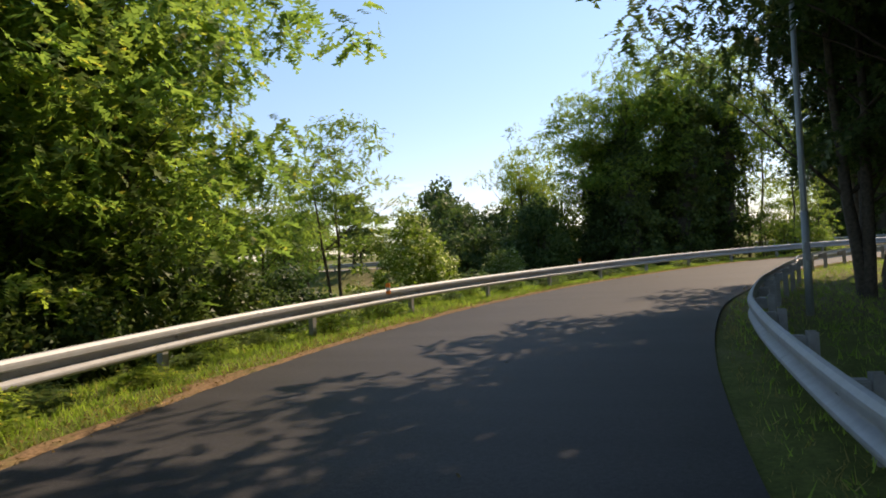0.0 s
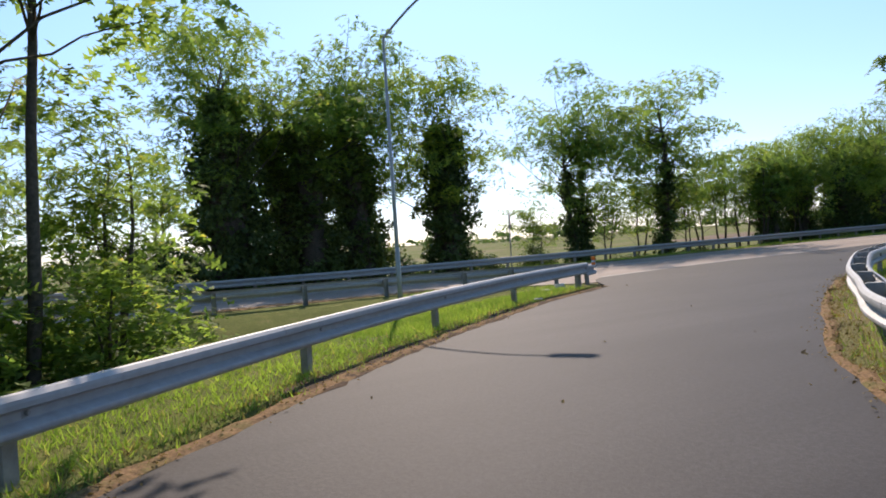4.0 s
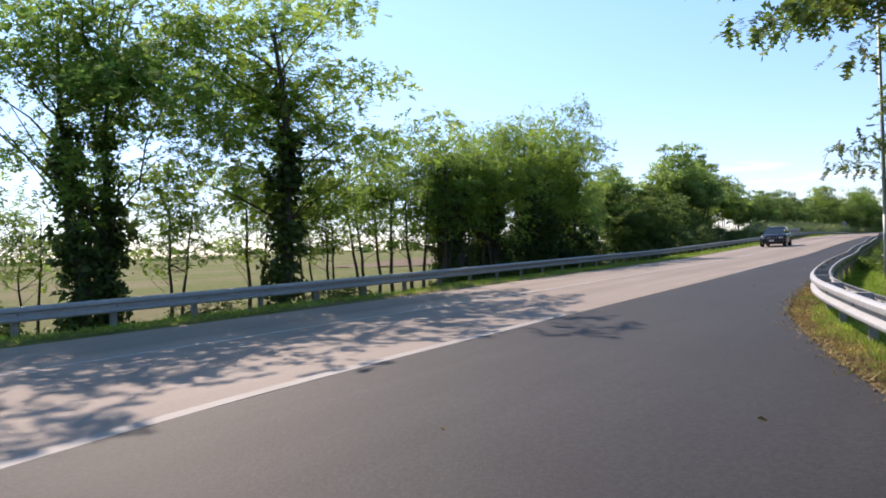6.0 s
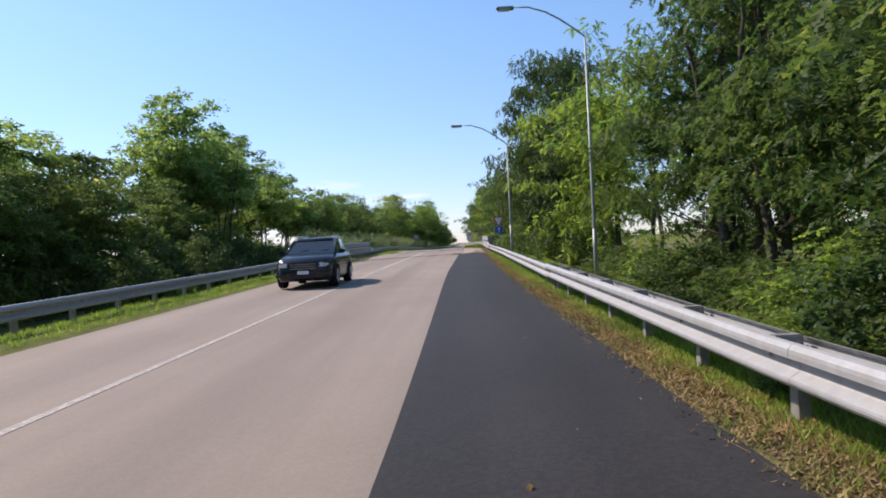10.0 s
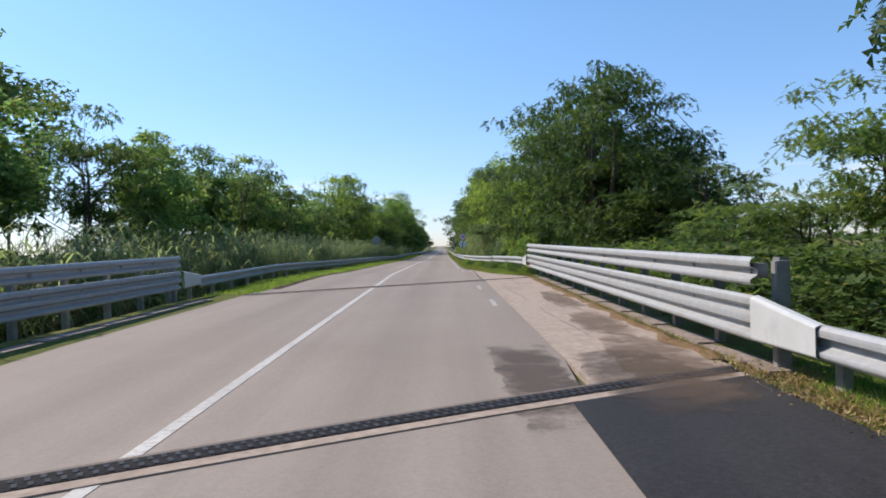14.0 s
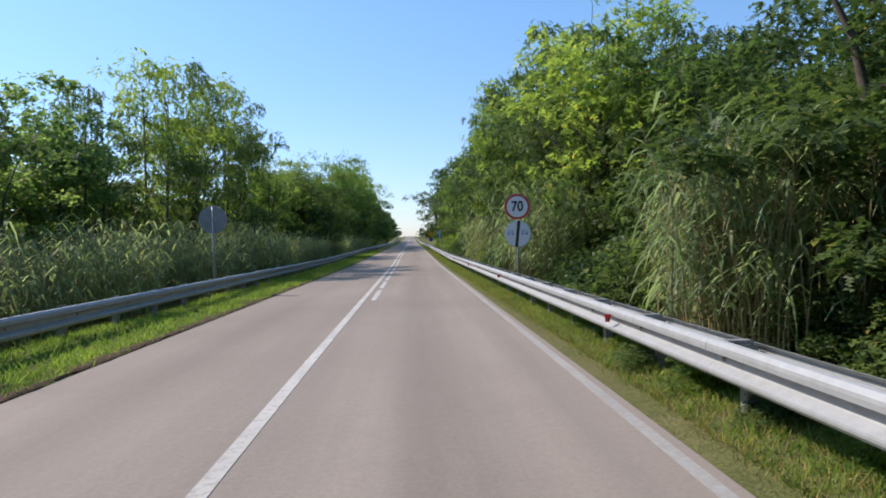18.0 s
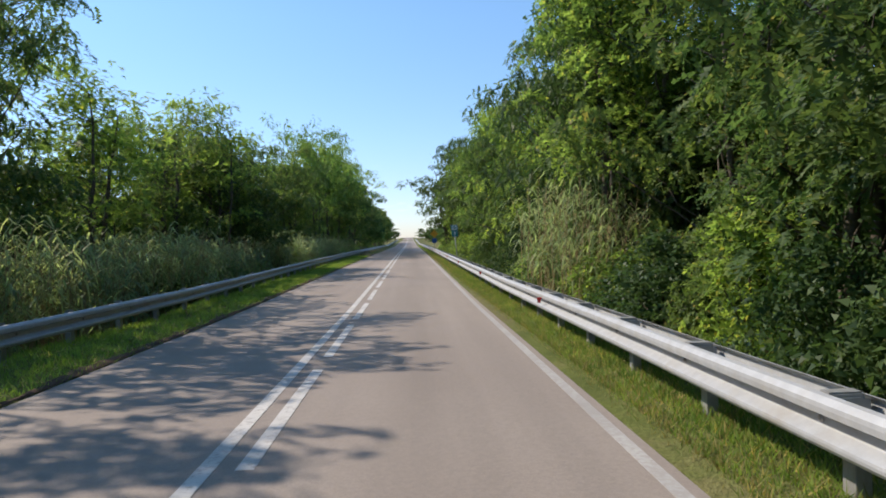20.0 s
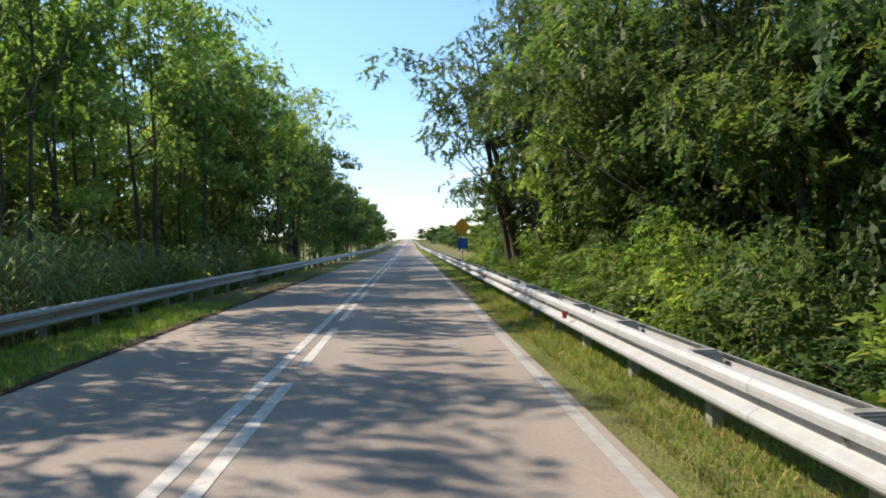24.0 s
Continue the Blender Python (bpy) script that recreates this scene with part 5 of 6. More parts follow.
for x, y, h, w in ((9.5, -126.5, 2.9, 1.9), (14, -124.5, 2.3, 1.5), (19, -121.5, 2.0, 1.5), (13, -119.5, 2.0, 1.5), (4, -127, 2.6, 2.0), (23, -121.0, 1.45, 1.2), (10, -116.5, 2.2, 1.5), (16.5, -118.0, 2.1, 1.4), (3, -121, 2.4, 1.8)):
    plant(IVY_BUSH, x, y, h, w, "", "thicket behind the barrier")
plant(VINE, 24.6, -118.6, 0.6, 0.62, "low sunlit mound of flowering vine behind the barrier")
plant(VINE, 18.6, -121.0, 0.66, 0.85, "pale leafy mound of vine beside the dark thicket")
plant(LOCUST_IVY, 7.8, -119.8, 0.96, 0.72)
for x, y, h, w in ((14.4, -112.0, 1.2, 1.1), (11.8, -109.6, 1.26, 1.2), (9.0, -106.5, 1.22, 1.2), (12.5, -114.6, 1.08, 1.05)):
    plant(IVY_COLUMN, x, y, h, w, "", "ivy-clad group beside the bend")
for x, y, h, w in ((11.6, -111.4, 2.6, 1.1), (13.4, -113.0, 2.3, 1.0), (10.2, -108.4, 2.4, 1.1), (8.0, -110.5, 2.6, 1.2), (9.5, -113.5, 2.2, 1.2)):
    plant(IVY_BUSH, x, y, h, w, "", "ivy-clad group beside the bend")
for x, y, h, w in ((10.4, -102.6, 1.1, 1.0), (12.4, -103.0, 1.0, 0.9), (8.6, -100.4, 1.2, 1.0), (11.2, -100.8, 0.7, 0.8)):
    plant(PALE_BUSH, x, y, h, w, "", "sunlit saplings beside the bend")
plant(LOCUST, 11.6, -102.2, 1.05, 1.0, "", "sunlit saplings beside the bend")
plant(LOCUST, 9.0, -104.5, 1.0, 0.95, "", "sunlit saplings beside the bend")
plant(LOCUST, 9.2, -100.8, 0.42, 0.5, "", "sunlit saplings beside the bend")
plant(LOCUST, 12.6, -104.0, 0.38, 0.45, "", "sunlit saplings beside the bend")
for x, y in ((26, -115), (22, -113), (18.5, -111.0), (29.5, -117.0), (34.5, -118)):
    plant(BUSH, x, y, 0.55, 0.8, "", "undergrowth behind the barrier")
# slip road, inside of the bend
for x, y, h, w in ((39.4, -104.4, 0.8, 0.85), (45.6, -105.8, 1.16, 1.15), (52.4, -106.2, 1.12, 1.15), (60.5, -105.8, 1.1, 1.05)):
    plant(DEEP, x, y, h, w, "", "trees inside the bend")
for x, y, h, w in ((47.8, -105.4, 1.22, 1.3), (42.2, -105.6, 1.0, 1.05), (56.4, -105.6, 1.15, 1.2), (38.0, -101.0, 0.95, 1.0)):
    plant(DEEP, x, y, h, w, "", "trees inside the bend")
# second row out of view, added to thicken the shade on the bend
for x, y in ((41.0, -101.6), (46.0, -102.0), (50.5, -102.4), (55.0, -102.2), (60.0, -102.5)):
    plant(SHADE, x, y, 1.0, 1.15, "", "trees inside the bend")
plant(DEEP, 40.6, -106.4, 0.98, 0.8, "", "trees inside the bend")
plant(DEEP, 43.8, -107.0, 0.95, 0.72, "", "trees inside the bend")
plant(DEEP[0], 36.4, -105.2, 0.86, 0.8, "", "trees inside the bend")
# more unseen trees, added only to shade the first stretch of road
plant(SHADE, 58.6, -105.2, 1.25, 1.15, "", "trees inside the bend")
plant(SHADE, 62.8, -105.6, 1.2, 1.15, "", "trees inside the bend")
plant(DEEP, 65.2, -106.8, 1.05, 1.15, "", "trees inside the bend")
plant(DEEP, 70.0, -106.2, 1.05, 1.15, "", "trees inside the bend")
plant(DENSE, 69, -101, 1.0, 1.1, "", "trees inside the bend")
plant(DENSE, 54, -96, 1.0, 1.1, "", "trees inside the bend")
plant(DENSE, 39, -95, 1.0, 1.1, "", "trees inside the bend")
plant(WALNUT, 10.8, -65.4, 0.97, 1.0)
# far side of the main road by the junction
for x, y, h, w in ((-10.4, -90.4, 1.02, 1.15), (-10.4, -87.4, 1.12, 1.0), (-10.0, -83.4, 1.02, 1.0)):
    plant(IVY_COLUMN, x, y, h, w, "", "ivy columns across the road")
plant(IVY_COLUMN, -9.0, -95.0, 1.1, 1.05, "", "ivy columns across the road")
for x, y, h, w in ((-10.5, -92.5, 1.0, 0.9), (-12.5, -84.5, 0.8, 0.8), (-13.5, -79.0, 0.7, 0.9), (-8.5, -98, 1.1, 1.0)):
    plant(IVY_BUSH, x, y, h, w, "", "undergrowth across the road")
plant(LOCUST_IVY[0], -8.9, -74.5, 1.02, 1.0, "", "locusts across the road")
plant(LOCUST_IVY[1], -8.8, -68.6, 1.07, 1.17, "", "locusts across the road")
plant(IVY_BUSH, -9.2, -78.0, 0.8, 0.7)
plant(LOCUST, -15, -97, 0.8, 0.9, "", "locusts across the road")
plant(LOCUST, -19, -104, 0.9, 1.0, "", "locusts across the road")
for x, y, h, w in ((-9.8, -61.5, 0.74, 0.85), (-10.2, -57.0, 0.78, 0.85), (-11, -50.5, 0.9, 0.9), (-9.6, -65.5, 0.6, 0.7), (-10.8, -54.0, 0.8, 0.8)):
    plant(LOCUST, x, y, h, w, "", "locusts across the road")
plant(LOCUST, -10.2, -52.6, 0.72, 0.75, "", "locusts across the road")
plant(LOCUST, -10.0, -59.0, 0.62, 0.75, "", "locusts across the road")
for x, y, h, w in ((-10.4, -55.6, 0.7, 0.6), (-10.6, -51.2, 0.78, 0.65), (-11.4, -43.0, 0.86, 0.7)):
    plant(IVY_COLUMN, x, y, h, w, "", "ivy columns across the road")
for y in np.arange(-52, -37, 4.5):
    plant(IVY_BUSH, -11.2 + place_rng.uniform(-0.6, 0.6), float(y), place_rng.uniform(0.9, 1.3), 0.75, "", "undergrowth across the road")
plant(IVY_COLUMN, -11.4, -46.0, 0.92, 0.9, "", "ivy columns across the road")
plant(IVY_COLUMN, -12.4, -37.4, 1.06, 0.8, "", "ivy columns across the road")
plant(LOCUST_IVY, -12.0, -41.0, 0.8, 0.85, "", "ivy columns across the road")
for x, y, h, w in ((-11.2, -71.0, 0.55, 0.6), (-12.6, -66.5, 0.62, 0.7), (-13.5, -62.5, 0.66, 0.75), (-14.0, -74.5, 0.5, 0.65), (-15, -57, 0.75, 0.8), (-15.5, -49, 0.8, 0.8)):
    plant(LOCUST, x, y, h, w, "", "leafy saplings across the road")
for x, y in ((-8.7, -57), (-9.2, -48), (-9.8, -42), (-8.3, -66), (-8.8, -71.5), (-9, -52), (-10, -38)):
    plant(BUSH, x, y, 0.75, 0.95, "", "undergrowth across the road")
for x, y, h, w in ((-15.5, -27, 0.75, 0.9), (-17, -23, 0.8, 0.9), (-17.5, -17, 1.0, 1.4), (-19.5, -12, 1.0, 1.5), (-22, -3, 1.05, 1.9)):
    plant(POPLAR, x, y, h, w, "", "young poplars by the field")
for x, y in ((-15, -19.0), (-15, -15.5), (-14.2, -11), (-13.6, -6.5), (-13.2, -2)):
    plant(BUSH, x, y, place_rng.uniform(1.7, 2.4), 1.3, "", "undergrowth by the field")
for x, y, h, w in ((-16.0, -19, 0.7, 0.8), (-15.6, -16, 0.72, 0.85), (-15.4, -11, 0.74, 0.85)):
    plant(DENSE, x, y, h, w, "", "leafy trees by the field")
for x, y, h, w in ((-16.5, -8, 0.62, 0.8), (-16, -14, 0.6, 0.75), (-15, -3, 0.66, 0.85), (-17, 3, 0.75, 0.9), (-20, 10, 0.9, 1.0), (-18, 18, 0.85, 1.0)):
    plant(DENSE, x, y, h, w, "", "leafy trees by the field")
for x, y, h, w in ((-15.2, 6.4, 1.36, 1.7), (-16.0, 11.0, 1.25, 1.6), (-13.2, 15.0, 1.0, 1.35), (-12.4, 20.0, 0.9, 1.2), (-15.6, 2.0, 1.34, 1.7), (-18.5, 5.0, 1.38, 1.7)):
    plant(POPLAR, x, y, h, w, "", "many-stemmed trees beside the bridge")
plant(DENSE, -21, 31, 1.4, 1.4, "large rounded tree standing above the roadside row")
for x, y in ((-9, 1), (-8.6, 5), (-9.2, 9), (-8.8, 13), (-8.4, 17), (-8, 21)):
    plant(BUSH, x, y, 1.1, 1.0, "", "undergrowth beside the bridge")
for y in np.arange(7, 34, 2.3):
    plant(REEDS, -8.0 + place_rng.uniform(-0.4, 0.4), float(y), place_rng.uniform(0.85, 1.05), None, "", "left reed bed")
# left row with reeds in front, beyond the bridge
LEFT_H = ((22, 7.2), (30, 6.8), (36, 7.4), (50, 7.8), (60, 7.8), (72, 7.4), (80, 8.5), (90, 11.4), (98, 11.2), (102, 8.6), (112, 9.8), (120, 8.6), (126, 11), (134, 9.0), (140, 11.2), (143.5, 14.5), (160, 15), (200, 11))
y, k = 22.0, 0
while y < 150:
    x = float(np.interp(y, (22, 78, 95, 106, 112, 120, 123, 136, 139), (-12.4, -12.0, -10.4, -10.4, -9.4, -9.4, -14.5, -14.5, -9.2))) + place_rng.uniform(-0.8, 0.8)
    protos = (POPLAR, FEATHER, POPLAR, POPLAR, FEATHER)[k % 5] if y < 84 else (LOCUST, FEATHER, LOCUST, FEATHER, LOCUST)[k % 5]
    hh = float(np.interp(y, [a for a, b in LEFT_H], [b for a, b in LEFT_H])) * place_rng.uniform(0.92, 1.08) * float(np.interp(y, (78, 95), (1.13, 1.0))) + 0.9
    plant(protos, x, y, hh / 10.5, (1.0 if protos is not POPLAR else 1.4) * place_rng.uniform(0.75, 0.95), "", "left roadside row")
    y += place_rng.uniform(3.6, 5.0)
    k += 1
while y < 205:
    x = -8.4 + place_rng.uniform(-1.2, 0.6)
    plant((LOCUST, POPLAR, LOCUST, POPLAR, DENSE)[k % 5], x, y, place_rng.uniform(1.4, 1.6) * (0.85 if k % 5 == 4 else 1), place_rng.uniform(0.8, 0.95) * (1.5 if k % 2 else 1), "", "left roadside row")
    y += place_rng.uniform(3.6, 5.0)
    k += 1
for y in np.arange(136, 190, 4.6):
    plant((FEATHER, LOCUST, POPLAR)[int(y) % 3], -12.8 + place_rng.uniform(-1, 1), float(y), place_rng.uniform(1.05, 1.25), 1.05, "", "left roadside row")
    plant(BUSH, -8.6 + place_rng.uniform(-0.5, 0.5), float(y) + 1.5, place_rng.uniform(0.9, 1.4), 0.9, "", "left undergrowth")
for x, y, h in ((-10.0, 116.5, 0.8), (-9.4, 120.5, 0.75), (-11.5, 118.5, 0.85)):
    plant(SHADE, x, y, h, 0.8, "", "left roadside row")
for y in np.arange(-16, 20, 3.4):
    plant(IVY_BUSH, -10.6 + place_rng.uniform(-0.8, 0.6), float(y), place_rng.uniform(0.9, 1.3), 0.8, "", "undergrowth beside the bridge")
for y in np.concatenate([np.arange(34, 112, 2.1), np.arange(113, 165, 2.9)]):
    plant(REEDS, -6.9 + place_rng.uniform(-0.4, 0.4), float(y), place_rng.uniform(0.7, 0.95), None, "", "left reed bed")
    if place_rng.random() < 0.6:
        plant(REEDS, -8.4 + place_rng.uniform(-0.4, 0.4), float(y) + 0.9, place_rng.uniform(0.9, 1.12), None, "", "left reed bed")
for y in np.concatenate([np.arange(30, 112, 3.1), np.arange(114, 190, 5.5)]):
    plant(BUSH if y < 112 else PALE_BUSH, -10.4 + place_rng.uniform(-0.6, 0.6), float(y), place_rng.uniform(1.4, 2.0) * (1 if y < 112 else 0.7), 1.1, "", "left undergrowth")
for y in np.arange(100, 185, 2.6):
    plant((BUSH, PALE_BUSH)[int(y) % 2], -6.9 + place_rng.uniform(-0.5, 0.3), float(y), place_rng.uniform(0.6, 1.0), 0.8, "", "left undergrowth")
# right-hand wall of trees
y, k = -66.0, 0
while y < -15:
    hh = float(np.interp(y, (-66, -40, -28, -20, 0), (10.4, 10.8, 12.2, 12.4, 12.4)))
    plant((FEATHER, SHADE, FEATHER)[k % 3], 12.5 + place_rng.uniform(-0.7, 0.7), y, hh / (12.0 if k % 3 == 1 else 10.5) * place_rng.uniform(0.94, 1.05), 0.95, "", "right-hand wall of trees")
    if k % 2:
        plant(FAR, 17.0 + place_rng.uniform(-1, 1), y, 1.25, 1.1, "", "right-hand wall of trees")
    y += place_rng.uniform(3.8, 4.8)
    k += 1
for y in np.concatenate([np.arange(-60, -16, 2.5), np.arange(-5, 0, 2.5)]):
    plant((BUSH, IVY_BUSH, PALE_BUSH, BUSH)[int(y * 2) % 4], 9.7 + place_rng.uniform(-0.3, 0.5), float(y), place_rng.uniform(0.5, 0.85), 0.75, "", "right-hand undergrowth")
plant(DEEP, 11.6, 2.6, 1.22, 0.95, "", "dark trees by the bridge")
plant(SHADE, 9.7, 0.6, 1.2, 0.82, "tall dark tree beside the give way sign")
plant(SHADE, 12.4, 27.0, 0.53, 0.8, "", "dark trees by the bridge")
plant(SHADE, 13.4, 22.0, 0.3, 0.6, "", "dark trees by the bridge")
for x, y, h in ((14.0, 37.0, 0.72), (14.2, 43.0, 0.8), (14.6, 49.0, 0.85), (13.4, 32.6, 0.76)):
    plant(SHADE, x, y, h, 0.9, "", "right roadside row")
for x, y in ((10.2, 29.5), (11.2, 34.0), (10.8, 38.5), (10.6, 43.0)):
    plant(IVY_BUSH, x, y, 1.3, 0.8, "", "right undergrowth")
plant(SHADE, 9.4, 4.4, 1.2, 0.78, "", "dark trees by the bridge")
plant(SHADE, 12.6, 6.0, 1.05, 0.9, "", "dark trees by the bridge")
plant(SHADE, 11.0, -4.0, 1.12, 0.78, "", "dark trees by the bridge")
plant(LEAFY, 11.6, -9.2, 1.1, 0.95, "yellowing locust tree at the edge of the wood")
plant(LOCUST, 12.8, -14.0, 1.05, 1.1, "", "right-hand wall of trees")
for x, y, h in ((9.0, -3.0, 1.2), (9.6, 1.5, 1.5), (8.8, 3.6, 1.1), (10.4, -6.5, 1.0), (9.8, 6.5, 1.3)):
    plant(IVY_BUSH, x, y, h, 0.72, "", "right-hand undergrowth")
plant(IVY_BUSH, 9.4, -6.0, 0.75, 0.6, "", "right-hand undergrowth")
plant(IVY_BUSH, 11.6, -11.5, 0.6, 0.55, "", "right-hand undergrowth")
for y, h in ((8, 0.44), (11, 0.46), (14, 0.34), (17, 0.28), (21, 0.3)):
    plant(FEATHER, 9.7 + place_rng.uniform(0, 0.8), y, h, 0.55, "", "young trees below the bridge")
    plant(BUSH, 7.8, y + 1, 0.75, 0.9, "", "undergrowth below the bridge")
RIGHT_H = ((27, 9.0), (32, 10.2), (40, 10.8), (50, 10.6), (58, 8.4), (65, 5.6), (74, 11.0), (82, 11.8), (95, 12.2), (110, 12.5), (150, 12.5), (166, 11.5))
y, k = 31.5, 0
while y < 166:
    x = float(np.interp(y, (27, 45, 70, 170), (10.6, 9.8, 9.2, 8.9))) + place_rng.uniform(-0.5, 0.8)
    protos = (SHADE, SHADE, FEATHER)[k % 3] if y < 48 else (FEATHER, SHADE, FEATHER, FEATHER, LOCUST_IVY)[k % 5] if y < 112 else (FEATHER, SHADE, LEAFY, FEATHER)[k % 4]
    hh = float(np.interp(y, [a for a, b in RIGHT_H], [b for a, b in RIGHT_H])) * place_rng.uniform(0.94, 1.06) + 0.9
    tall = 12.0 if protos in (LOCUST_IVY, SHADE) else 10.7
    plant(protos, x, y, hh / tall, place_rng.uniform(0.88, 1.0), "", "right roadside row")
    if y > 42:
        plant(FAR, x + 5.5 + (k % 2) * 2, y + 1, 1.0 if y < 56 else 0.6 if y < 72 else 1.25 if y < 120 else 0.7, 1.05, "", "right roadside row")
    y += place_rng.uniform(4.0, 5.2)
    k += 1
for x, y, h in ((6.7, 49.0, 0.6), (6.3, 61.0, 0.92), (6.9, 62.2, 0.98), (7.4, 61.2, 1.0), (7.2, 63.6, 0.95), (6.5, 75.8, 0.95), (6.3, 77.8, 1.05), (6.4, 79.8, 1.05), (7.2, 78.6, 1.1), (6.8, 97.0, 0.9), (6.6, 99.2, 1.0), (6.8, 101.4, 0.95)):
    plant(REEDS, x, y, h * 1.18, h, "", "right reed bed")
for y in np.arange(29, 172, 2.2):
    plant((BUSH, PALE_BUSH, IVY_BUSH)[int(y) % 3], 6.9 + place_rng.uniform(-0.4, 0.5), float(y), place_rng.uniform(0.35, 1.1), place_rng.uniform(0.55, 0.85), "", "right undergrowth")
plant(DEEP, 7.0, 161.5, 1.0, 1.15, "", "right roadside row")
plant(DEEP, 7.2, 156.5, 1.06, 0.95, "tall tree whose dark crown overhangs the lane")
plant(FEATHER, 8.6, 151.0, 1.15, 0.95, "", "right roadside row")
plant(FEATHER, 9.6, 144.5, 1.15, 0.95, "", "right roadside row")
plant(LOCUST_IVY[1], 8.2, 101.0, 1.28, 0.7, "tall ivy-hung tree standing above the roadside row")
plant(SHADE, 7.6, 98.6, 1.15, 0.6, "", "right roadside row")
for y in np.arange(46, 165, 3.4):
    plant(IVY_BUSH, 9.4 + place_rng.uniform(-0.5, 0.9), float(y), place_rng.uniform(1.1, 1.7), 0.85, "", "right undergrowth")
for y in np.arange(70, 170, 7.5):
    plant(SHADE, 13.2 + place_rng.uniform(-0.8, 0.8), float(y), place_rng.uniform(0.8, 0.95), 0.95, "", "right roadside row")
for y in np.arange(136, 176, 1.9):
    plant((PALE_BUSH, BUSH, BUSH)[int(y) % 3], 5.9 + place_rng.uniform(-0.2, 0.5), float(y), place_rng.uniform(0.3, 0.9), place_rng.uniform(0.45, 0.65), "", "right undergrowth")
for k, y in enumerate(np.arange(27, 62, 1.15)):
    plant((PALE_BUSH, BUSH)[k % 2], float(np.interp(y, (27, 34, 42, 62), (5.3, 4.9, 4.15, 3.95))) + place_rng.uniform(-0.35, 0.3), float(y), place_rng.uniform(0.1, 0.2), place_rng.uniform(0.16, 0.3), "leafy weeds under the barrier", "roadside weeds")
for k, x in enumerate(np.arange(22, 62, 1.3)):
    yy = float(np.interp(x, [q[0] for q in RAMP_L[::-1]], [q[1] for q in RAMP_L[::-1]]))
    plant((PALE_BUSH, BUSH)[k % 2], float(x) - 0.3, yy - 1.15 - place_rng.uniform(0.0, 0.9), place_rng.uniform(0.1, 0.24), place_rng.uniform(0.2, 0.36), "leafy weeds under the barrier", "roadside weeds")
for k, y in enumerate(np.arange(-58, -6, 1.7)):
    plant((PALE_BUSH, BUSH, IVY_BUSH)[k % 3], float(np.interp(y, (-58, -30, -6), (7.7, 7.0, 6.7))) + place_rng.uniform(-0.3, 0.4), float(y), place_rng.uniform(0.1, 0.22), place_rng.uniform(0.16, 0.3), "leafy weeds under the barrier", "roadside weeds")
plant(FAR, 14.0, 238.0, 1.0, 1.1, "rounded grey-green willow beyond the end of the wood")
# rows running to the horizon
y = 172.0
while y < 430:
    if y > 200 and y < 330:
        plant(FAR, -8.5 + place_rng.uniform(-1.5, 1.0), y, place_rng.uniform(1.1, 1.4), 1.0, "", "far left row")
    if y > 186:
        plant(FAR, 10.5 + place_rng.uniform(-1, 2) + (4 if y > 230 else 0), y, place_rng.uniform(0.35, 0.75), None, "", "far right row")
    y += place_rng.uniform(5.5, 8)
for x in np.arange(-75, 90, 6.5):
    if abs(x) > 6:
        plant(FAR, float(x) + place_rng.uniform(-2, 2), 468 + place_rng.uniform(-12, 12), place_rng.uniform(0.4, 0.7), 1.0, "", "trees along the horizon")
for x, y, h in ((-21, 470, 0.9), (-16, 486, 1.1), (-11.5, 478, 0.95), (-7.5, 492, 0.8), (8, 490, 0.7), (12.5, 476, 0.85), (18, 484, 0.9)):
    plant(FAR, x, y, h, 0.9, "", "trees along the horizon")
for y in np.arange(58, 200, 4.6):
    plant(FAR, -16.8 + place_rng.uniform(-1, 1), float(y), place_rng.uniform(0.7, 0.85), 1.0, "", "left roadside row")
for o in PROTOS:
    for c in list(o.children_recursive):
        bpy.data.objects.remove(c)
    bpy.data.objects.remove(o)

# distant woods all round
rng = np.random.default_rng(3)
ang = np.concatenate([rng.uniform(0, 6.28318, 900)])
rad = rng.uniform(420, 620, 900)
fc = np.stack([np.cos(ang) * rad, np.sin(ang) * rad, rng.uniform(-1, 9, 900) * (0.6 + 0.4 * np.sin(ang * 9) ** 2)], 1)
keep = (np.abs(fc[:, 0]) > 14) | (fc[:, 1] < 0)
v, f = leaves_np(rng, fc[keep], 26, 6.0, 3.2, 0.5, 1.5)
tagged(new("distant_woods", mesh_np("distant_woods", v, f, M_DENSE)), "low belt of woods on the horizon", "woods", "", "stuff")


# ---------------------------------------------------------------- verges
def blades(name, xy, hmin, hmax, mat, label, width=0.007, tuft=3, verge=False, lean=0.5):
    """Thin blades in small tufts round each place; verge: level with the carriageway."""
    r = np.random.default_rng(len(name) + len(xy))
    xy = np.repeat(xy, tuft, 0) + r.normal(0, 0.035, (len(xy) * tuft, 2))
    n = len(xy)
    z = zr(xy[:, 1]) + 0.003 if verge else ground_z(xy[:, 0], xy[:, 1]) - 0.01
    b = np.column_stack([xy, z])
    a = r.random(n) * 6.28318
    h = (hmin + (hmax - hmin) * r.random(n) ** 1.5)[:, None]
    w = np.stack([np.cos(a), np.sin(a), np.zeros(n)], 1) * width * (0.7 + r.random((n, 1)))
    tip = b + np.stack([r.normal(0, lean, n), r.normal(0, lean, n), np.ones(n)], 1) * h
    v = np.stack([b - w, b + w, tip], 1).reshape(-1, 3)
    return tagged(new(name, mesh_np(name, v, np.arange(3 * n).reshape(n, 3), mat)), label, "grass", "", "stuff")


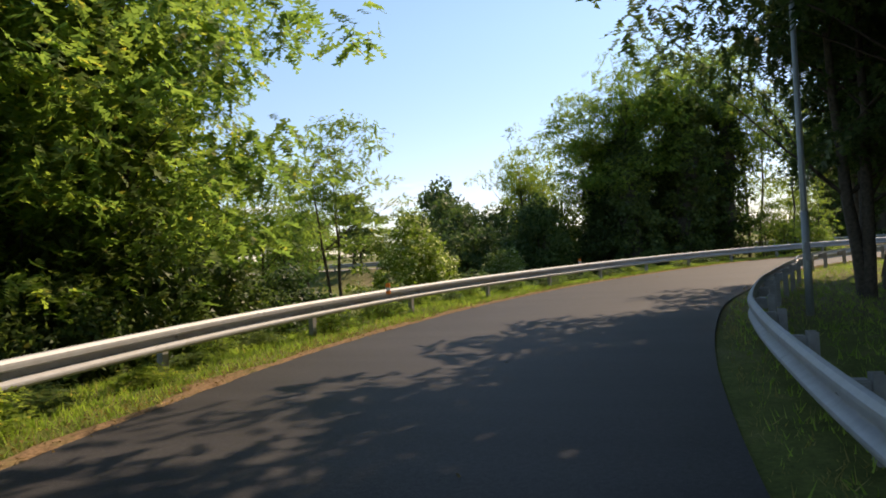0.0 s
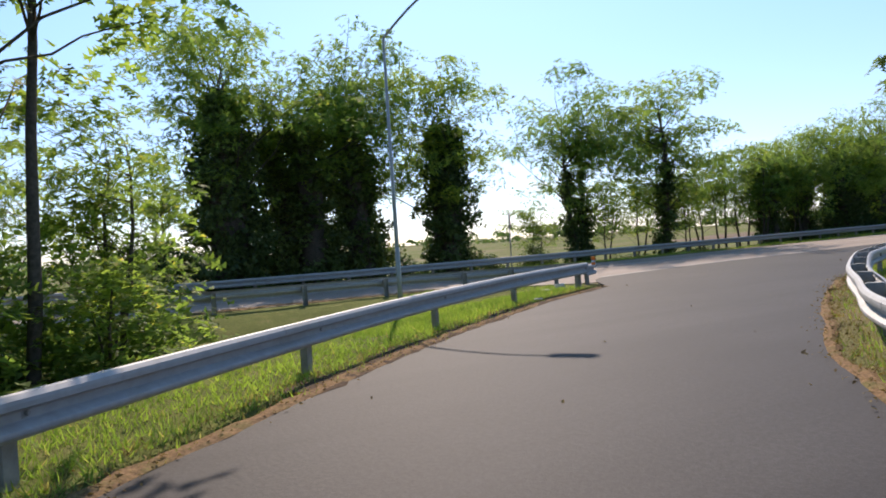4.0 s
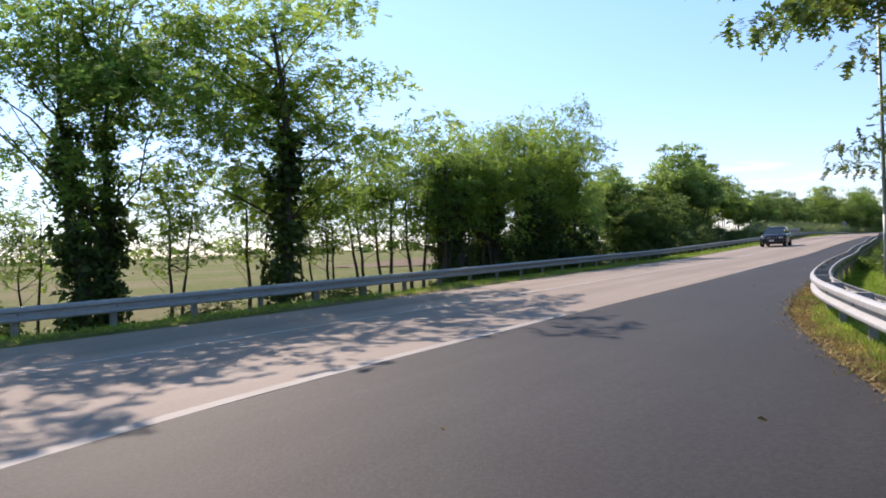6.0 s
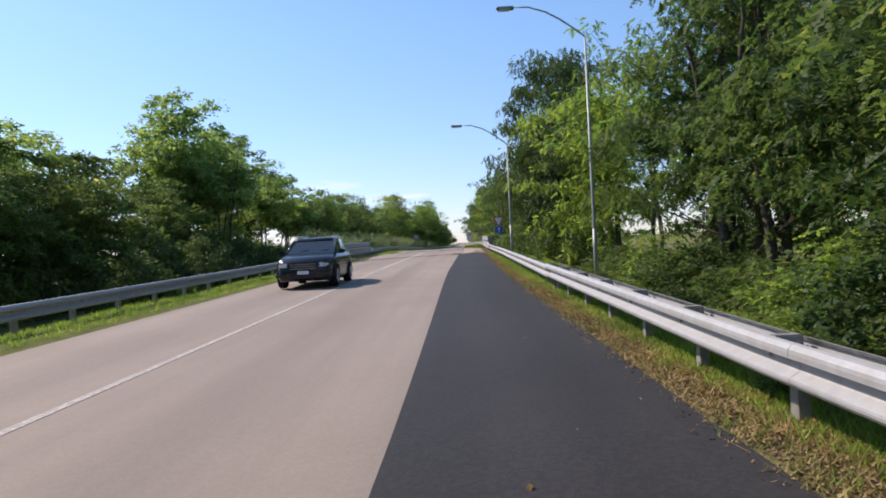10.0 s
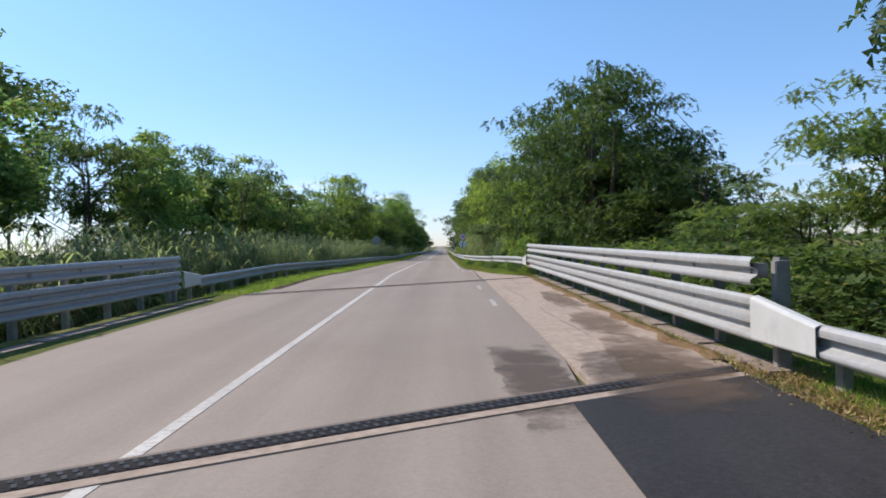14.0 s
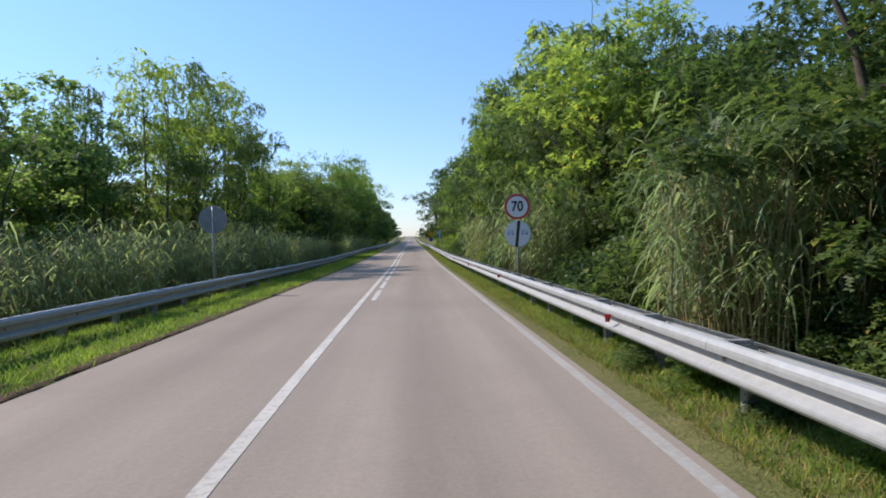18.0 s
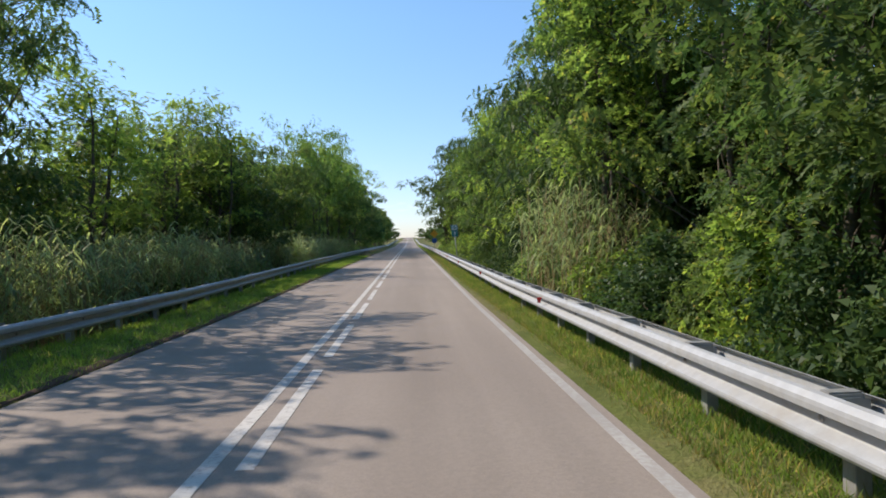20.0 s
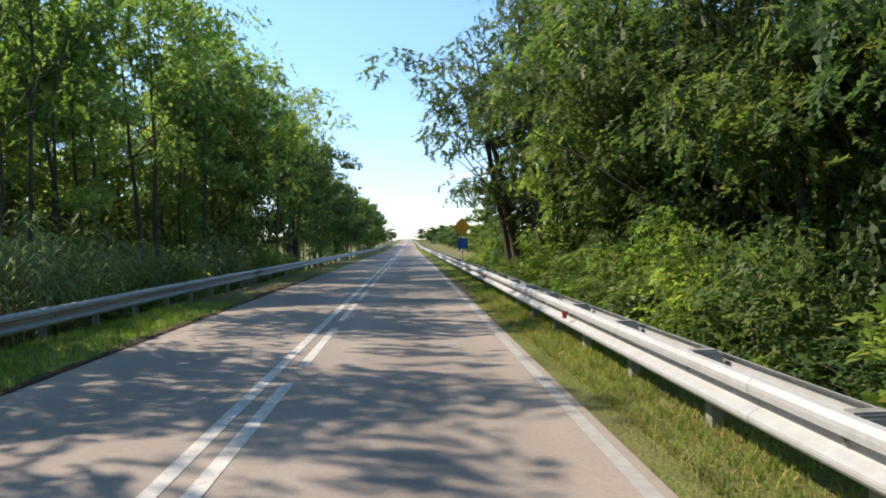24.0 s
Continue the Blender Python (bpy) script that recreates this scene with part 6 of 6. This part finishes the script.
def band(n, y0, y1, xa, xb, seed):
    r = np.random.default_rng(seed)
    y = r.uniform(y0, y1, n)
    return np.stack([xa(y) + (xb(y) - xa(y)) * r.random(n), y], 1)


def along(n, pts, d0, d1, seed):
    r = np.random.default_rng(seed)
    p = resample(smooth(pts, 0.5), 0.25)
    s = side(p)
    i = r.integers(0, len(p), n)
    return p[i] + s[i] * (d0 + (d1 - d0) * r.random((n, 1))) + r.normal(0, 0.12, (n, 2))


def edge_r(y):
    return np.interp(y, [-85, -82, -71, -61, -50, -42, -20, 7, 8, 25, 28.5, 33, 38, 900], [12.4, 11.05, 7.45, 6.72, 6.25, 6.0, 5.5, 5.5, 5.8, 5.6, 4.1, 3.55, 3.25, 3.15])


xy = np.vstack([band(46000, -84, 6, lambda y: edge_r(y) + 0.12, lambda y: edge_r(y) + 1.5, 2), band(9000, -84, 6, lambda y: edge_r(y) + 1.4, lambda y: edge_r(y) + 2.8, 20),
                band(9000, 150, 260, lambda y: edge_r(y), lambda y: edge_r(y) + 2.5, 3), band(34000, 34, 150, lambda y: 0 * y - 2.72, lambda y: 0 * y - 4.8, 4), band(3000, 20, 36, lambda y: 0 * y - 3.3, lambda y: 0 * y - 5.0, 10),
                band(22000, -100, 0, lambda y: xc(y) - 3.5, lambda y: xc(y) - 6.5, 5), along(34000, RAMP_L, 0.2, 2.6, 6), along(12000, RAMP_R, -0.2, -4.0, 7),
                along(9000, [(11.5, -96), (9.4, -92.5), (7.4, -89.3)], 0.1, 4.5, 8)])
xy = xy[outside(xy[:, 0], xy[:, 1]) > 0.04]
blades("verge_grass", xy, 0.04, 0.15, M_GRASS, "short green grass on the road verges")
xy = np.vstack([band(42000, 27, 112, lambda y: edge_r(y) - 0.03, lambda y: edge_r(y) + 1.3, 1), band(18000, 100, 165, lambda y: edge_r(y) - 0.03, lambda y: edge_r(y) + 1.3, 9)])
xy = xy[outside(xy[:, 0], xy[:, 1]) > 0.0]
blades("short_verge_grass", xy, 0.03, 0.12, M_OLIVE, "short olive grass between the asphalt and the barrier", 0.006)
xy = np.vstack([band(16000, 30, 150, lambda y: edge_r(y) - 0.12, lambda y: edge_r(y) + 0.3, 11), band(9000, 30, 150, lambda y: edge_r(y) + 0.2, lambda y: edge_r(y) + 0.9, 16), band(16000, -84, 6, lambda y: edge_r(y) - 0.03, lambda y: edge_r(y) + 0.28 + 0.25 * np.sin(y * 0.9) + 0.2 * np.sin(y * 2.3 + 1), 12), along(7000, RAMP_L, 0.05, 0.6, 13),
                along(3000, RAMP_R, 0.0, -0.5, 14)])
xy = xy[outside(xy[:, 0], xy[:, 1]) > -0.04]
xy = np.vstack([xy, band(1800, 7.4, 26, lambda y: 0 * y + 5.35, lambda y: 0 * y + 5.62, 15)])
blades("dry_verge_grass", xy, 0.03, 0.12, M_DRYGRASS, "dry straw-coloured grass along the asphalt edge", 0.006)


def patchy(q, level):
    """Those of the places q that lie in patches along the way."""
    return q[np.sin(q[:, 1] * 0.9) + np.sin(q[:, 1] * 2.3 + 1) + 0.8 * np.sin(q[:, 1] * 5.1 + q[:, 0] * 3) > level]


blades("matted_dead_grass", np.vstack([along(13000, MERGE_R, -0.08, -0.62, 51), patchy(along(9000, MERGE_R, -0.4, -1.0, 52), 0.2)]), 0.03, 0.085, M_STRAW, "matted dead grass over bare soil beside the merging lane", 0.007, 3, True, 1.1)
blades("sparse_verge_grass", np.vstack([patchy(along(6000, MERGE_R, -0.15, -0.6, 53), 0.8), along(11000, MERGE_R, -0.6, -1.05, 54)]), 0.03, 0.12, M_GRASS, "sparse green grass between the soil and the barrier", 0.006, 3, True)


# ---------------------------------------------------------------- leaf litter along the asphalt edges
def litter_strip(name, line, inward, outward, label, seed, mat=M_DEBRIS):
    """A ragged layer of dry leaves and soil along an edge line; outward: to the left of its way when positive."""
    p = resample(np.array(line, float), 0.22)
    s = side(p)
    n = len(p)
    sg = 1.0 if outward > 0 else -1.0
    u = np.arange(n)
    wob = np.array([noise.noise(Vector((i * 0.23, seed, 0))) + 0.6 * noise.noise(Vector((i * 0.8, seed + 5, 0))) for i in u])
    wob2 = np.array([noise.noise(Vector((i * 0.13, seed + 9, 0))) + 0.5 * noise.noise(Vector((i * 0.6, seed + 3, 0))) for i in u])
    d0 = -inward * (0.55 + 0.9 * wob)
    d1 = abs(outward) * (0.7 + 1.1 * wob2)
    cols = []
    for t, lift in ((0.0, 0.013), (0.2, 0.03), (0.6, 0.036), (1.0, 0.004)):
        d = d0 + (d1 - d0) * t
        c = p + s * (sg * d)[:, None]
        cols.append(np.column_stack([c, zr(c[:, 1]) + lift + 0.006 * np.sin(u * 1.7 + t * 9)]))
    v = np.vstack(cols)
    f = [(k * n + i, (k + 1) * n + i, (k + 1) * n + i + 1, k * n + i + 1) for k in range(3) for i in range(n - 1)]
    return tagged(new(name, mesh_np(name, v, np.array(f), mat)), label, "leaf litter", "", "stuff")


ramp_out, ramp_in = smooth(RAMP_L, 0.5), smooth(RAMP_R, 0.5)
litter_strip("leaf_litter", ramp_in[ramp_in[:, 0] < 40], 0.05, -0.18, "brown dry leaves inside the bend", 7)
litter_strip("leaf_litter", ramp_out[ramp_out[:, 0] < 75], 0.06, 0.35, "thin dry litter along the outer asphalt edge", 11)
litter_strip("dark_edge", ramp_out[ramp_out[:, 0] < 15], 0.1, 0.65, "dark crumbly soil edge of the island", 12, M_DARK_GROUND)
isl = np.array([(xc(y) + 3.62, y) for y in np.arange(-150, -87.9, 0.5)])
litter_strip("leaf_litter", isl, 0.06, -0.5, "brown soil and litter at the island edge", 13)
# dark ragged strip along the left asphalt edge
lv = np.array([(-float(np.interp(y, [26, 36], [3.14, 2.72])), y) for y in np.arange(22, 165, 0.4)])
litter_strip("dark_edge", lv, 0.02, 0.3, "dark ragged strip between the asphalt and the grass", 23, M_DARK_GROUND)
br = np.array([(5.42, y) for y in np.arange(7.4, 24.8, 0.3)])
litter_strip("leaf_litter", br, 0.22, -0.16, "soil and moss gathered against the bridge kerb", 17)


def scatter(name, xy, lift, size, mat, label, seed):
    r = np.random.default_rng(seed)
    n = len(xy)
    p = np.column_stack([xy, zr(xy[:, 1]) + lift + 0.02 * r.random(n)])
    a = r.random(n) * 6.28318
    ax = np.stack([np.cos(a), np.sin(a), r.normal(0, 0.3, n)], 1)
    b = np.stack([-np.sin(a), np.cos(a), r.normal(0, 0.3, n)], 1)
    s = size * (0.5 + r.random((n, 1)))
    v = np.stack([p - ax * s, p + b * s * 0.5, p + ax * s, p - b * s * 0.5 + (0, 0, 0.012)], 1).reshape(-1, 3)
    return tagged(new(name, mesh_np(name, v, np.arange(4 * n).reshape(n, 4), mat)), label, "fallen leaves", "", "stuff")


M_FALLEN = leaf_material("fallen_leaves", (0.13, 0.08, 0.035), (0.3, 0.2, 0.09), (0.5, 0.4, 0.2), 0.15, 0.7, 0.9)
lx = np.vstack([along(3500, MERGE_R, 0.06, -0.9, 31), along(2600, [q for q in RAMP_R if q[0] < 42], 0.05, -0.4, 32), along(4000, [q for q in RAMP_L if q[0] < 70], -0.02, 0.5, 33),
                np.stack([np.random.default_rng(34).uniform(3.4, 4.6, 1800) + xc(np.linspace(-110, -88, 1800)), np.linspace(-110, -88, 1800)], 1)])
clods = along(60000, MERGE_R, -0.08, -0.6, 41)
clods = np.vstack([clods, patchy(along(20000, MERGE_R, -0.3, -0.95, 42), 0.1)])
scatter("soil_crumbs", clods, 0.002, 0.017, M_EARTH, "crumbled brown soil and matted dead grass at the asphalt edge", 43)
scatter("fallen_leaves", lx, 0.03, 0.02, M_FALLEN, "curled brown leaves scattered along the asphalt edge", 35)
rl = np.random.default_rng(36)
w = rl.random((90, 1))
ii_ = rl.integers(0, 250, 90)
scatter("stray_leaves", ramp_l[ii_] * w + ramp_r[ii_] * (1 - w), 0.016, 0.035, M_FALLEN, "single dry leaves lying on the dark asphalt", 37)


# ---------------------------------------------------------------- oncoming car, standing
M_CARPAINT = plain("dark_blue_car_paint", (0.018, 0.021, 0.028), 0.22, 0.3, 0.08, 3, 0, 0.6)
M_GLASSDARK = plain("dark_car_glass", (0.02, 0.025, 0.03), 0.06, 0.0, 0.05, 2, 0, 0.8)
M_TRIM = plain("black_car_plastic", (0.018, 0.018, 0.019), 0.6, 0, 0.2, 20)
M_LENS = plain("clear_headlight", (0.75, 0.78, 0.8), 0.12, 0.2, 0.05, 10)
M_ALLOY = plain("silver_alloy", (0.55, 0.55, 0.56), 0.3, 0.8, 0.08, 10)


def loft(bm, rings, close_ends=True):
    vs = [[bm.verts.new(p) for p in r] for r in rings]
    k = len(vs[0])
    for a, b in zip(vs[:-1], vs[1:]):
        for j in range(k):
            bm.faces.new((a[j], a[(j + 1) % k], b[(j + 1) % k], b[j]))
    if close_ends:
        bm.faces.new(vs[0][::-1])
        bm.faces.new(vs[-1])
    return bm


def suv(x, y, rz, label):
    """A sport utility car with its front at its own -y."""
    th = thing("car", (x, y, z1(y)), label, "car", "", "", rz)

    def section(yy, hw, zb, zt, crown):
        half = [(hw * 0.9, zb), (hw * 0.985, zb + 0.16), (hw, zb + 0.38), (hw * 0.985, zt - 0.16), (hw * 0.94, zt - 0.03), (hw * 0.8, zt + crown * 0.7)]
        return [(a, yy, b) for a, b in half] + [(-a, yy, b) for a, b in half[::-1]]
    bm = bmesh.new()
    loft(bm, [section(*q) for q in ((-2.2, 0.70, 0.34, 0.72, 0.02), (-2.14, 0.80, 0.26, 0.82, 0.03), (-1.95, 0.88, 0.22, 0.93, 0.04), (-1.5, 0.915, 0.2, 0.99, 0.05), (-0.95, 0.925, 0.2, 1.04, 0.05),
                                    (0.2, 0.925, 0.2, 1.06, 0.04), (1.4, 0.925, 0.2, 1.08, 0.04), (1.95, 0.9, 0.24, 1.08, 0.03), (2.15, 0.84, 0.3, 1.02, 0.02), (2.2, 0.78, 0.36, 0.96, 0.02))])
    part("body", from_bm("body", bm, M_CARPAINT, True), th)

    def cab(yy, hwb, hwt, zb, zt):
        return [(hwb, yy[0], zb), (hwt, yy[1], zt), (-hwt, yy[1], zt), (-hwb, yy[0], zb)]
    bm = bmesh.new()
    loft(bm, [cab((-0.98, -0.94), 0.8, 0.79, 1.04, 1.09), cab((-0.4, -0.18), 0.82, 0.66, 1.04, 1.53), cab((0.6, 0.6), 0.83, 0.66, 1.05, 1.6), cab((1.5, 1.4), 0.82, 0.64, 1.06, 1.57), cab((2.05, 1.85), 0.76, 0.6, 1.05, 1.42)])
    part("glazing", from_bm("glazing", bm, M_GLASSDARK), th, "dark tinted windows")
    bm = bmesh.new()
    loft(bm, [[(s * a, yy, z + dz) for s, a, dz in ((1, w * 0.98, -0.03), (1, w * 0.8, 0.03), (-1, w * 0.8, 0.03), (-1, w * 0.98, -0.03))] for yy, w, z in ((-0.22, 0.68, 1.535), (0.1, 0.69, 1.58), (0.7, 0.69, 1.605), (1.4, 0.67, 1.58), (1.9, 0.62, 1.5))])
    part("roof", from_bm("roof", bm, M_CARPAINT, True), th)
    for s in (-1, 1):
        bm = bmesh.new()
        add_tube(bm, [(s * 0.83, -0.98, 1.05), (s * 0.74, -0.5, 1.36), (s * 0.67, -0.2, 1.54)], [0.035, 0.032, 0.03], 6)
        part("pillar", from_bm("pillar", bm, M_CARPAINT, True), th)
        bm = bmesh.new()
        add_tube(bm, [(s * 0.6, -0.1, 1.63), (s * 0.6, 0.6, 1.67), (s * 0.58, 1.6, 1.63)], [0.018, 0.018, 0.018], 6)
        part("roof_rail", from_bm("roof_rail", bm, M_ALLOY, True), th)
        bm = bmesh.new()
        add_box(bm, s * 1.0, -0.72, 1.12, 0.2, 0.1, 0.14, 0.035)
        part("door_mirror", from_bm("door_mirror", bm, M_CARPAINT), th)
        bm = bmesh.new()
        add_box(bm, s * 0.64, -2.13, 0.74, 0.3, 0.12, 0.13, 0.03, s * 16)
        hl = part("headlight", from_bm("headlight", bm, M_LENS), th, "clear headlight")
        bm = bmesh.new()
        add_box(bm, s * 0.62, -2.2, 0.69, 0.24, 0.02, 0.025)
        part("light_strip", from_bm("light_strip", bm, M_SIGNWHITE), hl)
        bm = bmesh.new()
        add_box(bm, s * 0.66, -2.14, 0.43, 0.22, 0.12, 0.12, 0.02, s * 14)
        part("fog_lamp_bezel", from_bm("fog_lamp_bezel", bm, M_TRIM), th)
        for yy in (-1.42, 1.3):
            bm = bmesh.new()
            bmesh.ops.create_cone(bm, cap_ends=True, segments=28, radius1=0.35, radius2=0.35, depth=0.24, matrix=pose(s * 0.83, yy, 0.345, 0, 90, 0))
            es = [e for e in bm.edges if e.is_boundary is False and len(e.link_faces) == 2 and any(len(f.verts) > 4 for f in e.link_faces)]
            bmesh.ops.bevel(bm, geom=es, offset=0.035, segments=2, affect="EDGES")
            wheel = part("wheel", from_bm("tyre", bm, M_RUBBER, True), th, "black tyre")
            bm = bmesh.new()
            bmesh.ops.create_cone(bm, cap_ends=True, segments=24, radius1=0.22, radius2=0.23, depth=0.02, matrix=pose(s * 0.956, yy, 0.345, 0, 90, 0))
            for k in range(5):
                t = 6.28318 * k / 5
                add_tube(bm, [(s * 0.966, yy, 0.345), (s * 0.964, yy + 0.21 * math.sin(t), 0.345 + 0.21 * math.cos(t))], [0.03, 0.024], 6)
            part("rim", from_bm("rim", bm, M_ALLOY), wheel)
            bm = bmesh.new()
            add_tube(bm, [(s * 0.93, yy + 0.41 * math.cos(t), 0.345 + 0.41 * math.sin(t)) for t in np.linspace(0.0, 3.14, 13)], [0.035] * 13, 6)
            part("wheel_arch", from_bm("wheel_arch", bm, M_TRIM), th)
    bm = bmesh.new()
    add_box(bm, 0, -2.2, 0.69, 0.86, 0.06, 0.24, 0.03)
    gr = part("grille", from_bm("grille", bm, M_TRIM), th, "black grille with bright slats")
    for k in range(3):
        bm = bmesh.new()
        add_box(bm, 0, -2.235, 0.62 + 0.07 * k, 0.8, 0.02, 0.014)
        part("slat", from_bm("slat", bm, M_ALLOY), gr)
    bm = bmesh.new()
    add_box(bm, 0, -2.17, 0.4, 0.9, 0.1, 0.14, 0.03)
    part("lower_intake", from_bm("lower_intake", bm, M_TRIM), th)
    bm = bmesh.new()
    add_box(bm, 0, -2.235, 0.5, 0.36, 0.02, 0.11, 0.006)
    part("plate", from_bm("plate", bm, M_SIGNWHITE), th, "plain white plate")
    for s in (-0.6, 0.1):
        bm = bmesh.new()
        add_tube(bm, [(s, -0.86, 1.12), (s + 0.5, -0.78, 1.2)], [0.01, 0.008], 5)
        part("wiper", from_bm("wiper", bm, M_TRIM), th)
    return th


suv(-1.1, -21.8, 1.2, "dark blue sport utility car facing on the opposite lane")


# ---------------------------------------------------------------- rubbish on the island
def crumpled(name, x, y, sx, sy, sz, rz, label, mat, seed):
    """A crushed carton or sheet with dented faces."""
    r = random.Random(seed)
    bm = bmesh.new()
    bmesh.ops.create_cube(bm, size=1)
    bmesh.ops.subdivide_edges(bm, edges=bm.edges[:], cuts=2, use_grid_fill=True)
    for v in bm.verts:
        v.co = Vector((v.co.x * sx * (1 + r.uniform(-0.15, 0.15)), v.co.y * sy * (1 + r.uniform(-0.15, 0.15)), (v.co.z + 0.5) * sz * (1 + r.uniform(-0.4, 0.3))))
    ob = new(name, from_bm(name, bm, mat))
    ob.matrix_world = pose(x, y, gz(x, y) + 0.03, r.uniform(-5, 5), r.uniform(-5, 5), rz)
    return tagged(ob, label, "litter", "rubbish on the island")


M_CARD = plain("white_card", (0.7, 0.7, 0.68), 0.7, 0, 0.12, 12, 0, 0.3, (0.45, 0.4, 0.33), 6)
crumpled("crushed_carton", 6.72, -89.13, 0.26, 0.14, 0.09, 35, "crushed white carton lying in the grass", M_CARD, 1)
crumpled("paper_sheet", 6.89, -89.78, 0.28, 0.1, 0.02, 20, "crumpled white paper strip lying in the grass", M_CARD, 2)
crumpled("paper_scrap", 8.99, -91.59, 0.16, 0.1, 0.03, 70, "small white paper scrap on brown soil", M_CARD, 3)
